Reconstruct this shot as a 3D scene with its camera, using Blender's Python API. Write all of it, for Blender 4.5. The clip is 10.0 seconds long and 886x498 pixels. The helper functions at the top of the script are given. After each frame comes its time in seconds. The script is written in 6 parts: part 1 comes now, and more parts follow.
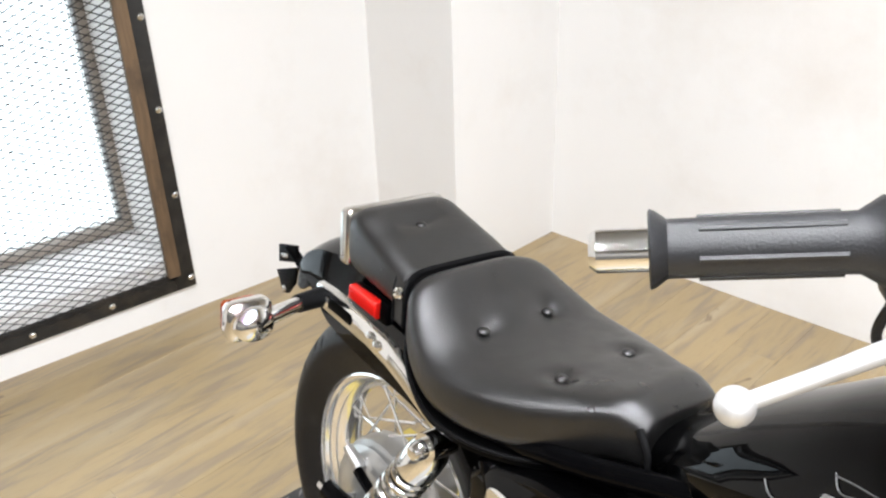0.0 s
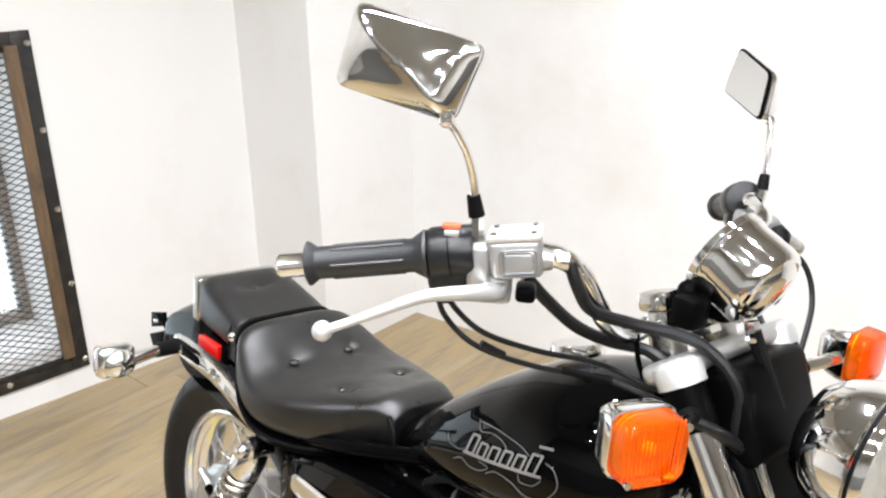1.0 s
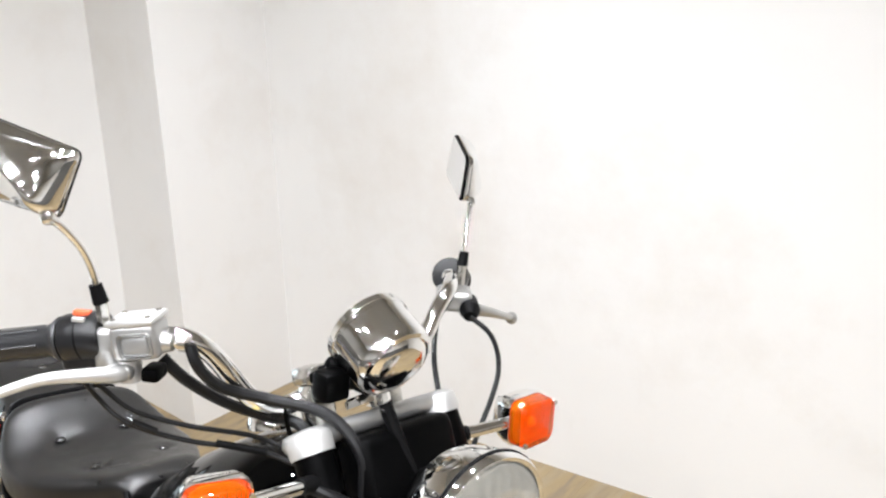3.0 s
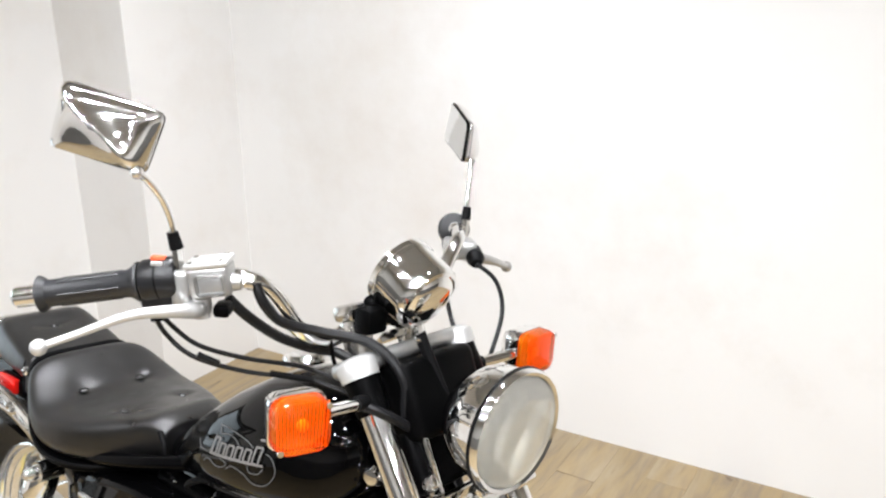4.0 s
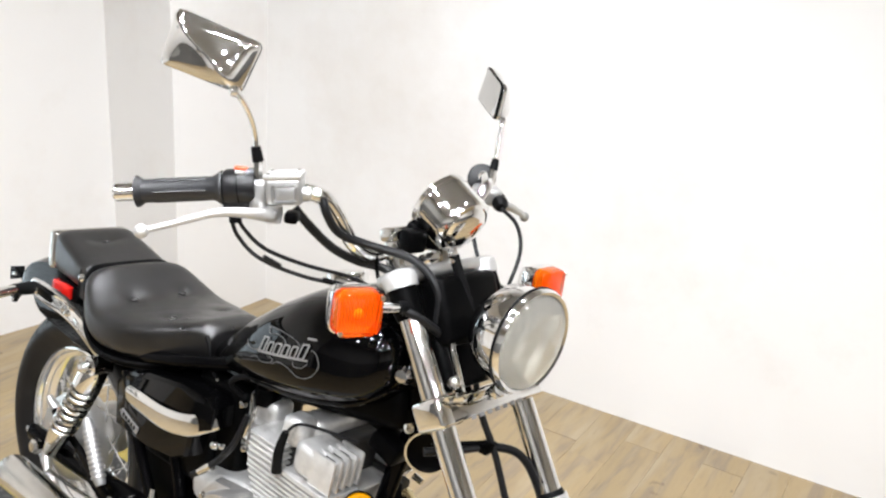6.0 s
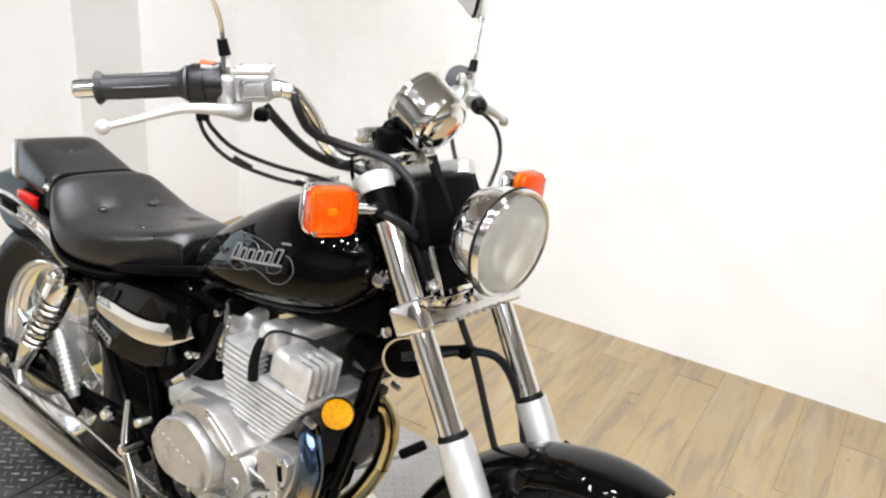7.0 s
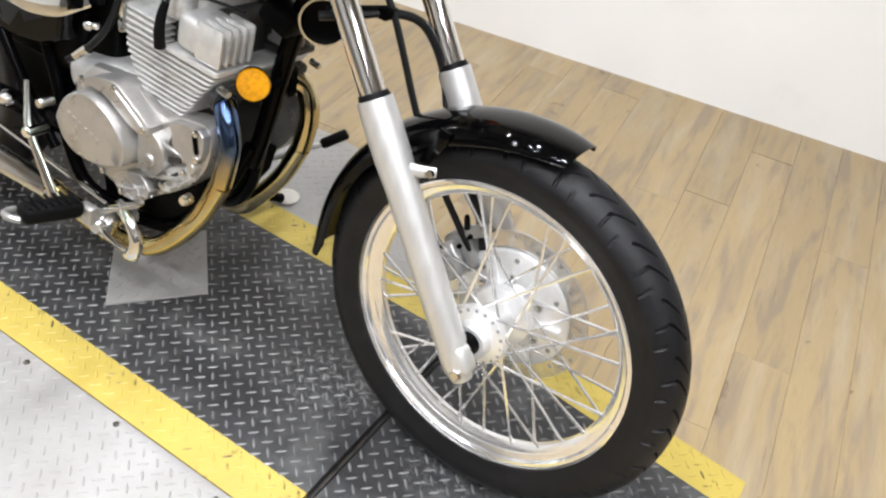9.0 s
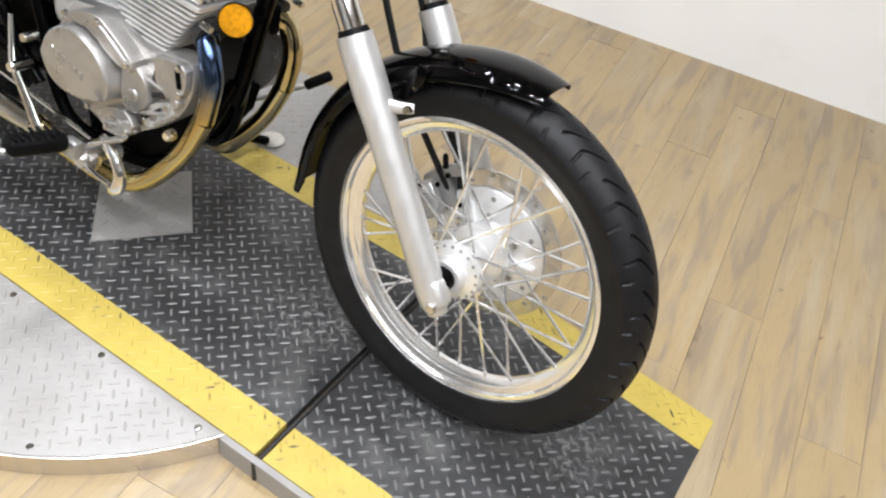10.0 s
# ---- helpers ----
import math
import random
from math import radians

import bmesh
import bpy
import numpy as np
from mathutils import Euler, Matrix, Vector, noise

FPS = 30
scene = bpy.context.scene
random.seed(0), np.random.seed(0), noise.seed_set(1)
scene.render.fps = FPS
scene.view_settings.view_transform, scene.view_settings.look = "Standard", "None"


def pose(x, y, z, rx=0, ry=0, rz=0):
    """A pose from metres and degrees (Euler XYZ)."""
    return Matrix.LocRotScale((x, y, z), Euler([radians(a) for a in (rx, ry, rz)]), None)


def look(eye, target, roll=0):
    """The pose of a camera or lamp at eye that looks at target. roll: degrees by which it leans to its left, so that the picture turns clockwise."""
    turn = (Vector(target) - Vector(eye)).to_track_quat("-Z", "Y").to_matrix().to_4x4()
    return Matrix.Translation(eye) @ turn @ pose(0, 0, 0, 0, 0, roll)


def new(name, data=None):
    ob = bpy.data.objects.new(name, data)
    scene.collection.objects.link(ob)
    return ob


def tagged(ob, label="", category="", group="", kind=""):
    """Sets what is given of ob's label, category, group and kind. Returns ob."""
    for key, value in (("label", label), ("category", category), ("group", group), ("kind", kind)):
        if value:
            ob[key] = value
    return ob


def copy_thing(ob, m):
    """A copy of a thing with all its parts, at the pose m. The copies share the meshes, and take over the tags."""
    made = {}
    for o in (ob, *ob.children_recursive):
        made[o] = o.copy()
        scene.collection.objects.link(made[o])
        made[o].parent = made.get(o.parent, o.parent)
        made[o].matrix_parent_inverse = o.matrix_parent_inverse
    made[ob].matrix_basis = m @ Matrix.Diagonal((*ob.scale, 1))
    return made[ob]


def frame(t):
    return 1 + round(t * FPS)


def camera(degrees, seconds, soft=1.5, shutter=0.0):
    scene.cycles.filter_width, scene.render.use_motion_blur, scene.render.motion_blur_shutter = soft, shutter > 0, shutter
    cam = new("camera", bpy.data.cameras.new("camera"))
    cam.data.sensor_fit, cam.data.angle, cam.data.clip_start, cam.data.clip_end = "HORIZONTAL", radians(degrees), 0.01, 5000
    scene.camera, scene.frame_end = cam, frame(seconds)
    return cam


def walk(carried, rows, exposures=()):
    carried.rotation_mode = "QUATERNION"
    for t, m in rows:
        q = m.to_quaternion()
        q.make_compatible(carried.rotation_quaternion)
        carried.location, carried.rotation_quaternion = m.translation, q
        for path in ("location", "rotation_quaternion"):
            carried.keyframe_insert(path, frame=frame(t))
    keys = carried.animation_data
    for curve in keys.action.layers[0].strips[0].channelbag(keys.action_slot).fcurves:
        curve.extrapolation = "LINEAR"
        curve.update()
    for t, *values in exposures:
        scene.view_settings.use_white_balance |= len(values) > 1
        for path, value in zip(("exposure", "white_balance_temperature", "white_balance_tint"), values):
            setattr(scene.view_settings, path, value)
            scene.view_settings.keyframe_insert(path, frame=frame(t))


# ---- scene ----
cam = camera(54.74, 10.0, 2.3)
PATH = [
    (0, (0.9918, -0.5813, 1.2700), (-0.0498, 0.2349, 0.5637), -1.96),
    (0.5, (1.2218, -0.7074, 1.3136), (0.2291, 0.2181, 0.6750), -0.53),
    (1, (1.3996, -0.6916, 1.3682), (0.3951, 0.2795, 0.8222), -0.77),
    (1.5, (1.5876, -0.5828, 1.3793), (0.5210, 0.3115, 0.8204), -2.33),
    (2, (1.6468, -0.5266, 1.3767), (0.6062, 0.4081, 0.8348), -1.20),
    (2.5, (1.6794, -0.4995, 1.3918), (0.6896, 0.5175, 0.9060), -1.25),
    (2.7, (1.684, -0.484, 1.400), (0.365, 0.891, 0.792), -1.3),
    (3.8, (1.7105, -0.6300, 1.4190), (0.4980, 0.8340, 0.8120), -0.35),
    (4, (1.7014, -0.6865, 1.4226), (0.8230, 0.4284, 0.9373), -0.46),
    (4.5, (1.7489, -0.8203, 1.4035), (0.9190, 0.3196, 0.8917), 1.34),
    (5, (1.7690, -0.8702, 1.4064), (0.9204, 0.2607, 0.9055), 4.76),
    (5.2, (1.771, -0.879, 1.405), (0.625, 0.622, 0.746), 4.7),
    (6.3, (1.770, -0.881, 1.395), (0.630, 0.612, 0.707), 4.3),
    (6.5, (1.7735, -0.8775, 1.3808), (0.9197, 0.2337, 0.8457), 3.78),
    (7, (1.7606, -0.8626, 1.3568), (0.9710, 0.2511, 0.7354), 5.04),
    (7.5, (1.7621, -0.8499, 1.3187), (1.0504, 0.2349, 0.5659), 6.28),
    (8, (1.7633, -0.8397, 1.2890), (1.1161, 0.2288, 0.4587), 7.75),
    (8.5, (1.7717, -0.8496, 1.2542), (1.2038, 0.2018, 0.3475), 9.99),
    (9, (1.7941, -0.8813, 1.2271), (1.2723, 0.1408, 0.2612), 9.54),
    (9.5, (1.8212, -0.9214, 1.2123), (1.3480, 0.0834, 0.2041), 10.26),
    (10, (1.8381, -0.9064, 1.2240), (1.3596, 0.0877, 0.2078), 11.29),
]
walk(cam, [(t, look(eye, target, roll)) for t, eye, target, roll in PATH], [(0, 0.0), (0.5, 0.0), (1, 0.0), (2, -0.08), (2.5, -0.18), (4, -0.13), (5, -0.08), (6.5, -0.08), (7.5, -0.04), (8.5, -0.15), (9.5, -0.33), (10, -0.36)])

# ---- world and lamps ----
world = bpy.data.worlds.new("world")
scene.world = world
world.use_nodes = True
world.node_tree.nodes["Background"].inputs[0].default_value = (0.9, 0.95, 1.0, 1)
world.node_tree.nodes["Background"].inputs[1].default_value = 0.05
scene.view_settings.exposure = 0.0
FLOOR = -0.05          # the wooden floor; the platform's top is the zero level
CEIL = 2.55
# a ceiling grid, plus one lamp added to lighten the boxed-out corner
LAMPS = [(x + 0.1 * (k % 3 - 1), y + 0.12 * (k % 2)) for k, (x, y) in enumerate((x, y) for x in (0.4, 1.0, 1.6, 2.2, 2.8, 3.4) for y in (-2.0, -1.3, -0.55, 0.15) if x < 2.0 or y < 0)] + [(0.3, 0.55)]
LAMP_POWER = 10.2
WINDOW_GLOW = 4.2


# ---- helpers for building ----
def spline(pts, rad, sub):
    P = [Vector(p) for p in pts]
    R = list(rad) if isinstance(rad, (list, tuple)) else [rad] * len(P)
    if not sub:
        return P, R
    out, rr = [], []
    for i in range(len(P) - 1):
        p0, p1, p2, p3 = P[max(i - 1, 0)], P[i], P[i + 1], P[min(i + 2, len(P) - 1)]
        for k in range(sub):
            t = k / sub
            out.append(0.5 * ((2 * p1) + (p2 - p0) * t + (2 * p0 - 5 * p1 + 4 * p2 - p3) * t * t + (3 * p1 - p0 - 3 * p2 + p3) * t ** 3))
            rr.append(R[i] + (R[i + 1] - R[i]) * t)
    out.append(P[-1])
    rr.append(R[-1])
    return out, rr


def loft(rings, bm=None, caps=True, loop=False):
    bm = bm or bmesh.new()
    V = [[bm.verts.new(p) for p in ring] for ring in rings]
    n = len(V[0])
    pairs = list(zip(V[:-1], V[1:])) + ([(V[-1], V[0])] if loop else [])
    for a, b in pairs:
        for i in range(n):
            bm.faces.new((a[i], a[(i + 1) % n], b[(i + 1) % n], b[i]))
    if caps and not loop:
        bm.faces.new(V[0][::-1])
        bm.faces.new(V[-1])
    return bm


def tube(pts, rad, seg=10, sub=0, bm=None, flat=1.0):
    P, R = spline(pts, rad, sub)
    rings, ref = [], None
    for i, p in enumerate(P):
        d = (P[min(i + 1, len(P) - 1)] - P[max(i - 1, 0)]).normalized()
        if ref is None:
            ref = d.orthogonal().normalized() if abs(d.y) > 0.9 else Vector((0, 1, 0))
        ref = (ref - d * ref.dot(d)).normalized()
        o = d.cross(ref)
        rings.append([p + R[i] * (math.cos(a) * ref * flat + math.sin(a) * o) for a in [2 * math.pi * k / seg for k in range(seg)]])
    return loft(rings, bm)


def lathe(profile, seg=32, m=None, bm=None, ring=False):
    """profile of (radius, height) along local z, turned about z, laid by m; ring: the profile closes on itself and leaves the middle open."""
    bm = bm or bmesh.new()
    m = m or Matrix()
    rows = []
    for r, h in profile:
        if r < 1e-6:
            rows.append([bm.verts.new(m @ Vector((0, 0, h)))])
        else:
            rows.append([bm.verts.new(m @ Vector((r * math.cos(2 * math.pi * k / seg), r * math.sin(2 * math.pi * k / seg), h))) for k in range(seg)])
    for a, b in list(zip(rows[:-1], rows[1:])) + ([(rows[-1], rows[0])] if ring else []):
        for k in range(seg):
            j = (k + 1) % seg
            q = [a[k % len(a)], a[j % len(a)], b[j % len(b)], b[k % len(b)]]
            q = [v for i, v in enumerate(q) if v not in q[:i]]
            if len(q) > 2:
                bm.faces.new(q)
    for row in (rows[0], rows[-1]):
        if not ring and len(row) > 1 and rows[0] is not rows[-1]:
            bm.faces.new(row)
    bmesh.ops.recalc_face_normals(bm, faces=bm.faces)
    return bm


def rbox(sx, sy, sz, bev=0.004, m=None, seg=2, bm=None, taper=1.0):
    b = bmesh.new()
    bmesh.ops.create_cube(b, size=1)
    for v in b.verts:
        k = taper if v.co.z > 0 else 1.0
        v.co = Vector((v.co.x * sx * k, v.co.y * sy * k, v.co.z * sz))
    if bev:
        bmesh.ops.bevel(b, geom=b.edges[:], offset=bev, segments=seg, profile=0.5, affect="EDGES")
    b.transform(m or Matrix())
    return merge(bm, b)


def merge(bm, b):
    if bm is None:
        return b
    tmp = bpy.data.meshes.new("tmp")
    b.to_mesh(tmp)
    bm.from_mesh(tmp)
    bpy.data.meshes.remove(tmp)
    b.free()
    return bm


def slab(outline, h0, h1, m=None, bev=0.0, bm=None):
    """an outline of (x, y) raised from h0 to h1 along local z"""
    b = bmesh.new()
    lo = [b.verts.new((x, y, h0)) for x, y in outline]
    hi = [b.verts.new((x, y, h1)) for x, y in outline]
    n = len(lo)
    for i in range(n):
        b.faces.new((lo[i], lo[(i + 1) % n], hi[(i + 1) % n], hi[i]))
    b.faces.new(lo[::-1])
    top = b.faces.new(hi)
    bmesh.ops.recalc_face_normals(b, faces=b.faces)
    if bev:
        bmesh.ops.bevel(b, geom=list(top.edges), offset=bev, segments=2, profile=0.5, affect="EDGES")
    b.transform(m or Matrix())
    return merge(bm, b)


def pillow(w, h, layers, m, r=0.35, bm=None):
    """a rounded rectangle lofted through layers of (scale, height) along local z"""
    o = []
    c = r * min(w, h)
    for cx, cy, a in ((w / 2 - c, h / 2 - c, 0), (c - w / 2, h / 2 - c, 90), (c - w / 2, c - h / 2, 180), (w / 2 - c, c - h / 2, 270)):
        o += [(cx + c * math.cos(radians(a + 15 * k)), cy + c * math.sin(radians(a + 15 * k))) for k in range(7)]
    b = loft([[m @ Vector((x * s, y * s, z)) for x, y in o] for s, z in layers])
    bmesh.ops.recalc_face_normals(b, faces=b.faces)
    return merge(bm, b)


def ball(c, r, bm=None, seg=16, scale=(1, 1, 1)):
    b = bmesh.new()
    bmesh.ops.create_uvsphere(b, u_segments=seg, v_segments=seg // 2, radius=r)
    b.transform(Matrix.Translation(c) @ Matrix.Diagonal((*scale, 1)))
    return merge(bm, b)


def axis(p, d):
    """a frame at p whose z looks along d"""
    return Matrix.Translation(p) @ Vector(d).to_track_quat("Z", "Y").to_matrix().to_4x4()


def bolt(p, d, r=0.008, h=0.007, bm=None):
    return lathe([(r, 0), (r, h * 0.8), (r * 0.85, h), (0, h)], 6, axis(p, d), bm)


def part(name, bm, material, parent=None, label="", m=None, sharp=35):
    me = bpy.data.meshes.new(name)
    bm.normal_update()
    bm.to_mesh(me)
    bm.free()
    for poly in me.polygons:
        poly.use_smooth = True
    me.set_sharp_from_angle(angle=radians(sharp))
    me.materials.append(material)
    ob = new(name, me)
    if parent is not None:
        ob.parent = parent
    if m is not None:
        ob.matrix_basis = m
    return tagged(ob, label)


def shared(name, me, parent, m):
    ob = new(name, me)
    ob.parent = parent
    ob.matrix_basis = m
    return ob


def thing(name, label, category, m=None, kind="", group=""):
    ob = new(name)
    ob.empty_display_size = 0.1
    if m is not None:
        ob.matrix_basis = m
    return tagged(ob, label, category, group, kind)


# ---- materials ----
def mat(name, color, rough=0.5, metal=0.0, vary=0.12, scale=30.0, bump=0.0, bump_scale=200.0, rvary=0.1, coat=0.0, stretch=(1, 1, 1), rand=0.0, dirt=None, spec=0.5):
    m = bpy.data.materials.new(name)
    m.use_nodes = True
    nt = m.node_tree
    N, L = nt.nodes, nt.links
    b = N["Principled BSDF"]
    b.inputs["Metallic"].default_value = metal
    b.inputs["Coat Weight"].default_value = coat
    b.inputs["Coat Roughness"].default_value = 0.04
    b.inputs["Specular IOR Level"].default_value = spec
    tc = N.new("ShaderNodeTexCoord")
    mp = N.new("ShaderNodeMapping")
    mp.inputs["Scale"].default_value = stretch
    L.new(tc.outputs["Object"], mp.inputs["Vector"])
    n1 = N.new("ShaderNodeTexNoise")
    n1.inputs["Scale"].default_value = scale
    n1.inputs["Detail"].default_value = 6
    L.new(mp.outputs[0], n1.inputs["Vector"])
    n2 = N.new("ShaderNodeTexNoise")
    n2.inputs["Scale"].default_value = scale / 7
    n2.inputs["Detail"].default_value = 3
    L.new(mp.outputs[0], n2.inputs["Vector"])
    add = N.new("ShaderNodeMath")
    add.operation = "ADD"
    L.new(n1.outputs["Fac"], add.inputs[0])
    L.new(n2.outputs["Fac"], add.inputs[1])
    last = add.outputs[0]
    if rand:
        oi = N.new("ShaderNodeObjectInfo")
        ma = N.new("ShaderNodeMath")
        ma.operation = "MULTIPLY_ADD"
        ma.inputs[1].default_value = rand
        L.new(oi.outputs["Random"], ma.inputs[0])
        L.new(last, ma.inputs[2])
        last = ma.outputs[0]
    rp = N.new("ShaderNodeMapRange")
    rp.inputs["From Min"].default_value, rp.inputs["From Max"].default_value = 0.6, 1.4 + rand
    rp.inputs["To Min"].default_value, rp.inputs["To Max"].default_value = 1 - vary, 1 + vary
    L.new(last, rp.inputs["Value"])
    mul = N.new("ShaderNodeVectorMath")
    mul.operation = "SCALE"
    mul.inputs[0].default_value = color
    L.new(rp.outputs[0], mul.inputs["Scale"])
    col = mul.outputs[0]
    if dirt:
        dcol, dscale, lo, hi = dirt
        n3 = N.new("ShaderNodeTexNoise")
        n3.inputs["Scale"].default_value = dscale
        n3.inputs["Detail"].default_value = 8
        n3.inputs["Roughness"].default_value = 0.65
        L.new(tc.outputs["Object"], n3.inputs["Vector"])
        mr = N.new("ShaderNodeMapRange")
        mr.inputs["From Min"].default_value, mr.inputs["From Max"].default_value = lo, hi
        L.new(n3.outputs["Fac"], mr.inputs["Value"])
        mx = N.new("ShaderNodeMix")
        mx.data_type = "RGBA"
        L.new(mr.outputs[0], mx.inputs["Factor"])
        L.new(col, mx.inputs["A"])
        mx.inputs["B"].default_value = (*dcol, 1)
        col = mx.outputs["Result"]
    L.new(col, b.inputs["Base Color"])
    rr = N.new("ShaderNodeMapRange")
    rr.inputs["From Min"].default_value, rr.inputs["From Max"].default_value = 0.6, 1.4
    rr.inputs["To Min"].default_value, rr.inputs["To Max"].default_value = max(rough * (1 - rvary), 0.02), min(rough * (1 + rvary), 1)
    L.new(add.outputs[0], rr.inputs["Value"])
    L.new(rr.outputs[0], b.inputs["Roughness"])
    if bump:
        n4 = N.new("ShaderNodeTexNoise")
        n4.inputs["Scale"].default_value = bump_scale
        n4.inputs["Detail"].default_value = 4
        L.new(mp.outputs[0], n4.inputs["Vector"])
        bp = N.new("ShaderNodeBump")
        bp.inputs["Strength"].default_value = bump
        bp.inputs["Distance"].default_value = 0.002
        L.new(n4.outputs["Fac"], bp.inputs["Height"])
        L.new(bp.outputs[0], b.inputs["Normal"])
    return m


BLACK = mat("black_paint", (0.0008, 0.0008, 0.0009), 0.03, 0, 0.2, 12, 0, spec=0.2)
FRAME_BLACK = mat("frame_black", (0.0012, 0.0012, 0.0014), 0.08, 0, 0.2, 30, 0.05, 400, spec=0.06)
CHROME = mat("chrome", (0.86, 0.86, 0.85), 0.06, 1.0, 0.06, 25, 0.02, 300, 0.4)
DULLCHROME = mat("worn_chrome", (0.66, 0.65, 0.62), 0.16, 1.0, 0.12, 60, 0.08, 500, 0.4)
FORKALU = mat("fork_aluminium", (0.64, 0.636, 0.625), 0.42, 0.7, 0.07, 30, 0.12, 400, 0.25, stretch=(3, 3, 0.4))
BRIGHT = mat("bright_wheel_chrome", (0.95, 0.95, 0.95), 0.14, 0.88, 0.05, 40, 0.0, 300, 0.2)
HUBALU = mat("pale_hub_aluminium", (0.86, 0.86, 0.855), 0.36, 0.65, 0.1, 60, 0.15, 500)
DISCSTEEL = mat("brake_disc_steel", (0.6, 0.59, 0.57), 0.17, 0.95, 0.12, 50, 0.1, 400, 0.3)
GREYALU = mat("grey_cast_panel", (0.34, 0.34, 0.335), 0.42, 0.6, 0.1, 60, 0.2, 500)
# near-black casting: mostly shade put into the colour, with some grime
SHADEGRIME = mat("shaded_grimy_casting", (0.02, 0.019, 0.018), 0.6, 0.2, 0.4, 60, 0.4, 500)
SWITCH = mat("switch_plastic", (0.008, 0.008, 0.009), 0.3, 0, 0.2, 60, 0.1, 700, spec=0.4)
ALU = mat("brushed_aluminium", (0.54, 0.53, 0.515), 0.32, 0.8, 0.1, 30, 0.08, 500, 0.3, dirt=((0.24, 0.225, 0.2), 7, 0.5, 0.8))
CAST = mat("cast_aluminium", (0.7, 0.695, 0.68), 0.38, 0.62, 0.18, 50, 0.45, 600, 0.3, dirt=((0.25, 0.235, 0.21), 18, 0.55, 0.8))
SATIN = mat("silver_paint", (0.5, 0.5, 0.49), 0.32, 0.8, 0.08, 50, 0.1, 500)
RUBBER = mat("tyre_rubber", (0.008, 0.008, 0.009), 0.42, 0, 0.3, 30, 0.35, 400, spec=0.22, dirt=((0.02, 0.02, 0.021), 10, 0.55, 0.8))
SOFT = mat("soft_black_rubber", (0.004, 0.004, 0.0043), 0.48, 0, 0.2, 60, 0.2, 700, spec=0.08)
GREYRUB = mat("grey_rubber_grip", (0.015, 0.0155, 0.017), 0.36, 0, 0.15, 60, 0.2, 700, spec=0.5)
PLASTIC = mat("black_plastic", (0.0012, 0.0012, 0.0013), 0.36, 0, 0.2, 60, 0.12, 900, spec=0.04)
VINYL = mat("black_vinyl", (0.005, 0.0047, 0.0046), 0.36, 0, 0.25, 45, 0.25, 420, 0.3, spec=0.8)
WIRE = mat("cable_black", (0.007, 0.007, 0.0075), 0.36, 0, 0.2, 80, 0.1, 800, spec=0.25)
PIPE = mat("gilded_exhaust", (0.52, 0.44, 0.26), 0.13, 1.0, 0.15, 14, 0.05, 300, 0.4)
RED = mat("red_lens", (0.6, 0.012, 0.008), 0.12, 0, 0.1, 40, coat=1.0)
AMBERDEEP = mat("amber_reflector", (0.56, 0.24, 0.0), 0.15, 0, 0.5, 160, 0.6, 400, coat=1.0)
ORANGERIB = mat("orange_rib", (0.8, 0.17, 0.006), 0.4, 0, 0.1, 60)
YELLOWBULB = mat("yellow_bulb", (0.95, 0.7, 0.3), 0.2, 0, 0.1, 60, coat=0.5)
ORANGERED = mat("orange_switch", (0.9, 0.15, 0.06), 0.4)
# broad noise mottles the white faintly beige
WALL = mat("white_wall_paint", (0.84, 0.83, 0.812), 0.75, 0, 0.02, 3, 0.15, 250, dirt=((0.66, 0.6, 0.53), 1.15, 0.52, 1.0))
PALE = mat("pale_wall_paint", (0.66, 0.65, 0.63), 0.8, 0, 0.08, 3, 0.1, 250)
# grey of an unseen wall, chosen to darken what the bike reflects
DARKWALL = mat("unseen_wall_grey", (0.3, 0.295, 0.285), 0.8, 0, 0.08, 3, 0.1, 250)
# for the added panels that darken low reflections
TAN = mat("dark_reflection_panel", (0.12, 0.118, 0.115), 0.8, 0, 0.08, 3, 0.1, 250)
CEILING = mat("ceiling_paint", (0.32, 0.325, 0.33), 0.85, 0, 0.06, 3, 0.1, 150)
IRON = mat("blackened_iron", (0.035, 0.034, 0.033), 0.5, 0.5, 0.35, 25, 0.3, 300, dirt=((0.09, 0.075, 0.06), 9, 0.5, 0.8))
OLDWOOD = mat("weathered_wood", (0.14, 0.09, 0.05), 0.75, 0, 0.45, 25, 0.5, 120, stretch=(4, 4, 0.5), dirt=((0.04, 0.03, 0.022), 6, 0.5, 0.72))
LANE = mat("black_painted_steel", (0.04, 0.04, 0.0415), 0.4, 0.2, 0.4, 25, 0.2, 300, 0.35, dirt=((0.16, 0.16, 0.155), 7, 0.53, 0.78))
TREADBLACK = mat("worn_black_tread", (0.15, 0.149, 0.146), 0.4, 0.3, 0.6, 26, 0.2, 300, 0.3, dirt=((0.34, 0.34, 0.33), 9, 0.5, 0.75))


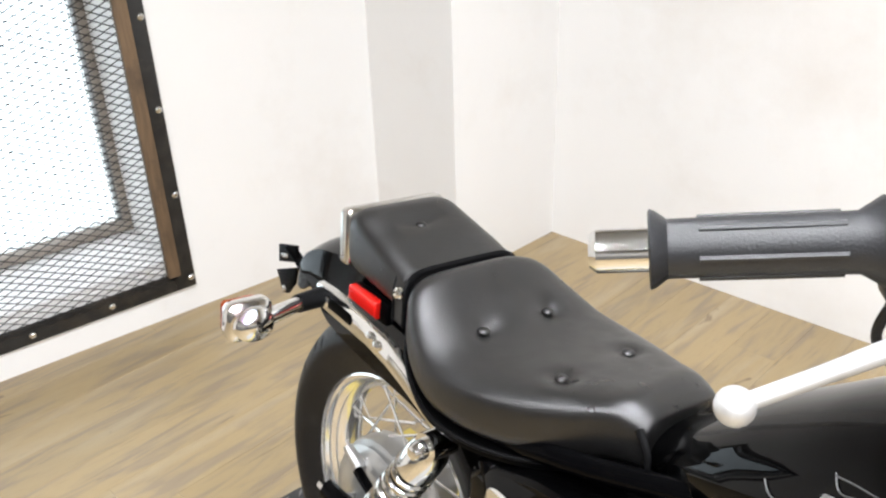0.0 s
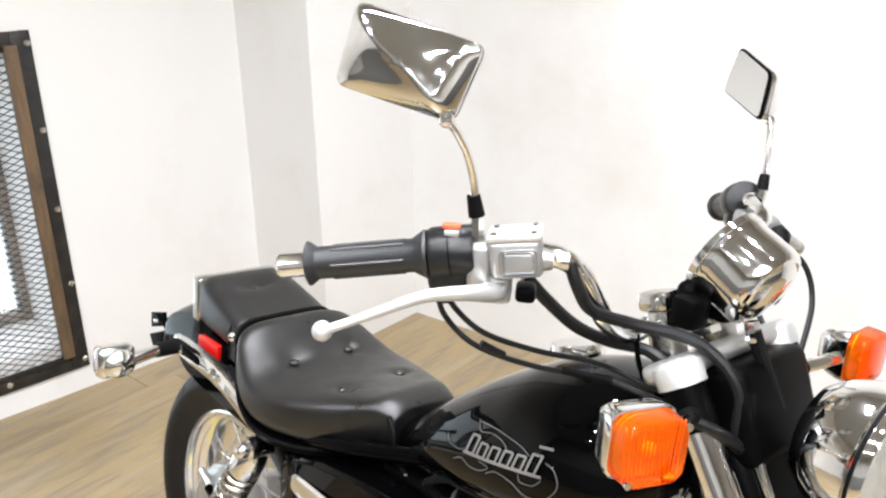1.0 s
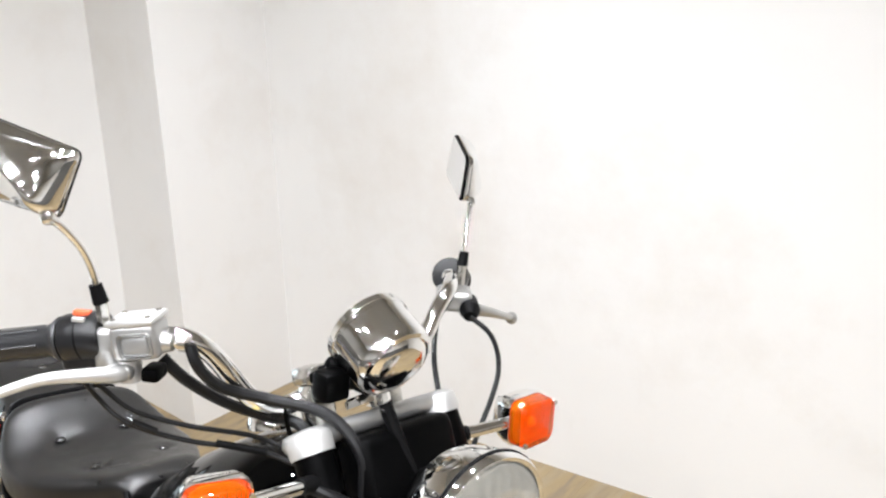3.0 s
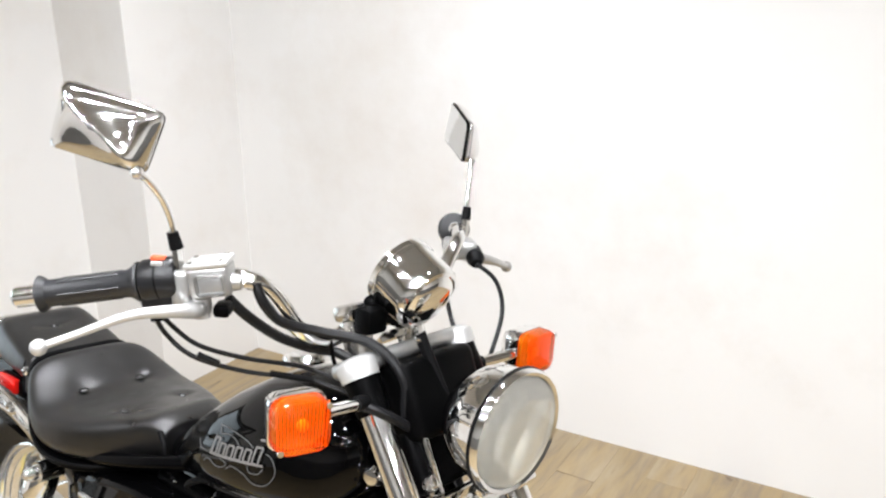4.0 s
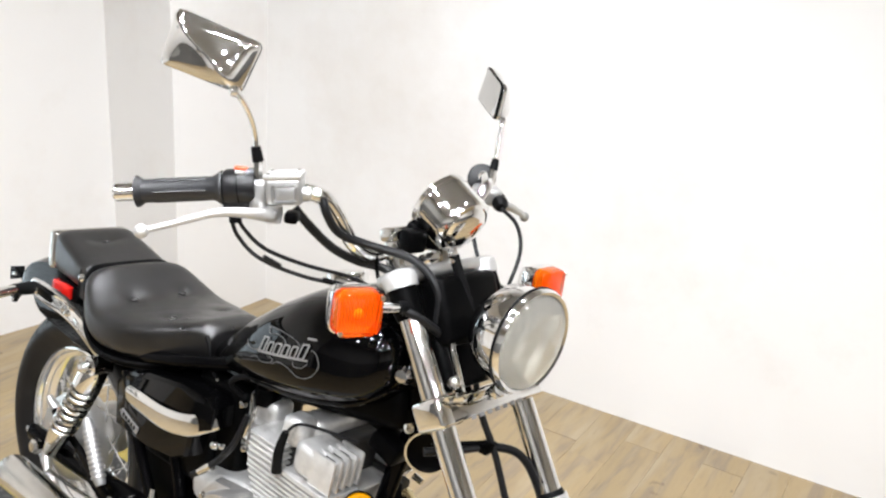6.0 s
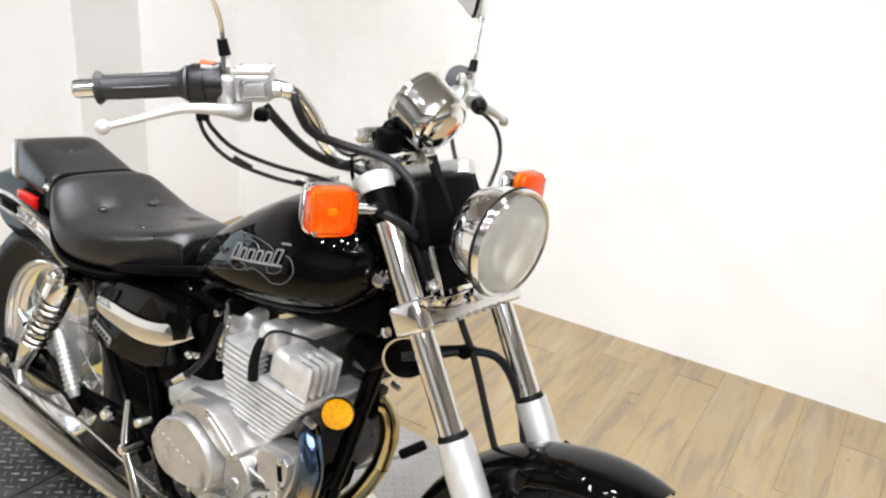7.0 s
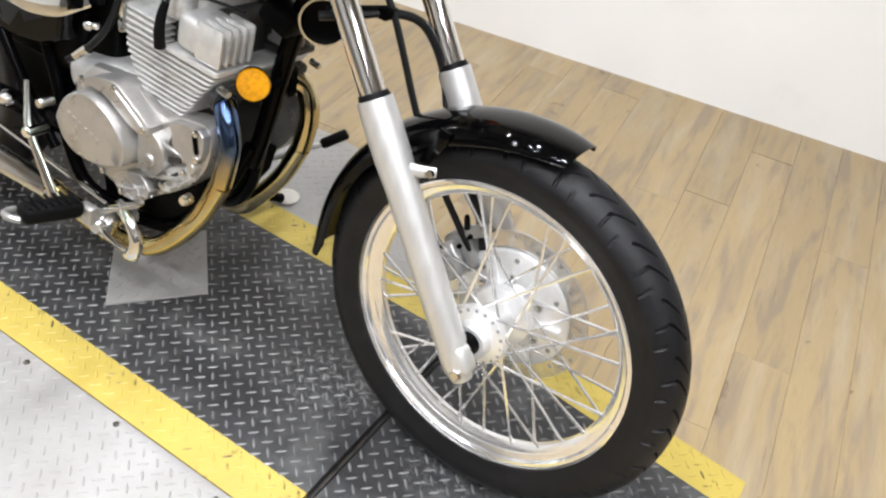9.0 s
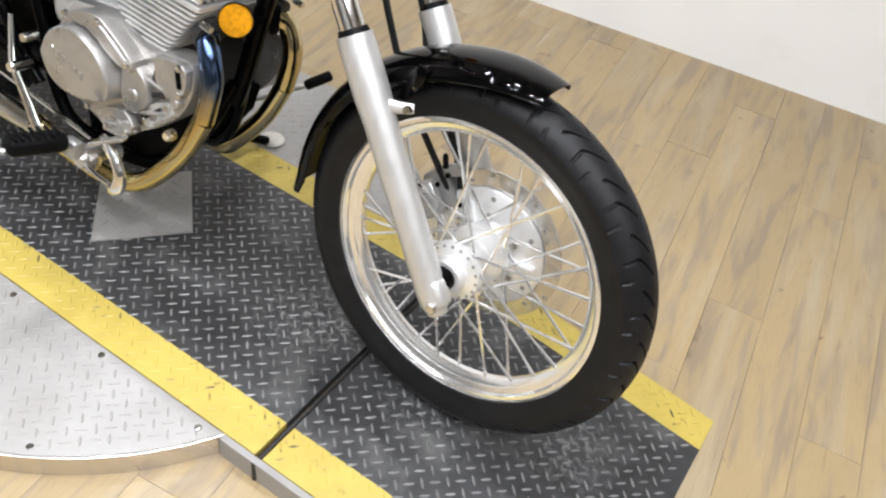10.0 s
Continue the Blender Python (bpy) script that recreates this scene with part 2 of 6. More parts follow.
def dusty(m, spots, colour):
    """pale trodden dust in ragged patches"""
    nt = m.node_tree
    N, L = nt.nodes, nt.links
    base = N["Principled BSDF"].inputs["Base Color"]
    tc, n = N.new("ShaderNodeTexCoord"), N.new("ShaderNodeTexNoise")
    n.inputs["Scale"].default_value, n.inputs["Detail"].default_value, n.inputs["Roughness"].default_value = 70, 8, 0.75
    L.new(tc.outputs["Object"], n.inputs["Vector"])
    for x, y, r in spots:
        dist, near, cut, both, mx = (N.new("ShaderNode" + k) for k in ("VectorMath", "MapRange", "MapRange", "Math", "Mix"))
        dist.operation, both.operation, mx.data_type = "DISTANCE", "MULTIPLY", "RGBA"
        dist.inputs[1].default_value = (x, y, 0)
        L.new(tc.outputs["Object"], dist.inputs[0])
        L.new(dist.outputs["Value"], near.inputs["Value"])
        near.inputs["From Min"].default_value, near.inputs["From Max"].default_value = r, r * 0.2
        L.new(n.outputs["Fac"], cut.inputs["Value"])
        cut.inputs["From Min"].default_value, cut.inputs["From Max"].default_value = 0.5, 0.66
        L.new(near.outputs[0], both.inputs[0])
        L.new(cut.outputs[0], both.inputs[1])
        L.new(both.outputs[0], mx.inputs["Factor"])
        L.new(base.links[0].from_socket, mx.inputs["A"])
        mx.inputs["B"].default_value = (*colour, 1)
        L.new(mx.outputs["Result"], base)


for m in (LANE, TREADBLACK):
    dusty(m, ((1.15, -0.04, 0.12), (1.24, 0.0, 0.1), (1.7, 0.04, 0.12), (1.45, -0.06, 0.1)), (0.24, 0.24, 0.235))
YELLOW = mat("yellow_floor_paint", (0.45, 0.345, 0.075), 0.42, 0, 0.12, 18, 0.2, 300, dirt=((0.1, 0.075, 0.03), 30, 0.62, 0.72))
SILVER = mat("grey_painted_steel", (0.29, 0.28, 0.268), 0.38, 0.05, 0.08, 25, 0.15, 300, dirt=((0.22, 0.205, 0.185), 5, 0.52, 0.85))
EDGESTEEL = mat("bright_edge_steel", (0.62, 0.58, 0.52), 0.24, 0.9, 0.12, 14, 0.12, 120, 0.3)
YELLOWLUG = mat("worn_yellow_tread", (0.45, 0.345, 0.075), 0.4, 0, 0.14, 18, 0.2, 300, dirt=((0.09, 0.07, 0.03), 17, 0.56, 0.64))
MIRROR = mat("mirror_glass", (0.85, 0.86, 0.86), 0.02, 1.0, 0.0, 10)
WHITEPRINT = mat("grey_print", (0.3, 0.3, 0.3), 0.35, 0.5, 0.1, 60)
DULLPRINT = mat("dull_grey_print", (0.1, 0.1, 0.1), 0.35, 0.3, 0.1, 60)
GAUGE = mat("gauge_face", (0.02, 0.02, 0.02), 0.5)
GREYFRAME = mat("grey_window_frame", (0.2, 0.19, 0.18), 0.6, 0, 0.2, 20, 0.2, 200)
SILLWOOD = mat("grey_sill", (0.3, 0.26, 0.22), 0.7, 0, 0.3, 20, 0.3, 200)


def wood_floor():
    """printed oak: honey and grey streaks with crisp edges, fine dark lines, a few knots"""
    m = bpy.data.materials.new("oak_floor_plank")
    m.use_nodes = True
    N, L = m.node_tree.nodes, m.node_tree.links
    b = N["Principled BSDF"]
    tc, oi = N.new("ShaderNodeTexCoord"), N.new("ShaderNodeObjectInfo")
    sc, ad = N.new("ShaderNodeVectorMath"), N.new("ShaderNodeVectorMath")
    sc.operation = "SCALE"
    sc.inputs[0].default_value = (37.0, 61.0, 13.0)
    L.new(oi.outputs["Random"], sc.inputs["Scale"])
    L.new(tc.outputs["Object"], ad.inputs[0])
    L.new(sc.outputs[0], ad.inputs[1])

    def field(sx, sy, scale, detail, rough, warp=0.0):
        mp, n = N.new("ShaderNodeMapping"), N.new("ShaderNodeTexNoise")
        mp.inputs["Scale"].default_value = (sx, sy, 1)
        L.new(ad.outputs[0], mp.inputs["Vector"])
        L.new(mp.outputs[0], n.inputs["Vector"])
        n.inputs["Scale"].default_value, n.inputs["Detail"].default_value = scale, detail
        n.inputs["Roughness"].default_value, n.inputs["Distortion"].default_value = rough, warp
        return n.outputs["Fac"]

    def span(src, lo, hi, top=1.0):
        r = N.new("ShaderNodeMapRange")
        r.inputs["From Min"].default_value, r.inputs["From Max"].default_value, r.inputs["To Max"].default_value = lo, hi, top
        L.new(src, r.inputs["Value"])
        return r.outputs[0]

    def blend(fac, a, colour):
        x = N.new("ShaderNodeMix")
        x.data_type = "RGBA"
        L.new(fac, x.inputs["Factor"])
        if isinstance(a, tuple):
            x.inputs["A"].default_value = (*a, 1)
        else:
            L.new(a, x.inputs["A"])
        x.inputs["B"].default_value = (*colour, 1)
        return x.outputs["Result"]

    col = blend(span(field(5.5, 0.75, 5.0, 5, 0.55, 0.7), 0.48, 0.64), (0.326, 0.242, 0.129), (0.239, 0.184, 0.122))
    col = blend(span(field(4.0, 0.5, 3.2, 3, 0.5, 0.4), 0.52, 0.7), col, (0.348, 0.278, 0.178))
    col = blend(span(field(16, 0.9, 7.0, 4, 0.6, 0.3), 0.62, 0.74, 0.6), col, (0.165, 0.117, 0.068))
    col = blend(span(field(1.6, 0.8, 9.0, 3, 0.5, 1.2), 0.7, 0.76, 0.75), col, (0.139, 0.096, 0.057))
    col = blend(span(field(40, 2.5, 10.0, 2, 0.5), 0.5, 0.75, 0.35), col, (0.226, 0.165, 0.096))
    tone, mul = N.new("ShaderNodeMapRange"), N.new("ShaderNodeVectorMath")
    tone.inputs["To Min"].default_value, tone.inputs["To Max"].default_value = 0.98, 1.1
    L.new(oi.outputs["Random"], tone.inputs["Value"])
    mul.operation = "SCALE"
    L.new(col, mul.inputs[0])
    L.new(tone.outputs[0], mul.inputs["Scale"])
    L.new(mul.outputs[0], b.inputs["Base Color"])
    rr = span(field(6, 1, 8.0, 4, 0.6), 0.3, 0.7)
    ro = N.new("ShaderNodeMapRange")
    ro.inputs["To Min"].default_value, ro.inputs["To Max"].default_value = 0.3, 0.46
    L.new(rr, ro.inputs["Value"])
    L.new(ro.outputs[0], b.inputs["Roughness"])
    bp = N.new("ShaderNodeBump")
    bp.inputs["Strength"].default_value, bp.inputs["Distance"].default_value = 0.15, 0.001
    L.new(field(14, 1.2, 9.0, 4, 0.6), bp.inputs["Height"])
    L.new(bp.outputs[0], b.inputs["Normal"])
    return m


WOOD = wood_floor()


def heat_tint(name):
    """chrome that heat has turned gold, and blue near the port"""
    m = mat(name, (0.55, 0.43, 0.19), 0.13, 1.0, 0.15, 14, 0.05, 300, 0.4)
    N, L = m.node_tree.nodes, m.node_tree.links
    b = N["Principled BSDF"]
    src = b.inputs["Base Color"].links[0].from_socket
    tc = next(n for n in N if n.bl_idname == "ShaderNodeTexCoord")
    sp, mr, mx, no, ad = (N.new(k) for k in ("ShaderNodeSeparateXYZ", "ShaderNodeMapRange", "ShaderNodeMix", "ShaderNodeTexNoise", "ShaderNodeMath"))
    L.new(tc.outputs["Object"], sp.inputs[0])
    no.inputs["Scale"].default_value = 40
    L.new(tc.outputs["Object"], no.inputs["Vector"])
    ad.operation = "MULTIPLY_ADD"
    ad.inputs[1].default_value = 0.06
    L.new(no.outputs["Fac"], ad.inputs[0])
    L.new(sp.outputs["Z"], ad.inputs[2])
    mr.inputs["From Min"].default_value, mr.inputs["From Max"].default_value = 0.405, 0.47
    L.new(ad.outputs[0], mr.inputs["Value"])
    mx.data_type = "RGBA"
    L.new(mr.outputs[0], mx.inputs["Factor"])
    L.new(src, mx.inputs["A"])
    mx.inputs["B"].default_value = (0.09, 0.14, 0.26, 1)
    L.new(mx.outputs["Result"], b.inputs["Base Color"])
    return m


HEATED = heat_tint("heat_tinted_exhaust")


def glass(name, color=(1, 1, 1), rough=0.02):
    m = bpy.data.materials.new(name)
    m.use_nodes = True
    b = m.node_tree.nodes["Principled BSDF"]
    b.inputs["Base Color"].default_value = (*color, 1)
    b.inputs["Transmission Weight"].default_value = 1
    b.inputs["Roughness"].default_value = rough
    b.inputs["IOR"].default_value = 1.45
    return m


def glow(name, color, strength):
    m = bpy.data.materials.new(name)
    m.use_nodes = True
    nt = m.node_tree
    e = nt.nodes.new("ShaderNodeEmission")
    e.inputs[0].default_value = (*color, 1)
    e.inputs[1].default_value = strength
    nt.links.new(e.outputs[0], nt.nodes["Material Output"].inputs[0])
    return m


def thin_glass(name, tint, rough=0.03):
    m = bpy.data.materials.new(name)
    m.use_nodes = True
    nt = m.node_tree
    t, g, f, x = (nt.nodes.new("ShaderNode" + k) for k in ("BsdfTransparent", "BsdfGlossy", "Fresnel", "MixShader"))
    t.inputs[0].default_value = (*tint, 1)
    g.inputs["Roughness"].default_value = rough
    f.inputs[0].default_value = 1.5
    nt.links.new(f.outputs[0], x.inputs[0])
    nt.links.new(t.outputs[0], x.inputs[1])
    nt.links.new(g.outputs[0], x.inputs[2])
    nt.links.new(x.outputs[0], nt.nodes["Material Output"].inputs[0])
    return m


GLASS = thin_glass("clear_glass", (0.97, 0.97, 0.96))


def dyed(name, tint, body, amount):
    """coloured plastic that is partly clear and partly milky"""
    m = thin_glass(name, tint, 0.06)
    nt = m.node_tree
    out = nt.nodes["Material Output"]
    clear = out.inputs[0].links[0].from_socket
    d, n, r, x = (nt.nodes.new(k) for k in ("ShaderNodeBsdfDiffuse", "ShaderNodeTexNoise", "ShaderNodeMapRange", "ShaderNodeMixShader"))
    d.inputs[0].default_value = (*body, 1)
    n.inputs["Scale"].default_value = 35
    r.inputs["To Min"].default_value, r.inputs["To Max"].default_value = amount * 0.5, amount * 1.5
    nt.links.new(n.outputs["Fac"], r.inputs["Value"])
    nt.links.new(r.outputs[0], x.inputs[0])
    nt.links.new(clear, x.inputs[1])
    nt.links.new(d.outputs[0], x.inputs[2])
    nt.links.new(x.outputs[0], out.inputs[0])
    return m


def fluted_glass():
    """slightly milky glass with upright flutes"""
    m = thin_glass("headlight_glass", (0.97, 0.965, 0.94))
    nt = m.node_tree
    out = nt.nodes["Material Output"]
    clear = out.inputs[0].links[0].from_socket
    d, w, tc, r, x = (nt.nodes.new("ShaderNode" + k) for k in ("BsdfDiffuse", "TexWave", "TexCoord", "MapRange", "MixShader"))
    d.inputs[0].default_value = (0.8, 0.775, 0.71, 1)
    w.bands_direction = "Y"
    w.inputs["Scale"].default_value, w.inputs["Distortion"].default_value = 21, 3.0
    w.inputs["Detail"].default_value = 3
    r.inputs["To Min"].default_value, r.inputs["To Max"].default_value = 0.09, 0.13
    nt.links.new(tc.outputs["Object"], w.inputs["Vector"])
    nt.links.new(w.outputs["Fac"], r.inputs["Value"])
    nt.links.new(r.outputs[0], x.inputs[0])
    nt.links.new(clear, x.inputs[1])
    nt.links.new(d.outputs[0], x.inputs[2])
    nt.links.new(x.outputs[0], out.inputs[0])
    return m


HEADGLASS = fluted_glass()
ORANGE = dyed("orange_lens", (1.0, 0.3, 0.01), (0.84, 0.17, 0.004), 0.13)
LAMPWHITE = mat("lamp_reflector", (0.7, 0.69, 0.66), 0.25, 0.7, 0.3, 90, 0.8, 160)
REFLECTOR = mat("satin_reflector", (0.88, 0.86, 0.8), 0.2, 0.7, 0.12, 60, 0.3, 60)
LAMPGLOW = glow("lamp_lens", (0.95, 0.97, 1.02), 60.0)
SKY = glow("daylight", (0.78, 0.9, 1.0), WINDOW_GLOW)

# ---- room ----
RW = 0.148             # the long wall runs slightly askew to the platform
XL, XF, YB = -1.16, 4.6, -3.0


def wall_y(x):
    return 1.415 + RW * x


def prism(outline, z0, z1, name, material, label, category="wall"):
    return tagged(part(name, slab(outline, z0, z1), material, None, label, sharp=30), "", category, "", "structure")


floor = tagged(part("floor", slab([(XL - 0.45, YB - 0.15), (XF + 0.15, YB - 0.15), (XF + 0.15, wall_y(XF) + 0.15), (XL - 0.45, wall_y(XL) + 0.15)], FLOOR - 0.12, FLOOR - 0.012), SILLWOOD, None, "pale oak plank floor with greyish streaks"), "", "floor", "", "structure")
prism([(-0.85, wall_y(-0.85)), (XF, wall_y(XF)), (XF, wall_y(XF) + 0.15), (-0.85, wall_y(-0.85) + 0.15)], FLOOR - 0.1, CEIL, "wall_north", WALL, "plain white painted wall beside the platform")
# the boxed-in corner
prism([(-0.765, 0.85), (-0.805, wall_y(-0.805)), (XL - 0.15, wall_y(XL)), (XL - 0.15, 0.84)], FLOOR - 0.1, CEIL, "wall_chase", WALL, "white boxed-out corner of the wall")
# closing walls out of view, toned for the reflections in chrome and paint
prism([(XL - 0.15, YB), (XF, YB), (XF, YB - 0.15), (XL - 0.15, YB - 0.15)], FLOOR - 0.1, CEIL, "wall_south", DARKWALL, "unseen closing wall, greyed to darken reflections")
prism([(XF, YB), (XF, wall_y(XF)), (XF + 0.15, wall_y(XF)), (XF + 0.15, YB)], FLOOR - 0.1, CEIL, "wall_east", PALE, "unseen closing end wall, pale to brighten reflections")
# added panels out of view, so that low reflections turn dark
prism([(XL, YB), (XF, YB), (XF, YB + 0.02), (XL, YB + 0.02)], FLOOR, 0.95, "dark_panel_south", TAN, "added unseen dark panel that darkens reflections", "dado")
prism([(XF - 0.02, YB + 0.02), (XF - 0.02, wall_y(XF) - 0.02), (XF, wall_y(XF) - 0.02), (XF, YB + 0.02)], FLOOR, 0.95, "dark_panel_east", TAN, "added unseen dark panel on the end wall that darkens reflections", "dado")
prism([(XL - 0.4, YB - 0.2), (XF + 0.2, YB - 0.2), (XF + 0.2, 2.3), (XL - 0.4, 2.3)], CEIL, CEIL + 0.1, "ceiling", CEILING, "plain pale grey matt ceiling above the showroom", "ceiling")
# the wall with the window opening
WY0, WY1, WZ0, WZ1 = -1.02, 0.125, 0.105, 1.02      # clear opening
WT = 0.45
bm = bmesh.new()
for y0, y1, z0, z1 in ((YB, WY0, FLOOR - 0.1, CEIL), (WY1, 0.86, FLOOR - 0.1, CEIL), (WY0, WY1, FLOOR - 0.1, WZ0), (WY0, WY1, WZ1, CEIL)):
    slab([(XL - WT, y0), (XL, y0), (XL, y1), (XL - WT, y1)], z0, z1, None, 0, bm)
bmesh.ops.remove_doubles(bm, verts=bm.verts, dist=1e-5)
tagged(part("wall_west", bm, WALL, None, "white painted wall with a caged window", sharp=30), "", "wall", "", "structure")

# ---- caged window ----
win = thing("window_1", "low window behind black iron frame and expanded metal mesh", "window", None, "structure")
for y0, y1, z0, z1 in ((WY1 + 0.004, WY1 + 0.059, 0.03, 1.085), (WY0 - 0.06, WY1 + 0.003, 0.03, 0.085), (WY0 - 0.06, WY1 + 0.003, 1.03, 1.085), (WY0 - 0.115, WY0 - 0.061, 0.03, 1.085)):
    part("window_frame", rbox(0.008, y1 - y0, z1 - z0, 0.002, pose(XL + 0.006, (y0 + y1) / 2, (z0 + z1) / 2)), IRON, win, "flat black iron frame bar")
for y0, y1, z0, z1 in ((WY1 - 0.02, WY1 + 0.016, WZ0 - 0.02, WZ1 + 0.03),):
    part("wood_strip", rbox(0.02, y1 - y0, z1 - z0, 0.003, pose(XL + 0.02, (y0 + y1) / 2 - 0.002, (z0 + z1) / 2)), OLDWOOD, win, "weathered wooden strip")
for z in (0.06, 0.32, 0.562, 0.803, 1.05):
    part("bolt", lathe([(0.009, 0), (0.009, 0.003), (0.005, 0.006), (0, 0.006)], 12, axis((XL + 0.01, WY1 + 0.046, z), (1, 0, 0))), DULLCHROME, win)
for y in (-0.06, -0.27, -0.49, -0.71, -0.93):
    part("bolt", lathe([(0.009, 0), (0.009, 0.003), (0.005, 0.006), (0, 0.006)], 12, axis((XL + 0.01, y, 0.055), (1, 0, 0))), DULLCHROME, win)
# expanded metal: zigzag strands that meet at the knots
bm = bmesh.new()
CW, CH = 0.042, 0.0205
ny, nz = int((WY1 - WY0 + 0.04) / CW) + 1, int((WZ1 - WZ0 + 0.05) / CH) + 1
for j in range(nz):
    for side in (1, -1):
        pts = []
        for i in range(2 * ny + 1):
            y = WY1 + 0.012 - i * CW / 2
            up = i % 2
            z = WZ0 - 0.03 + j * CH + side * up * 0.5 * CH
            pts.append((XL + 0.012 + 0.003 * (up if side > 0 else 1 - up), y, z))
        for a, b in zip(pts[:-1], pts[1:]):
            if min(a[1], b[1]) < WY0 - 0.02:
                continue
            w = 0.0017
            q = [bm.verts.new((a[0], a[1], a[2] - w)), bm.verts.new((b[0], b[1], b[2] - w)), bm.verts.new((b[0] + 0.002, b[1], b[2] + w)), bm.verts.new((a[0] + 0.002, a[1], a[2] + w))]
            r = [bm.verts.new((v.co.x - 0.0016, v.co.y, v.co.z)) for v in q]
            bm.faces.new(q)
            bm.faces.new(r[::-1])
            bm.faces.new((q[2], q[3], r[3], r[2]))
            bm.faces.new((q[1], q[0], r[0], r[1]))
tagged(part("mesh", bm, IRON, win, "black expanded metal mesh"), "", "", "", "stuff")
# the window itself, set back in the wall
GX = XL - 0.31
CY0, CY1, CZ0 = WY0 + 0.03, 0.1, WZ0 + 0.05
for y0, y1, z0, z1 in ((CY1, WY1, WZ0, WZ1), (WY0, CY0, WZ0, WZ1), (CY0, CY1, WZ1 - 0.03, WZ1)):
    part("casement", rbox(0.04, y1 - y0, z1 - z0, 0.004, pose(GX, (y0 + y1) / 2, (z0 + z1) / 2)), GREYFRAME, win, "grey casement bar")
    part("casement_bead", rbox(0.012, y1 - y0, z1 - z0, 0.003, pose(GX + 0.034, (y0 + y1) / 2 + 0.001, (z0 + z1) / 2)), SILLWOOD, win)
part("window_sill", rbox(0.05, WY1 - WY0 - 0.004, 0.026, 0.004, pose(GX + 0.02, (WY0 + WY1) / 2, CZ0 - 0.013)), SILLWOOD, win, "brownish grey window sill")
part("sill_board", rbox(0.28, WY1 - WY0 - 0.004, 0.02, 0.003, pose(GX + 0.16, (WY0 + WY1) / 2, WZ0 + 0.011)), WALL, win, "white painted sill board")
pane = part("pane", rbox(0.006, CY1 - CY0, WZ1 - 0.03 - CZ0, 0.0, pose(GX, (CY1 + CY0) / 2, (CZ0 + WZ1 - 0.03) / 2)), GLASS, win)
pane.visible_shadow = False
tagged(part("backdrop", rbox(0.02, 3.2, 3.0, 0, pose(XL - 1.3, -0.4, 0.8)), SKY, None, "pale bluish daylight outside the window"), "", "sky", "", "structure")

# ---- ceiling spot lamps ----
first = None
for x, y in LAMPS:
    if first is None:
        first = thing("ceiling_spot", "small round black ceiling spot lamp, lit", "spot lamp", pose(x, y, CEIL), group="ceiling spots")
        part("housing", lathe([(0.025, 0), (0.025, -0.03), (0.042, -0.05), (0.046, -0.13), (0.034, -0.135), (0.031, -0.122)], 24), FRAME_BLACK, first)
        part("lens", lathe([(0, -0.124), (0.03, -0.124), (0.03, -0.12), (0, -0.12)], 24), LAMPGLOW, first, "glowing warm white lens")
    else:
        copy_thing(first, pose(x, y, CEIL))
    la = bpy.data.lights.new("spot_light", "AREA")
    la.shape, la.size, la.energy, la.color = "DISK", 0.075, LAMP_POWER, (0.95, 0.97, 1.02)
    la.spread = radians(155)
    lo = new("spot_light", la)
    lo.matrix_basis = pose(x, y, CEIL - 0.137)

# ---- platform ----
CX, CY, CR = 0.686, -0.02, 0.625
NEAR0, NEAR1, FAR0, FAR1 = -0.325, -0.246, 0.208, 0.29
XR, XS, XE = -0.262, 1.306, 1.897
plat = thing("turntable_platform", "low steel motorcycle turntable with black tread-plate lane and yellow edges", "platform")


def segment(y0, sign):
    a0 = math.asin((y0 - CY) / CR)
    if sign < 0:
        angs = [math.pi - a0 + (2 * a0 + math.pi) * k / 48 for k in range(49)]
    else:
        angs = [a0 + (math.pi - 2 * a0) * k / 48 for k in range(49)]
    return [(CX + CR * math.cos(a), CY + CR * math.sin(a)) for a in angs]


part("disc_segment", slab(segment(NEAR0, -1), FLOOR, 0.0, None, 0.003), SILVER, plat, "light grey painted tread plate")
part("disc_segment", slab(segment(FAR1, 1), FLOOR, 0.0, None, 0.003), SILVER, plat, "light grey painted tread plate")
def edge_band(y0, sign):
    """the upright rim of the disc, with the tread running over it"""
    o = segment(y0, sign)
    b = bmesh.new()
    rows = [[b.verts.new((CX + (x - CX) * k, CY + (y - CY) * k, z)) for x, y in o] for k, z in ((1.0005, FLOOR), (1.004, FLOOR), (1.004, -0.0035), (1.0005, -0.0025))]
    for p, q in zip(rows, rows[1:] + rows[:1]):
        for k in range(len(o) - 1):
            b.faces.new((p[k], p[k + 1], q[k + 1], q[k]))
    bmesh.ops.recalc_face_normals(b, faces=b.faces)
    part("edge_band", b, EDGESTEEL, plat, "bright steel disc edge", sharp=30)


edge_band(NEAR0, -1)
edge_band(FAR1, 1)
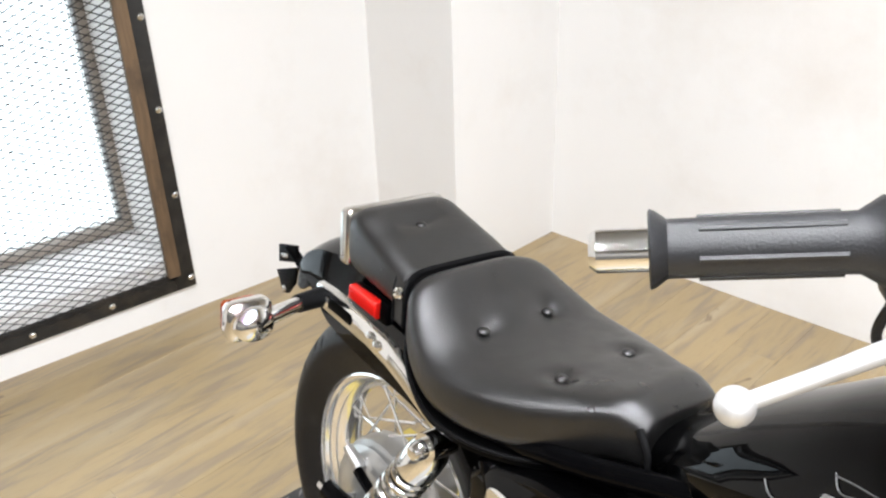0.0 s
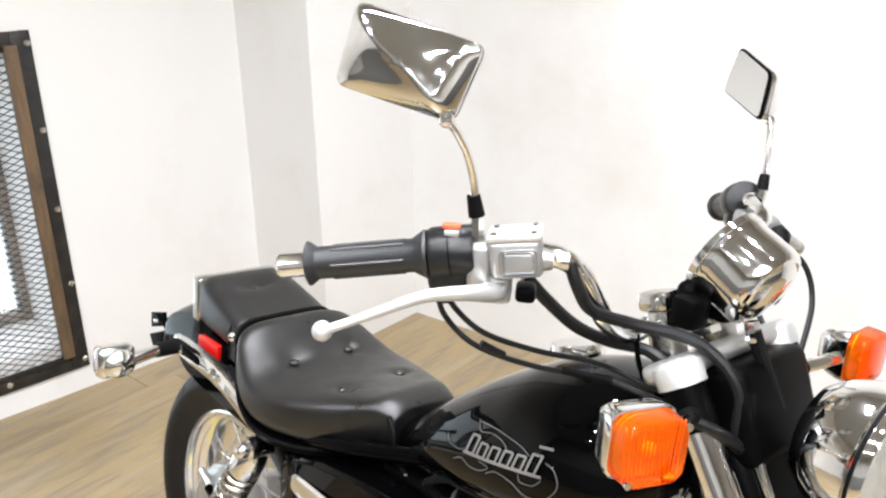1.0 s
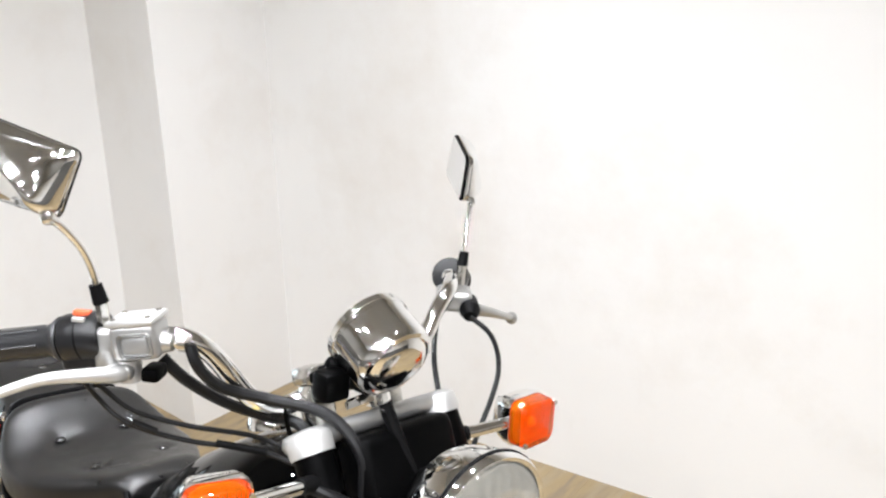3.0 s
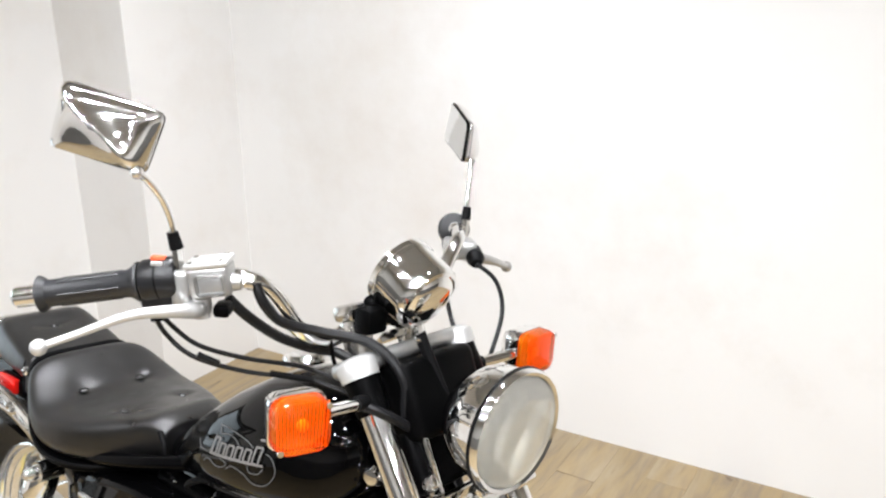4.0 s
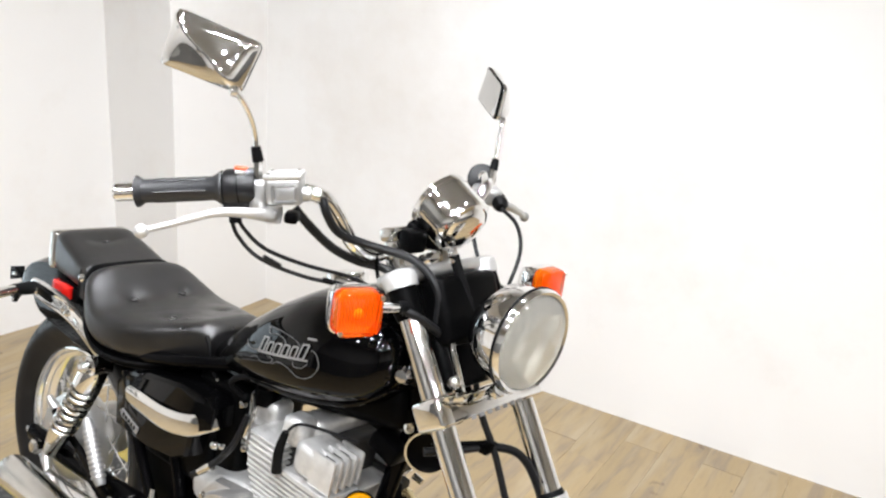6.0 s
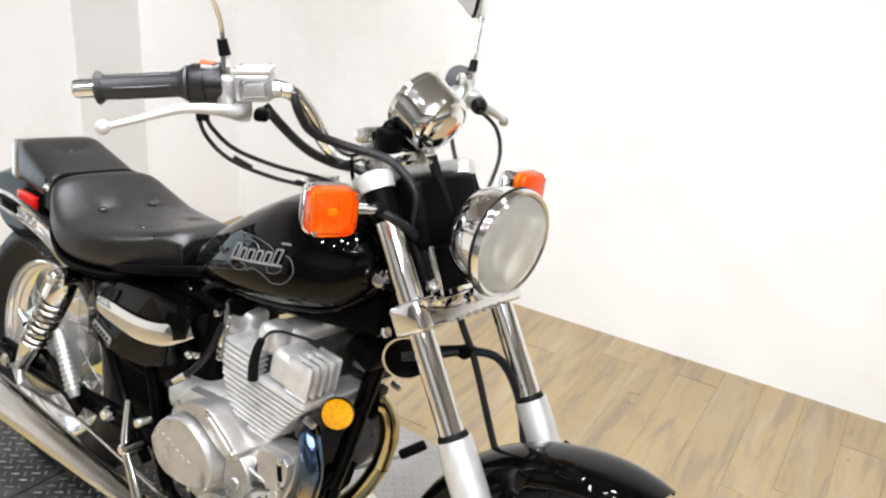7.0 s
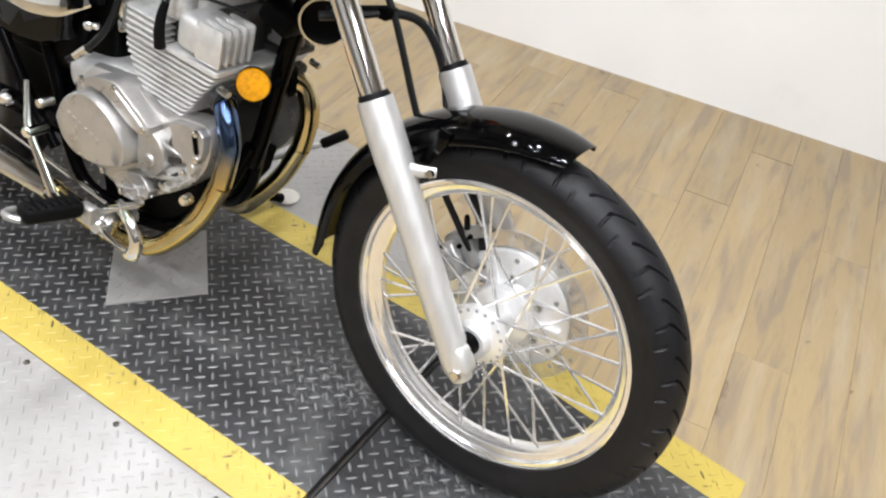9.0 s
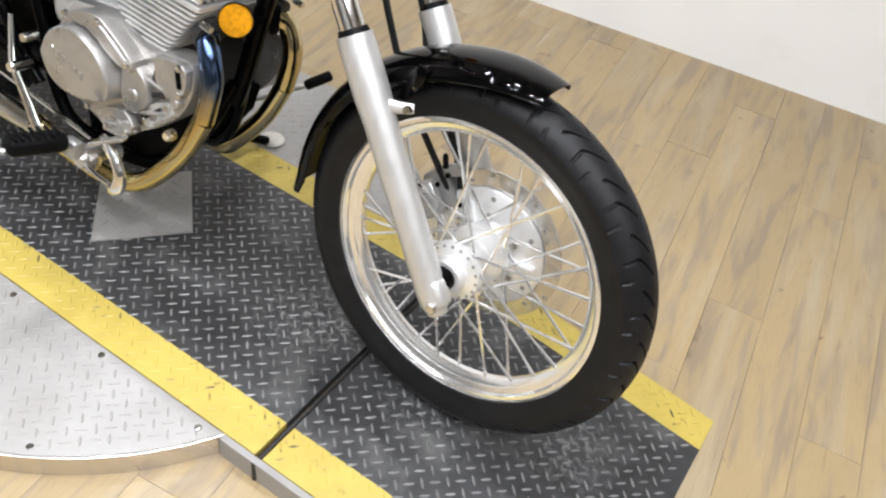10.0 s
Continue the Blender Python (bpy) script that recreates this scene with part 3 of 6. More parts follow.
for y0, y1, nm, ma, lab in ((NEAR0 + 0.001, NEAR1, "edge_stripe", YELLOW, "yellow painted edge"), (NEAR1, FAR0, "lane_plate", LANE, "worn black tread plate"), (FAR0, FAR1 - 0.001, "edge_stripe", YELLOW, "yellow painted edge")):
    part(nm, slab([(XR, y0), (XS - 0.008, y0), (XS - 0.008, y1), (XR, y1)], FLOOR, 0.0), ma, plat, lab, sharp=30)
    # the ramp: level behind the hinge, then down to the floor
    prof = [(XS + 0.008, 0.0), (1.5, 0.0), (XE, FLOOR + 0.004), (XE, FLOOR), (XS + 0.008, FLOOR)]
    b = loft([[(x, y0, z) for x, z in prof], [(x, y1, z) for x, z in prof]])
    bmesh.ops.recalc_face_normals(b, faces=b.faces)
    part("ramp_" + nm, b, ma, plat, lab, sharp=20)
part("hinge", tube([(XS, NEAR0 - 0.012, -0.007), (XS, FAR1, -0.007)], 0.0045, 8), IRON, plat, "dark hinge rod")
part("hinge", tube([(0.182, NEAR1, 0.0008), (0.182, FAR0, 0.0008)], 0.0032, 8), IRON, plat, "dark hinge rod")
part("hinge_pin", tube([(XS, NEAR0 - 0.01, -0.004), (XS + 0.003, NEAR0 - 0.012, -0.045)], 0.0045, 8), IRON, plat)
part("side_rail", slab([(1.233, NEAR0 - 0.012), (1.44, NEAR0 - 0.012), (1.44, NEAR0), (1.233, NEAR0)], FLOOR, -0.002), SILVER, plat, "grey steel side rail")


def plate_z(x):
    return 0.0 if x < 1.5 else FLOOR * (x - 1.5) / (XE - 1.5) + 0.004 * (x - 1.5) / (XE - 1.5)


def treads(cells, material, name, label, parent=plat, z=None, w=0.0027, ln=0.0112, h=0.0014):
    verts, faces = [], []
    for x, y, ang in cells:
        c, s = math.cos(ang), math.sin(ang)
        zz = plate_z(x) if z is None else z
        ring = [(-ln, 0), (-ln * 0.5, w * 0.8), (0, w), (ln * 0.5, w * 0.8), (ln, 0), (ln * 0.5, -w * 0.8), (0, -w), (-ln * 0.5, -w * 0.8)]
        n = len(verts)
        for u, v in ring:
            px, py = x + c * u - s * v, y + s * u + c * v
            verts.append((px, py, (plate_z(px) if z is None else z) - 0.0002))
        for u, v in ring:
            px, py = x + (c * u - s * v * 0.6) * 0.72, y + (s * u + c * v * 0.6) * 0.72
            verts.append((px, py, (plate_z(px) if z is None else z) + h))
        for k in range(8):
            j = (k + 1) % 8
            faces.append((n + k, n + j, n + 8 + j, n + 8 + k))
        faces.append(tuple(n + 8 + k for k in range(8)))
    me = bpy.data.meshes.new(name)
    me.from_pydata(verts, [], faces)
    me.materials.append(material)
    for poly in me.polygons:
        poly.use_smooth = True
    me.set_sharp_from_angle(angle=radians(50))
    ob = new(name, me)
    ob.parent = parent
    return tagged(ob, label, "", "", "stuff")


PITCH = 0.0222
A0 = radians(45)
cells = {"lane": [], "stripe": [], "disc": []}
for i in range(-90, 90):
    for j in range(-90, 90):
        # rows run at 45 degrees to the lane; bars lie along and across them in turn
        x, y = 0.898 + (i + j) * PITCH * 0.7071, -0.179 + (i - j) * PITCH * 0.7071
        ang = A0 * (1 if (i + j) % 2 == 0 else -1)
        on_lane = XR + 0.014 < x < XE - 0.016 and abs(x - XS) > 0.014 and abs(x - 0.182) > 0.01
        if on_lane and NEAR1 + 0.004 < y < FAR0 - 0.004:
            cells["lane"].append((x, y, ang))
        elif on_lane and (NEAR0 + 0.011 < y < NEAR1 - 0.006 or FAR0 + 0.006 < y < FAR1 - 0.011):
            cells["stripe"].append((x, y, ang))
        elif math.hypot(x - CX, y - CY) < CR - 0.014 and (y < NEAR0 - 0.01 or y > FAR1 + 0.01):
            cells["disc"].append((x, y, ang))
treads(cells["lane"], TREADBLACK, "lane_tread", "worn black raised tread")
treads(cells["stripe"], YELLOWLUG, "stripe_tread", "yellow raised tread")
treads(cells["disc"], SILVER, "disc_tread", "light grey raised tread")
for x, y in ((0.961, -0.34), (1.193, -0.344), (0.738, -0.345), (1.02, -0.53)):
    part("screw", lathe([(0.006, 0), (0.006, 0.0015), (0, 0.002)], 12, pose(x, y, 0)), DULLCHROME, plat)
pad = tagged(part("steel_plate", slab([(0.73, -0.166), (0.852, -0.018), (0.712, 0.118), (0.6, -0.03)], 0.0018, 0.006, None, 0.0008), SILVER, None, "bare square tread plate lying under the motorcycle engine"), "", "plate")
pc = []
for i in range(-8, 9):
    for j in range(-8, 9):
        p = Matrix.Rotation(radians(5), 3, "Z") @ Vector((i * PITCH, j * PITCH, 0))
        x, y = 0.724 + p.x, -0.024 + p.y
        q = Matrix.Rotation(radians(-50), 3, "Z") @ Vector((x - 0.724, y + 0.024, 0))
        if abs(q.x) < 0.088 and abs(q.y) < 0.082:
            pc.append((x, y, radians(5) + radians(90) * ((i + j) % 2)))
treads(pc, SILVER, "tread", "", pad, 0.006)

# ---- motorcycle ----
LEAN = 9.2
bike = thing("motorcycle", "black cruiser motorcycle with chrome trim leaning on its side stand", "motorcycle", pose(0, -0.05, 0, -LEAN, 0, 0))
RA = Vector((0.145, 0, 0.298))        # rear axle
FA = Vector((1.45, 0, 0.31))        # front axle
RAKE = 0.665                         # metres back per metre up along the forks
STEER = -4.0
SP = Vector((1.06, 0, 0.85))
SAX = Vector((-RAKE, 0, 1)).normalized()
FM = Matrix.Translation(SP) @ Matrix.Rotation(radians(STEER), 4, SAX) @ Matrix.Translation(-SP)


def fx(z):
    """the fork legs' x at height z"""
    return 1.459 - RAKE * (z - 0.283)


def tyre(R, width, rim, grooves, per=36):
    """a tyre about local y; each pitch of the tread carries a long hooked groove, a short one on the shoulder and one near the middle"""
    prof = []
    n = 56
    for k in range(n + 1):
        a = -1.0 + 2.0 * k / n                       # -1..1 across
        ang = a * radians(118)
        y = width * math.sin(ang) / 1.0 if abs(ang) < math.pi / 2 else math.copysign(width * (1 - 0.22 * (abs(ang) - math.pi / 2)), a)
        depth = R - rim
        r = R - depth * (1 - math.cos(ang * 0.76)) * 1.0
        if abs(ang) > 1.3:
            y *= 1 - 0.32 * (abs(ang) - 1.3)
        prof.append((y, r, a))
    seg = grooves * per
    bm = bmesh.new()
    V = []
    for s in range(seg):
        ring = []
        for y, r, a in prof:
            u = abs(a)
            curve = 2.1 * max(0.27 - u, 0) ** 1.15 + 0.12 * max(min(u, 0.7) - 0.27, 0)          # grooves hook round near the middle
            th = 2 * math.pi * (s / per + curve) / grooves
            ph = (s + (per // 2 if a > 0 else 0)) % per
            g = 0.0
            if 0.06 < u < 0.53 and ph in (3, 4):
                g = 0.006
            elif 0.4 < u < 0.6 and ph in (per // 3 + 3, per // 3 + 4):
                g = 0.005
            elif 0.05 < u < 0.3 and ph in (per * 2 // 3, per * 2 // 3 + 1):
                g = 0.005
            ring.append(bm.verts.new(((r - g) * math.sin(th), y, (r - g) * math.cos(th))))
        V.append(ring)
    m = len(prof)
    for s in range(seg):
        a, b = V[s], V[(s + 1) % seg]
        for k in range(m - 1):
            bm.faces.new((a[k], a[k + 1], b[k + 1], b[k]))
    bmesh.ops.recalc_face_normals(bm, faces=bm.faces)
    return bm


TURNY = Matrix.Rotation(radians(-90), 4, "X")   # local z of a lathe becomes +y


def rim(r, w):
    pr = [(r, -w), (r + 0.004, -w * 0.94), (r + 0.003, -w * 0.86), (r - 0.006, -w * 0.82), (r - 0.009, -w * 0.7), (r - 0.006, -w * 0.64), (r - 0.012, -w * 0.56), (r - 0.017, -w * 0.5), (r - 0.016, -w * 0.4), (r - 0.022, -w * 0.32), (r - 0.027, -w * 0.2), (r - 0.028, 0)]
    pr += [(a, -b) for a, b in pr[-2::-1]]
    pr += [(a + 0.004, b * 0.9) for a, b in pr[::-1]]
    bm = bmesh.new()
    rows = [[bm.verts.new((a * math.sin(t), h, a * math.cos(t))) for t in [2 * math.pi * k / 96 for k in range(96)]] for a, h in pr]
    for a, b in zip(rows, rows[1:] + rows[:1]):
        for k in range(96):
            bm.faces.new((a[k], a[(k + 1) % 96], b[(k + 1) % 96], b[k]))
    bmesh.ops.recalc_face_normals(bm, faces=bm.faces)
    return bm


def spokes(wheel, fr, fy, rr, n=36):
    """n spokes laced between hub flanges at +-fy and the rim"""
    mine = []
    for side in (1, -1):
        for lean in (1, -1):
            a0 = radians(5 * side)
            a1 = a0 + lean * radians(52)
            p = Vector((fr * math.sin(a0), side * fy * (1.0 + 0.08 * lean), fr * math.cos(a0)))
            q = Vector((rr * math.sin(a1), side * 0.006, rr * math.cos(a1)))
            bm = tube([p, q - (q - p).normalized() * 0.018], 0.0023, 6)
            tube([q - (q - p).normalized() * 0.02, q], 0.0028, 6, 0, bm)
            bm2 = bpy.data.meshes.new("spoke")
            bm.to_mesh(bm2)
            bm.free()
            bm2.materials.append(BRIGHT)
            mine.append(bm2)
    for k in range(n):
        shared("spoke", mine[k % 4], wheel, Matrix.Rotation(2 * math.pi * (k // 4) / (n // 4) + radians((k % 4) * 10), 4, "Y"))


def lathe_y(profile, seg=40, c=(0, 0, 0), bm=None):
    return lathe(profile, seg, Matrix.Translation(c) @ TURNY, bm)


# front wheel
fw = part("front_wheel", rim(0.2385, 0.031), BRIGHT, bike, "chrome spoked wheel rim", FM @ Matrix.Translation(FA) @ Matrix.Rotation(radians(7), 4, "Y"))
part("tyre", tyre(0.31, 0.043, 0.238, 23), RUBBER, fw, "black rubber tyre with slanting grooves")
part("hub", lathe_y([(0.012, -0.066), (0.026, -0.066), (0.03, -0.06), (0.03, -0.05), (0.047, -0.044), (0.049, -0.034), (0.044, -0.03), (0.027, -0.022), (0.024, 0), (0.03, 0.015), (0.05, 0.025), (0.052, 0.035), (0.03, 0.04), (0.02, 0.06)]), HUBALU, fw, "pale aluminium hub")
for k in range(18):
    a = 2 * math.pi * k / 18
    part("spoke_hole", lathe_y([(0, -0.0008), (0.0026, -0.0008), (0.0026, 0.0008), (0, 0.0008)], 8, (0.0435 * math.sin(a), -0.0455, 0.0435 * math.cos(a))), GREYALU, fw)
# the brake disc with its drilled carrier
bm = bmesh.new()
seg = 96
rows = []
for r, h in ((0.092, 0.063), (0.13, 0.063), (0.13, 0.0675), (0.092, 0.0675)):
    rows.append([bm.verts.new((r * math.sin(t), h, r * math.cos(t))) for t in [2 * math.pi * k / seg for k in range(seg)]])
for a, b in zip(rows, rows[1:] + rows[:1]):
    for k in range(seg):
        bm.faces.new((a[k], a[(k + 1) % seg], b[(k + 1) % seg], b[k]))
part("brake_disc", bm, DISCSTEEL, fw, "steel brake disc")
carrier = part("disc_carrier", lathe_y([(0.02, 0.03), (0.045, 0.033), (0.052, 0.044), (0.058, 0.047), (0.097, 0.055), (0.101, 0.058), (0.101, 0.062), (0.02, 0.066)], 64), HUBALU, fw, "silver disc carrier")
for k in range(6):
    a = 2 * math.pi * k / 6 + 0.3
    part("carrier_rib", rbox(0.009, 0.012, 0.046, 0.003, Matrix.Translation((0.07 * math.sin(a), 0.045, 0.07 * math.cos(a))) @ Matrix.Rotation(a, 4, "Y") @ Matrix.Rotation(radians(-10), 4, "X")), HUBALU, fw)
    part("carrier_bolt", bolt((0.06 * math.sin(a + 0.5), 0.047, 0.06 * math.cos(a + 0.5)), (0, -1, 0), 0.007, 0.008), DULLCHROME, fw)
    part("carrier_hole", lathe_y([(0, -0.0008), (0.0042, -0.0008), (0.0042, 0.0008), (0, 0.0008)], 12, (0.088 * math.sin(a + 0.5), 0.0526, 0.088 * math.cos(a + 0.5))), GREYALU, fw)
for k in range(18):
    a = 2 * math.pi * k / 18
    rad = 0.123 if k % 2 else 0.112
    part("disc_hole", lathe_y([(0, -0.0006), (0.0038, -0.0006), (0.0038, 0.0006), (0, 0.0006)], 12, (rad * math.sin(a), 0.0626, rad * math.cos(a))), GREYALU, fw)
spokes(fw, 0.044, 0.037, 0.214)
part("axle", lathe_y([(0.008, -0.11), (0.011, -0.108), (0.011, 0.11), (0.008, 0.112)], 20), DULLCHROME, fw, "steel axle")
part("spacer", lathe_y([(0.019, -0.088), (0.019, -0.064)], 20), PLASTIC, fw, "dark axle spacer")

# rear wheel
rw = part("rear_wheel", rim(0.197, 0.045), BRIGHT, bike, "chrome spoked wheel rim", Matrix.Translation(RA))
part("tyre", tyre(0.296, 0.062, 0.197, 20), RUBBER, rw, "wide black rubber tyre")
part("hub", lathe_y([(0.02, -0.072), (0.06, -0.07), (0.09, -0.064), (0.099, -0.058), (0.102, -0.05), (0.102, -0.022), (0.096, -0.012), (0.05, 0), (0.06, 0.03), (0.06, 0.05), (0.02, 0.07)]), SATIN, rw, "silver drum brake hub")
spokes(rw, 0.096, 0.036, 0.17)
part("axle", lathe_y([(0.0, -0.15), (0.011, -0.15), (0.011, 0.14), (0, 0.14)], 16), DULLCHROME, rw, "steel axle")

# forks
for s, nm in ((-1, "right"), (1, "left")):
    y = 0.095 * s
    P = lambda z, dx=0.0: (fx(z) + dx, y, z)
    fork = part("fork_leg", tube([P(0.622), P(0.6), P(0.585), P(0.55), P(0.52), P(0.3), P(0.285), P(0.268)], [0.026, 0.0268, 0.027, 0.0268, 0.0245, 0.0235, 0.022, 0.015], 24), FORKALU, bike, "brushed aluminium fork lower", FM)
    part("dust_seal", tube([P(0.62), P(0.629)], [0.0235, 0.021], 20), SOFT, fork, "black rubber dust seal")
    part("fork_sleeve", tube([P(0.886), P(0.9), P(0.935)], [0.0205, 0.0225, 0.0225], 24), PLASTIC, fork, "black fork sleeve under the top yoke")
    part("fork_tube", tube([P(0.6), P(0.905)], 0.0185, 24), CHROME, fork, "chrome fork tube")
    part("axle_lug", rbox(0.048, 0.036, 0.05, 0.012, pose(fx(0.3) + 0.004, y, 0.298, 0, -33, 0), 3), FORKALU, fork)
    part("fender_lug", tube([P(0.552), (fx(0.55) + 0.028, y * 0.95, 0.546), (fx(0.545) + 0.055, y * 0.78, 0.55)], [0.014, 0.0105, 0.0075], 14, 3, None, 0.7), FORKALU, fork)
    part("lug_bolt", bolt((fx(0.545) + 0.05, y * 0.84, 0.549), (0.1, s, 0.1), 0.007, 0.008), DULLCHROME, fork)
    part("axle_bolt", bolt((fx(0.29) + 0.012, y + 0.018 * s, 0.287), (0, s, 0), 0.009, 0.006), DULLCHROME, fork)

# yokes
low = part("lower_yoke", rbox(0.052, 0.2, 0.036, 0.006, Matrix.Translation((fx(0.77) + 0.004, 0, 0.77)) @ Matrix.Rotation(-math.atan(RAKE), 4, "Y")), CHROME, bike, "chrome lower fork yoke", FM)
for s in (-1, 1):
    m = Matrix.Translation((fx(0.77), 0.096 * s, 0.77)) @ Matrix.Rotation(-math.atan(RAKE), 4, "Y")
    part("yoke_clamp", rbox(0.056, 0.048, 0.046, 0.007, m, 3), CHROME, low, "chrome fork clamp")
    part("pinch_bolt", bolt((fx(0.77) - 0.035, 0.11 * s, 0.735), (-0.8, 0, -0.5), 0.008), DULLCHROME, low)
for k in range(7):
    part("emblem_bar", rbox(0.0015, 0.011, 0.014, 0.0004, Matrix.Translation((fx(0.77) + 0.03, -0.055 + k * 0.0185, 0.77)) @ Matrix.Rotation(-math.atan(RAKE), 4, "Y") @ pose(0.0025, 0, 0)), WHITEPRINT, low)
top = part("top_yoke", rbox(0.056, 0.222, 0.022, 0.01, Matrix.Translation((fx(0.934) - 0.012, 0, 0.934)) @ Matrix.Rotation(-math.atan(RAKE), 4, "Y"), 3), SATIN, bike, "satin aluminium top yoke", FM)
for s in (-1, 1):
    part("fork_cap", lathe([(0.025, -0.014), (0.0265, 0.002), (0.025, 0.008), (0.019, 0.012), (0.011, 0.0135), (0, 0.0135)], 24, axis((fx(0.936), 0.095 * s, 0.936), SAX)), FORKALU, top)
    part("riser", rbox(0.032, 0.034, 0.075, 0.008, Matrix.Translation((0.98, 0.05 * s, 0.942)) @ Matrix.Rotation(-0.35, 4, "Y")), DULLCHROME, top, "chrome handlebar riser")
    part("riser_cap", rbox(0.038, 0.034, 0.022, 0.006, Matrix.Translation((0.962, 0.05 * s, 0.985)) @ Matrix.Rotation(-0.35, 4, "Y")), DULLCHROME, top)
part("stem_nut", lathe([(0.02, 0), (0.02, 0.008), (0.014, 0.012), (0, 0.012)], 6, axis((fx(0.94) - 0.03, 0, 0.944), SAX)), CHROME, top)
part("wire_cover", rbox(0.055, 0.14, 0.105, 0.014, Matrix.Translation((1.068, 0.005, 0.892)) @ Matrix.Rotation(-0.4, 4, "Y"), 3), PLASTIC, bike, "black plastic wiring cover between the yokes", FM)
part("wire_cover", rbox(0.03, 0.135, 0.085, 0.01, Matrix.Translation((1.096, 0, 0.822)) @ Matrix.Rotation(-0.55, 4, "Y"), 3), PLASTIC, bike, "black plastic headlight bracket", FM)
for s in (-1, 1):
    part("headlight_stay", rbox(0.022, 0.006, 0.11, 0.002, Matrix.Translation((1.108, 0.052 * s, 0.838)) @ Matrix.Rotation(-0.5, 4, "Y")), CHROME, bike, "chrome headlight stay", FM)
    part("stay_bolt", ball((1.128, 0.06 * s, 0.806), 0.011), CHROME, bike, "", FM)
part("stay_bolt", bolt((1.16, 0.0, 0.79), (0.6, 0, 0.6), 0.012, 0.01), CHROME, bike, "", FM)

# headlight
HD = Vector((1, -0.05, -0.03)).normalized()
HM = axis((1.209, -0.003, 0.888), HD) @ Matrix.Scale(0.915, 4)
head = part("headlight", lathe([(0.0, -0.098), (0.03, -0.095), (0.055, -0.084), (0.072, -0.062), (0.0805, -0.036), (0.083, -0.012), (0.0785, -0.012), (0.06, -0.06), (0.03, -0.085), (0.0, -0.09)], 56, HM), CHROME, bike, "round chrome headlight shell", FM)
part("bezel", lathe([(0.0835, -0.013), (0.0868, -0.01), (0.0875, -0.001), (0.084, 0.006), (0.079, 0.004), (0.079, -0.013)], 56, HM, ring=True), CHROME, head, "chrome lamp ring")
part("gasket", lathe([(0.082, -0.009), (0.0888, -0.0085), (0.0888, -0.0045), (0.082, -0.004)], 56, HM, ring=True), SOFT, head, "thin black rubber gasket")
part("reflector", lathe([(0.015, -0.048), (0.03, -0.045), (0.055, -0.032), (0.072, -0.014), (0.078, -0.002), (0.0775, -0.001), (0.071, -0.012), (0.054, -0.03), (0.029, -0.043), (0.015, -0.046)], 48, HM, ring=True), REFLECTOR, head, "bright reflector bowl")
part("bulb", lathe([(0.009, -0.06), (0.009, -0.03), (0.006, -0.02), (0, -0.018)], 16, HM), GLASS, head)
lens = part("lens", lathe([(0.0785, 0.0), (0.075, 0.006), (0.06, 0.0125), (0.035, 0.0165), (0, 0.018), (0, 0.0175), (0.035, 0.016), (0.06, 0.012), (0.0745, 0.0055), (0.078, -0.0005)], 48, HM), HEADGLASS, head, "clear fluted glass lens")
lens.visible_shadow = False
# front indicators
def indicator(x, y, z, d, ysign, stalk_to, m=None, lens_mat=None, stalk_mat=None):
    f = axis((x, y, z), d)
    body = part("indicator", pillow(0.066, 0.064, ((0.45, -0.04), (0.7, -0.034), (0.88, -0.022), (0.97, -0.01), (1.0, -0.003), (1.0, 0.0), (0.93, 0.001)), f, 0.2), CHROME, bike, "chrome turn signal with amber lens", m)
    lensp = part("lens", pillow(0.064, 0.062, ((1.0, 0.0015), (0.99, 0.013), (0.97, 0.019), (0.93, 0.023), (0.86, 0.0245)), f, 0.24), lens_mat or ORANGE, body, "orange plastic lens")
    lensp.visible_shadow = False
    part("lamp_bowl", pillow(0.06, 0.06, ((1.0, 0.0025), (1.0, 0.0045), (0.9, 0.005)), f), LAMPWHITE, body, "pale lamp reflector behind the lens")
    for k in range(-7, 8):
        part("lens_rib", tube([f @ Vector((0.0038 * k, -0.026, 0.0165)), f @ Vector((0.0042 * k, 0.026, 0.0165))], 0.0008, 6), ORANGERIB, body)
    part("bulb", ball(f @ Vector((0.004, -0.004, 0.006)), 0.0075, None, 12), YELLOWBULB, body)
    for sx, sy in ((-0.024, -0.02), (0.024, 0.02)):
        part("screw", lathe([(0.0035, 0), (0.0035, 0.003), (0, 0.003)], 10, f @ pose(sx * 1.12, sy * 1.15, 0.023)), DULLCHROME, body)
    part("stalk", tube([(x, y, z), stalk_to], 0.0078, 14), stalk_mat or CHROME, body, "chrome stalk")
    part("collar", tube([Vector((x, y, z)).lerp(Vector(stalk_to), 0.8), stalk_to], 0.0095, 14), SOFT, body)
    return body


indicator(1.087, -0.242, 0.932, (0.93, -0.32, 0.0), -1, (1.055, -0.105, 0.905), FM)
indicator(1.078, 0.205, 0.908, (0.97, 0.02, 0.0), 1, (1.05, 0.1, 0.9), FM)

# speedometer
SD = Vector((0.9, 0, -0.43)).normalized()
SM = axis((0.998, 0.0, 1.042), SD) @ Matrix.Scale(0.95, 4)
spd = part("speedometer", lathe([(0.05, 0.0), (0.054, 0.004), (0.054, 0.012), (0.0518, 0.016), (0.052, 0.055), (0.051, 0.061), (0.048, 0.066), (0.043, 0.068), (0.041, 0.0665), (0.036, 0.072), (0.026, 0.076), (0, 0.077)], 48, SM), CHROME, bike, "chrome speedometer can", FM)
part("face", lathe([(0, 0.001), (0.0495, 0.001), (0.0495, 0.003), (0, 0.003)], 40, SM), GAUGE, spd, "dark dial face")
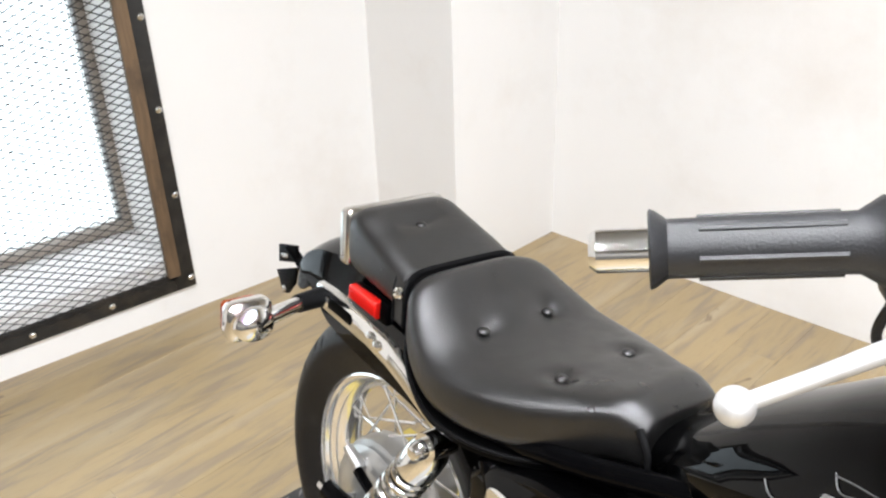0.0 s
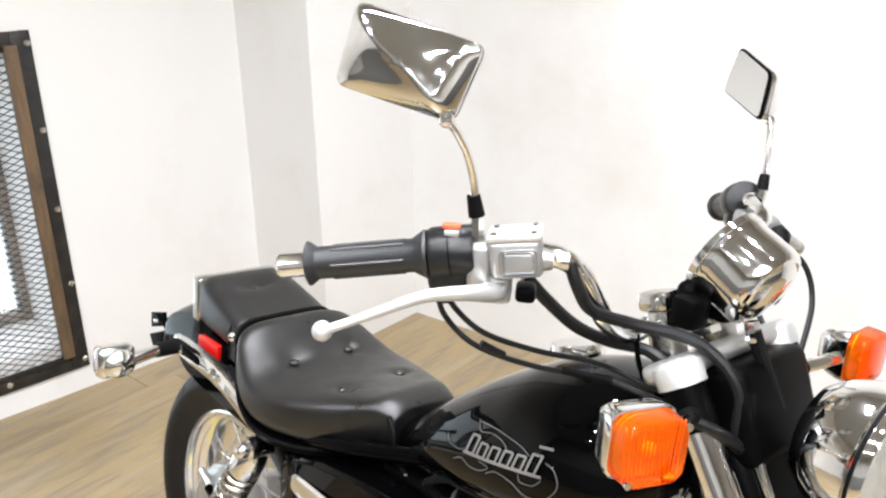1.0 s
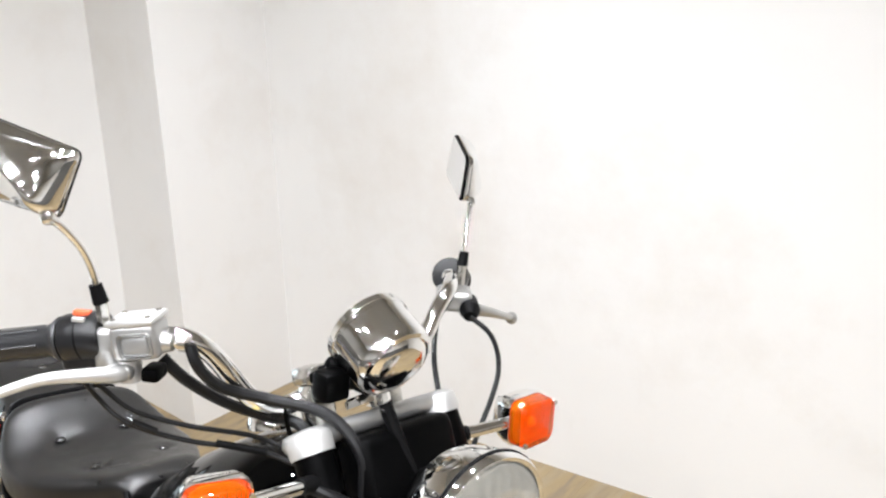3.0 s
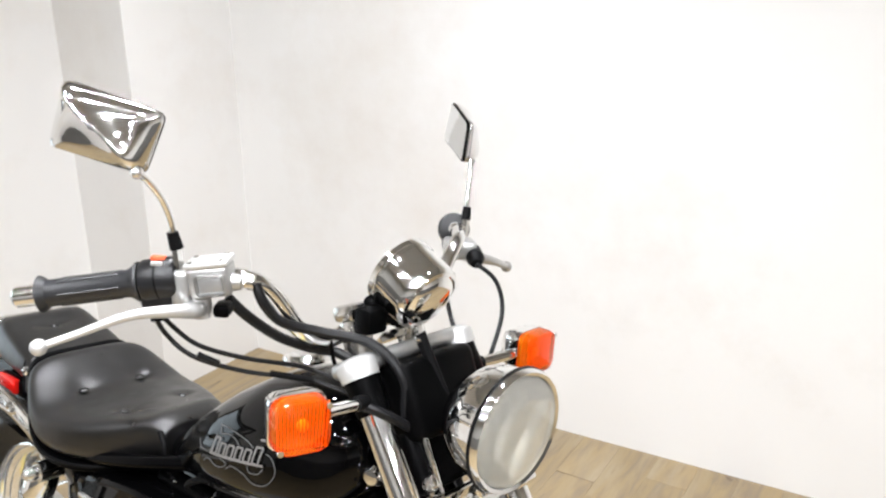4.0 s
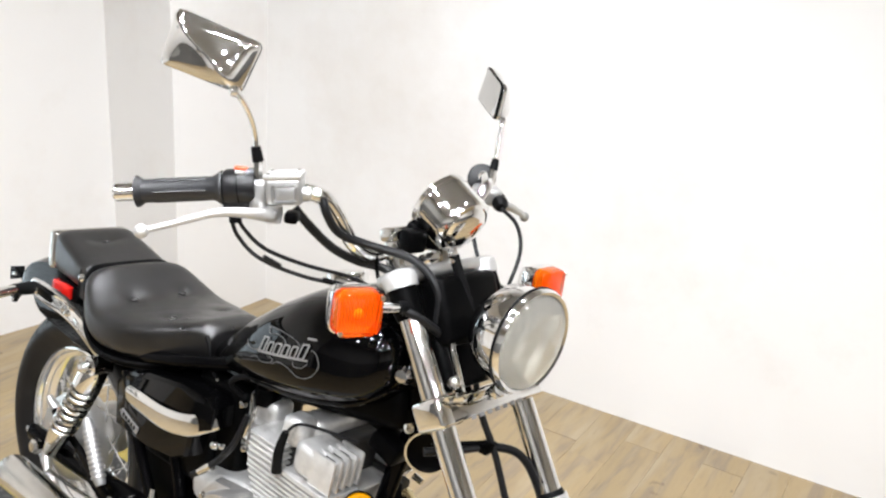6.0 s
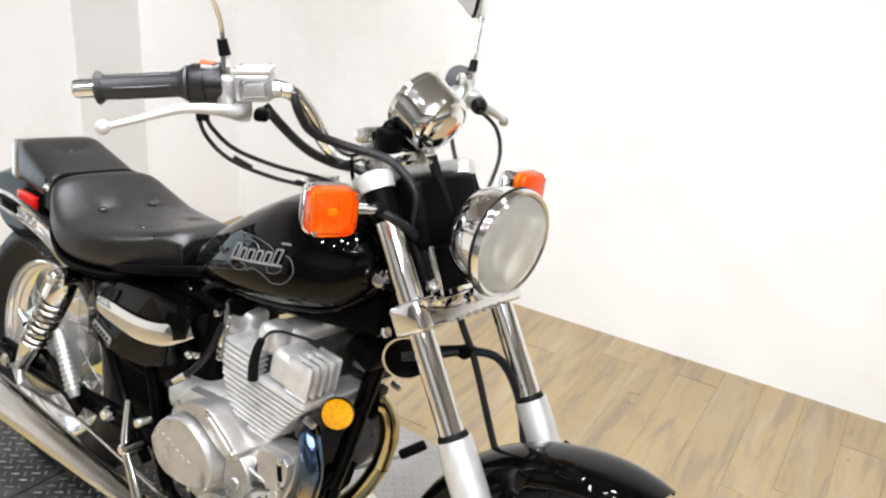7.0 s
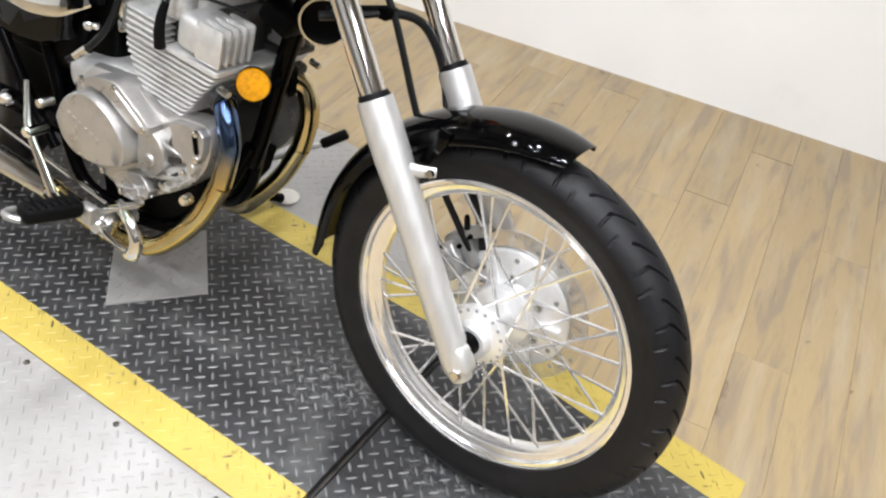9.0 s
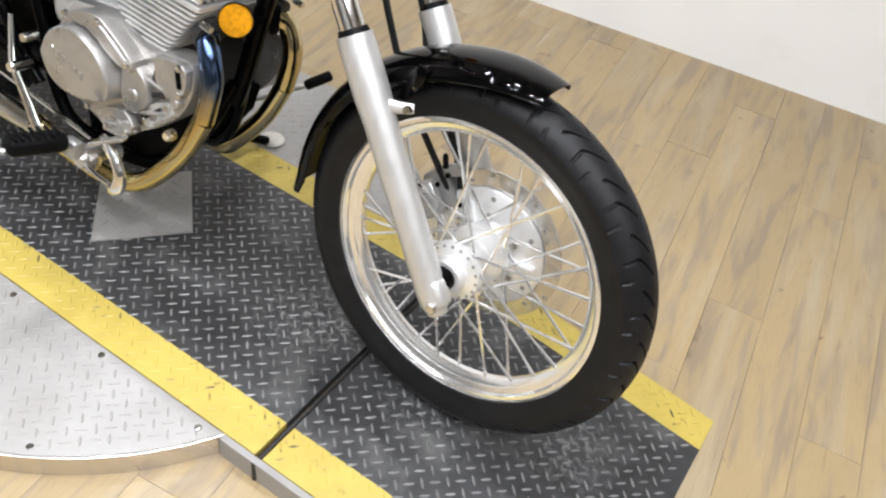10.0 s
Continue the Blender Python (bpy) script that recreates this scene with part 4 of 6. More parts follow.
part("rim", lathe([(0.049, -0.004), (0.054, -0.002), (0.0545, 0.006), (0.0505, 0.01)], 48, SM, ring=True), CHROME, spd, "chrome dial rim")
part("rim_gasket", lathe([(0.05, 0.01), (0.0538, 0.0105), (0.0538, 0.0125), (0.05, 0.013)], 48, SM, ring=True), SOFT, spd)
part("drive_nut", lathe([(0.008, 0), (0.008, 0.02), (0.006, 0.024), (0, 0.024)], 8, axis((1.052, -0.018, 0.985), (0.35, 0, -1))), CHROME, spd)
part("bracket", rbox(0.05, 0.04, 0.03, 0.006, Matrix.Translation((1.0, 0, 0.985))), PLASTIC, spd, "black meter bracket")
part("key_block", rbox(0.03, 0.035, 0.035, 0.006, pose(1.0, -0.05, 0.985)), PLASTIC, spd)
for s in (-1, 1):
    part("lamp_knob", ball((0.985, 0.035 * s, 1.0), 0.012), PLASTIC, spd)

# handlebar
HB = [(0.962, 0, 0.965), (0.96, -0.05, 0.96), (0.956, -0.09, 0.952), (0.95, -0.125, 0.972), (0.944, -0.165, 1.025), (0.936, -0.192, 1.046), (0.906, -0.225, 1.05), (0.88, -0.25, 1.047), (0.74, -0.379, 1.011)]
pts = [(0.752, 0.403, 0.991)] + [(x, -y, z) for x, y, z in HB[-2::-1]] + HB[1:]
bar = part("handlebar", tube(pts, 0.0111, 16, 5), CHROME, bike, "chrome handlebar", FM)


def along(s, t):
    a, b = Vector((0.872, 0.258 * s, 1.045)), Vector((0.726, 0.392 * s, 1.007)) if s < 0 else Vector((0.75, 0.405, 0.99))
    return a.lerp(b, t)


for s in (-1, 1):
    a, b, c = along(s, -0.05), along(s, 0.78), along(s, 0.8)
    g = part("grip", tube([along(s, 0.185), along(s, 0.2), along(s, 0.21), along(s, 0.26), along(s, 0.74), along(s, 0.77), along(s, 0.785), along(s, 0.79)], [0.024 if s < 0 else 0.018, 0.0245 if s < 0 else 0.0185, 0.023 if s < 0 else 0.018, 0.0168, 0.0165, 0.021, 0.0225, 0.021], 28), GREYRUB, bar, "grey-black rubber grip")
    part("bar_end", tube([along(s, 0.79), along(s, 0.93), along(s, 0.95)], [0.0125, 0.0125, 0.009], 20), CHROME, bar, "chrome bar end")
    d = (b - a).normalized()
    for k in range(6):
        ang = 2 * math.pi * k / 6
        o = Vector((0, 0, 1)).cross(d).normalized()
        u = d.cross(o)
        off = (o * math.cos(ang) + u * math.sin(ang)) * 0.0158
        part("grip_rib", tube([along(s, 0.3) + off * 1.02, along(s, 0.66) + off * 1.03], 0.0021, 6), GREYRUB, bar)
    hm = axis(along(s, 0.075), d)
    low = Vector((0, 0, -1))
    sw = part("switch_housing", lathe([(0.02, -0.024), (0.0245, -0.023), (0.0262, -0.02), (0.0262, 0.017), (0.0245, 0.02), (0.02, 0.021)], 36, hm), SWITCH, bar, "black switch housing")
    part("switch_box", rbox(0.036, 0.03, 0.042, 0.009, Matrix.Translation(along(s, 0.075) + low * 0.022) @ axis((0, 0, 0), d), 3), SWITCH, sw)
    part("switch_seam", lathe([(0.0265, -0.001), (0.0265, 0.001)], 36, hm), SOFT, sw)
    part("cable_guide", tube([along(s, 0.1) + low * 0.03, along(s, 0.1) + low * 0.05 + Vector((0.004, 0, 0))], 0.009, 12), SOFT, sw)
    if s < 0:
        part("kill_switch", rbox(0.018, 0.01, 0.006, 0.002, Matrix.Translation(along(s, 0.085) + Vector((0.003, -0.002, 0.0275))) @ Matrix.Rotation(radians(42), 4, "Z")), ORANGERED, sw, "orange red stop switch")
        part("kill_mark", rbox(0.014, 0.005, 0.005, 0.001, Matrix.Translation(along(s, 0.085) + Vector((0.0115, -0.0095, 0.0235))) @ Matrix.Rotation(radians(42), 4, "Z")), FORKALU, sw)
# front brake master cylinder and lever
MC = pose(0.9165, -0.2335, 1.05, 10, 3, -51)
mc = part("master_cylinder", rbox(0.038, 0.05, 0.038, 0.006, MC, 3), SATIN, bar, "silver brake fluid reservoir")
part("lid", rbox(0.041, 0.053, 0.007, 0.003, MC @ pose(0, 0, 0.0215)), FORKALU, mc, "silver reservoir lid")
for x, y in ((0.013, 0.019), (0.013, -0.019), (-0.013, 0.019), (-0.013, -0.019)):
    part("lid_screw", lathe([(0.0032, 0), (0.0028, 0.0015), (0, 0.0018)], 10, MC @ pose(x, y, 0.025)), DULLCHROME, mc)
part("panel_rim", rbox(0.003, 0.036, 0.026, 0.005, MC @ pose(0.0185, 0.003, -0.002), 3), SATIN, mc)
part("sight_panel", rbox(0.003, 0.03, 0.02, 0.004, MC @ pose(0.0195, 0.003, -0.002), 3), GREYALU, mc, "grey recessed panel")
part("outlet", tube([MC @ Vector((0, 0.022, -0.006)), MC @ Vector((0, 0.034, -0.008))], [0.012, 0.0085], 14), SATIN, mc)
part("clamp", rbox(0.04, 0.024, 0.048, 0.008, pose(0.884, -0.25, 1.036, 0, 0, -48), 3), SATIN, mc)
part("lever_mount", rbox(0.036, 0.03, 0.018, 0.007, pose(0.899, -0.244, 1.014, 0, 0, -48), 3), SATIN, mc)
part("brake_switch", rbox(0.03, 0.02, 0.016, 0.005, pose(0.922, -0.222, 1.012, 0, 0, -48), 2), PLASTIC, mc, "black brake light switch")
part("banjo", lathe([(0.0078, 0), (0.0078, 0.01), (0, 0.011)], 8, axis((0.945, -0.2085, 1.049), (0.75, 0.66, 0.1))), DULLCHROME, mc, "chrome banjo bolt")
part("banjo_ring", lathe([(0.0098, -0.004), (0.0098, 0.004), (0.006, 0.005)], 16, axis((0.95, -0.203, 1.049), (0.75, 0.66, 0))), DULLCHROME, mc)
LV = [(0.9, -0.236, 1.012), (0.912, -0.258, 1.014), (0.908, -0.29, 1.018), (0.892, -0.328, 1.016), (0.872, -0.375, 1.0), (0.857, -0.413, 0.988)]
lever = part("brake_lever", tube(LV, [0.01, 0.0095, 0.0075, 0.006, 0.0046, 0.0042], 14, 5, None, 1.0), FORKALU, bar, "polished brake lever")
part("lever_ball", ball(LV[-1], 0.0095, None, 20), FORKALU, lever)
part("lever_pivot", lathe([(0.012, -0.012), (0.013, 0), (0.012, 0.012), (0, 0.013)], 16, pose(0.903, -0.24, 1.013)), FORKALU, lever)
LC = [(0.915, 0.232, 1.016), (0.93, 0.25, 1.01), (0.936, 0.28, 1.002), (0.93, 0.315, 0.99), (0.915, 0.353, 0.976)]
lv2 = part("clutch_lever", tube(LC, [0.011, 0.0095, 0.0075, 0.006, 0.005], 14, 5), SATIN, bar, "polished clutch lever")
part("lever_ball", ball(LC[-1], 0.0095, None, 20), SATIN, lv2)
part("lever_bracket", rbox(0.05, 0.05, 0.03, 0.008, pose(0.91, 0.23, 1.024, 0, 0, 48), 3), SATIN, bar, "silver clutch lever bracket")
part("cable_adjuster", tube([(0.925, 0.245, 1.02), (0.948, 0.225, 1.015), (0.956, 0.218, 1.01)], [0.013, 0.0145, 0.009], 14), SOFT, bar, "black rubber cable boot")

# mirrors, turned inwards
def mirror(s):
    """s: -1 for the right-hand mirror, whose chrome back shows, 1 for the left-hand one, whose glass shows"""
    if s < 0:
        base = Vector((0.886, -0.258, 1.054))
        A, B, D = Vector((0.8017, -0.3441, 1.2664)), Vector((0.8993, -0.2827, 1.2378)), Vector((0.7897, -0.353, 1.1946))
        E = Vector((0.8886, -0.306, 1.1739))
    else:
        base = Vector((0.897, 0.254, 1.035))
        A, B, D = Vector((0.7855, 0.3392, 1.2434)), Vector((0.8694, 0.2926, 1.2145)), Vector((0.7723, 0.3455, 1.1776))
        E = Vector((0.866, 0.28, 1.1505))
    if s < 0:
        A, B, D = (E + (p - E) * 1.06 for p in (A, B, D))
    C = (A + B + D + E) / 4
    U = ((B - A) + (E - D)).normalized()
    W = ((A - D) + (B - E))
    W = (W - U * W.dot(U)).normalized()
    nrm = U.cross(W)                 # towards the side that the lane's near edge sees
    if s > 0:
        nrm = -nrm
    ol = [((p - C).dot(U), (p - C).dot(W)) for p in (A, B, E, D)]
    foot = E + nrm * (0.006 if s < 0 else 0.014) + (C - E) * 0.06
    b0 = base + Vector((-0.002, 0.006 * s, 0.04))
    rise = foot - b0
    st = part("mirror", tube([b0] + [b0 + Vector((rise.x * p, rise.y * p, rise.z * q)) for p, q in ((0.1, 0.3), (0.36, 0.62), (0.76, 0.9))] + [foot], [0.0045, 0.004, 0.0039, 0.0044, 0.0056], 12, 6), CHROME, bar, "chrome rear-view mirror")
    part("joint", ball(foot, 0.0075, None, 14), CHROME, st)
    part("mount", tube([base, base + Vector((-0.001, 0.003 * s, 0.03))], 0.0068, 6), DULLCHROME, st)
    part("boot", tube([base + Vector((-0.001, 0.003 * s, 0.03)), base + Vector((-0.003, 0.008 * s, 0.05))], [0.0082, 0.0066], 14), SOFT, st, "black rubber boot")

    def rnd(o, k, r=0.011):
        out = []
        n = len(o)
        for i in range(n):
            p, a, b = Vector(o[i]), Vector(o[i - 1]), Vector(o[(i + 1) % n])
            da, db = (a - p).normalized(), (b - p).normalized()
            for t in range(5):
                q = t / 4
                out.append((p + da * r * (1 - q) ** 2 + db * r * q ** 2) * k)
        return out
    lay = lambda o, d: [C + U * p.x + W * p.y + nrm * d for p in o]
    full = rnd(ol, 1.0)
    fine = []
    for p, q in zip(full, full[1:] + full[:1]):
        m = max(1, int((q - p).length / 0.003))
        fine += [p.lerp(q, k / m) for k in range(m)]
    # two hollow facets meet in a curved ridge from the high corner down to the stem
    pa, pe = Vector(ol[0]), Vector(ol[2])
    run = (pe - pa).normalized()
    across = Vector((-run.y, run.x))
    rings = [lay([p * 0.95 for p in fine], -0.004), lay(fine, -0.003)]
    for k in [1.0, 0.99, 0.97, 0.94] + [0.9 - 0.05 * j for j in range(17)] + [0.05]:
        ring = []
        for p in fine:
            q = p * k
            along_ridge = (q - pa).dot(run) / (pe - pa).length
            d = (q - pa).dot(across) + 0.004 * math.sin(2 * math.pi * along_ridge)
            tent = math.exp(-(math.sqrt(d * d + 0.0016 ** 2)) / 0.03)
            edge = 1 - k ** 6
            ring.append(C + U * q.x + W * q.y + nrm * (0.004 + edge * (0.006 + 0.02 * tent)))
        rings.append(ring)
    b = loft(rings)
    bmesh.ops.recalc_face_normals(b, faces=b.faces)
    part("shell", b, CHROME, st, "chrome mirror shell", sharp=70)
    b = loft([lay(rnd(ol, 0.97), -0.0062), lay(rnd(ol, 1.0), -0.0056), lay(rnd(ol, 1.004), -0.0025)])
    bmesh.ops.recalc_face_normals(b, faces=b.faces)
    part("rim", b, PLASTIC, st, "black mirror rim")
    b = loft([lay(rnd(ol, 0.93), -0.0072), lay(rnd(ol, 0.93), -0.006)])
    bmesh.ops.recalc_face_normals(b, faces=b.faces)
    part("glass", b, MIRROR, st, "mirror glass")


mirror(-1)
mirror(1)

# front fender
def fender(c, a0, a1, R, half, drop, n=40, thick=0.0025, crown=0.012, taper=0.0):
    """a mudguard round the axle c, from angle a0 to a1 (degrees up from straight ahead)"""
    rings = []
    for k in range(n + 1):
        f = k / n
        a = radians(a0 + (a1 - a0) * f)
        end = min(1.0, f * 3.2 + 0.1, (1 - f) * 9 + 0.55)
        outer, inner = [], []
        m = 26
        for j in range(m + 1):
            u = -1 + 2 * j / m
            w = half * (1 - taper * max(0.0, 1 - f / 0.2) ** 2)
            s, c2 = math.sin(u * math.pi / 2), math.cos(u * math.pi / 2)
            y, r = w * math.copysign(abs(s) ** 0.9, s), R - (crown + drop * end) * (1 - abs(c2) ** 0.85)
            outer.append((y, r))
            inner.append((y * 0.965, r - thick))
        ring = outer + inner[::-1]
        rings.append([Vector((c.x + r * math.cos(a), y, c.z + r * math.sin(a))) for y, r in ring])
    b = loft(rings)
    bmesh.ops.recalc_face_normals(b, faces=b.faces)
    return b


ff = part("front_fender", fender(FA, 80, 184, 0.336, 0.058, 0.024, taper=0.3), BLACK, bike, "glossy black front fender", FM)
for s in (-1, 1):
    part("fender_bracket", slab([(1.3, 0.545), (1.318, 0.548), (1.338, 0.585), (1.342, 0.606), (1.324, 0.608), (1.314, 0.585)], 0.0, 0.004, Matrix.Translation((0, -0.058 if s < 0 else 0.062, 0)) @ Matrix.Rotation(radians(90), 4, "X"), 0.001), BLACK, ff, "black fender bracket")
    part("fender_stay", tube([(fx(0.56) + 0.02, 0.075 * s, 0.56), (1.31, 0.057 * s, 0.575), (1.33, 0.054 * s, 0.59)], [0.005, 0.0045, 0.0045], 8, 4), FRAME_BLACK, ff, "black fender stay")

# ---- fuel tank ----
TS = [(0.545, 0.658, 0.634, 0.02), (0.57, 0.671, 0.63, 0.045), (0.62, 0.71, 0.634, 0.075), (0.68, 0.762, 0.645, 0.098), (0.75, 0.814, 0.656, 0.118), (0.82, 0.856, 0.666, 0.131), (0.89, 0.879, 0.68, 0.137), (0.95, 0.88, 0.696, 0.132), (0.995, 0.868, 0.715, 0.115), (1.02, 0.852, 0.74, 0.09), (1.035, 0.835, 0.77, 0.06)]


def tank_at(x):
    for a, b in zip(TS[:-1], TS[1:]):
        if a[0] <= x <= b[0]:
            t = (x - a[0]) / (b[0] - a[0])
            return [p + (q - p) * t for p, q in zip(a, b)]
    return TS[0] if x < TS[0][0] else TS[-1]


def tank_ring(x, zt, zb, w, n=36):
    ring = []
    zm = zb + (zt - zb) * 0.38
    for k in range(n):
        a = 2 * math.pi * k / n
        c, s = math.cos(a), math.sin(a)
        h = (zt - zm) if s > 0 else (zm - zb)
        e = 0.78 if s > 0 else 0.62
        ring.append((x, w * math.copysign(abs(c) ** e, c), zm + h * math.copysign(abs(s) ** (0.85 if s > 0 else 0.7), s)))
    return ring


def tank_side(x, z):
    """the tank's half width at x and z"""
    _, zt, zb, w = tank_at(x)
    zm = zb + (zt - zb) * 0.38
    h, e, f = (zt - zm, 0.78, 0.85) if z > zm else (zm - zb, 0.62, 0.7)
    s = min(abs(z - zm) / h, 1) ** (1 / f)
    return w * max(1 - s * s, 0) ** (e / 2)


xs = [0.545 + 0.49 * k / 36 for k in range(37)]
tank = part("fuel_tank", loft([tank_ring(x, *tank_at(x)[1:]) for x in xs]), BLACK, bike, "glossy black teardrop fuel tank", sharp=60)
mod = tank.modifiers.new("smooth", "SMOOTH")
mod.factor, mod.iterations = 0.5, 6
part("filler_cap", lathe([(0.036, -0.006), (0.036, 0.004), (0.033, 0.009), (0.02, 0.012), (0, 0.0125)], 32, axis((0.832, 0, 0.872), (-0.25, 0, 1))), CHROME, tank, "chrome filler cap")
part("seam", tube([(x, -tank_side(x, tank_at(x)[2] + 0.012) - 0.002, tank_at(x)[2] + 0.012) for x in (0.63, 0.7, 0.78, 0.86, 0.93, 0.98, 1.02)], 0.004, 8, 3), BLACK, tank)
# emblem: plain silver bars and a looped line, no lettering
def on_tank(x, z, lift=0.0015):
    return Vector((x, -tank_side(x, z) - lift, z))


def emblem(x0, z0, x1, z1, w):
    n = 5
    rings = []
    for k in range(n + 1):
        t = k / n
        p = on_tank(x0 + (x1 - x0) * t, z0 + (z1 - z0) * t, 0.0005)
        d = Vector((x1 - x0, 0, z1 - z0)).normalized()
        o = Vector((-d.z, 0, d.x)) * w
        rings.append([p - o, p + o, p + o + Vector((0, -0.001, 0)), p - o + Vector((0, -0.001, 0))])
    return loft(rings)


def stroke(pts, w):
    for a, b in zip(pts[:-1], pts[1:]):
        part("emblem_bar", emblem(LX + a[0], LZ + SLOPE * a[0] + a[1], LX + b[0], LZ + SLOPE * b[0] + b[1], w), WHITEPRINT, tank, "thin silver emblem bar")


SLOPE = 0.235
LX, LZ = 0.772, 0.74
# slanted open boxes along a line, taller at both ends
for x0, wd, hgt in ((0.003, 0.013, 0.024), (0.0235, 0.013, 0.018), (0.044, 0.013, 0.018), (0.0645, 0.013, 0.018), (0.085, 0.013, 0.018), (0.1055, 0.013, 0.024)):
    k = 0.3 * hgt
    stroke([(x0, 0.0), (x0 + k, hgt), (x0 + k + wd, hgt), (x0 + wd, 0.0), (x0, 0.0)], 0.0014)
stroke([(-0.002, -0.0012), (0.128, -0.0012)], 0.0016)
stroke([(0.118, 0.034), (0.136, 0.033)], 0.0016)
for line in ([(-0.044, 0.012), (-0.034, 0.002), (-0.012, -0.001), (0.0, 0.004)], [(0.01, 0.042), (0.02, 0.03), (0.04, 0.032), (0.06, 0.028), (0.07, 0.02), (0.068, 0.012)], [(0.012, 0.04), (0.03, 0.04), (0.06, 0.036), (0.09, 0.028), (0.106, 0.02)], [(-0.02, -0.016), (-0.005, -0.011), (0.012, -0.018), (0.032, -0.018), (0.046, -0.01), (0.028, -0.006)], [(0.044, -0.018), (0.06, -0.012), (0.085, -0.018), (0.11, -0.03), (0.135, -0.028), (0.15, -0.01), (0.142, 0.01), (0.13, 0.016)], [(0.095, -0.006), (0.1, -0.014), (0.118, -0.014), (0.128, -0.006)]):
    part("emblem_line", tube([on_tank(LX + a, LZ + SLOPE * a + b, 0.0) for a, b in line], 0.0008, 6, 5), DULLPRINT, tank, "dull grey curved line")

# ---- seats ----
def cushion(secs, n=40, e=0.55, et=0.35):
    """secs: x, half width, z of the rim underneath, z of the side's shoulder, z of the middle"""
    rings = []
    for x, w, zb, zs, zc in secs:
        ring = []
        for k in range(n):
            a = 2 * math.pi * k / n
            c, s = math.cos(a), math.sin(a)
            y = w * math.copysign(abs(c) ** e, c)
            if s >= 0:
                z = zs - (zs - zb) * 0.35 + (zc - zs + (zs - zb) * 0.35) * s ** 0.55
            else:
                z = zs - (zs - zb) * 0.35 - (zs - zb) * 0.65 * abs(s) ** 0.5
            ring.append((x, y, z))
        rings.append(ring)
    return loft(rings)


def resample(secs, n):
    P = [np.array(s, float) for s in secs]
    out = []
    for i in range(len(P) - 1):
        p0, p1, p2, p3 = P[max(i - 1, 0)], P[i], P[i + 1], P[min(i + 2, len(P) - 1)]
        for k in range(n):
            t = k / n
            out.append(0.5 * ((2 * p1) + (p2 - p0) * t + (2 * p0 - 5 * p1 + 4 * p2 - p3) * t * t + (3 * p1 - p0 - 3 * p2 + p3) * t ** 3))
    out.append(P[-1])
    return out


SEAT = [(0.222, 0.085, 0.655, 0.705, 0.712), (0.228, 0.1, 0.645, 0.712, 0.722), (0.25, 0.122, 0.628, 0.708, 0.722), (0.29, 0.142, 0.606, 0.69, 0.698), (0.34, 0.152, 0.592, 0.672, 0.678), (0.4, 0.147, 0.59, 0.672, 0.678), (0.46, 0.125, 0.596, 0.678, 0.688), (0.51, 0.098, 0.61, 0.688, 0.698), (0.545, 0.079, 0.624, 0.696, 0.706), (0.568, 0.07, 0.63, 0.694, 0.703), (0.58, 0.066, 0.632, 0.688, 0.697), (0.583, 0.062, 0.636, 0.682, 0.691)]
BUTTONS = [(0.322, -0.056), (0.322, 0.058), (0.458, -0.06), (0.458, 0.058)]


def dimples(bm, spots, depth=0.012, rad=0.035):
    for v in bm.verts:
        for x, y in spots:
            d = math.hypot(v.co.x - x, v.co.y - y)
            if v.co.z > 0.64 and d < rad:
                v.co.z -= depth * (1 - d / rad) ** 2


sb = cushion(resample(SEAT, 8), 96)
dimples(sb, BUTTONS)
seat = part("seat", sb, VINYL, bike, "black vinyl buttoned rider seat", sharp=80)
for x, y in BUTTONS:
    part("button", ball((x, y, 0.6785 if x < 0.4 else 0.6835), 0.0085, None, 16, (1, 1, 0.45)), VINYL, seat, "black covered button")
part("seat_base", cushion(resample([(a, b * 0.97, c - 0.012, c + 0.004, c + 0.01) for a, b, c, d, e in SEAT], 3), 40), PLASTIC, seat, "black seat pan")
piping = [(x, -w * 0.97, zb + 0.004) for x, w, zb, zs, zc in SEAT]
part("piping", tube(piping, 0.0028, 8, 4), SOFT, seat, "black edge piping")
cord = part("cord", tube([(0.576, -0.07, 0.688), (0.594, -0.075, 0.671), (0.601, -0.076, 0.648), (0.618, -0.078, 0.632), (0.631, -0.078, 0.625)], [0.005, 0.004, 0.0032, 0.003, 0.0026], 8, 4), SOFT, seat, "black hanging seat cord")
part("cord_tip", ball((0.632, -0.079, 0.6245), 0.0038, None, 10), DULLCHROME, cord)
PILL = [(0.057, 0.072, 0.668, 0.737, 0.742), (0.06, 0.084, 0.662, 0.75, 0.754), (0.08, 0.09, 0.66, 0.753, 0.757), (0.115, 0.094, 0.66, 0.742, 0.746), (0.17, 0.098, 0.657, 0.724, 0.729), (0.205, 0.098, 0.655, 0.712, 0.718)]
pb = cushion(resample(PILL, 8), 80, 0.3)
dimples(pb, [(0.115, 0.0)], 0.011, 0.03)
pill = part("pillion_seat", pb, VINYL, bike, "black vinyl buttoned pillion seat", sharp=80)
part("button", ball((0.115, 0.0, 0.738), 0.0085, None, 16, (1, 1, 0.45)), VINYL, pill, "black covered button")
# the lower step in front of the strap
NOSE = [(0.2, 0.09, 0.655, 0.695, 0.702), (0.23, 0.088, 0.652, 0.692, 0.7), (0.262, 0.08, 0.65, 0.684, 0.69)]
part("seat_nose", cushion(resample(NOSE, 4), 60, 0.35), VINYL, pill, "black vinyl step of the pillion seat")
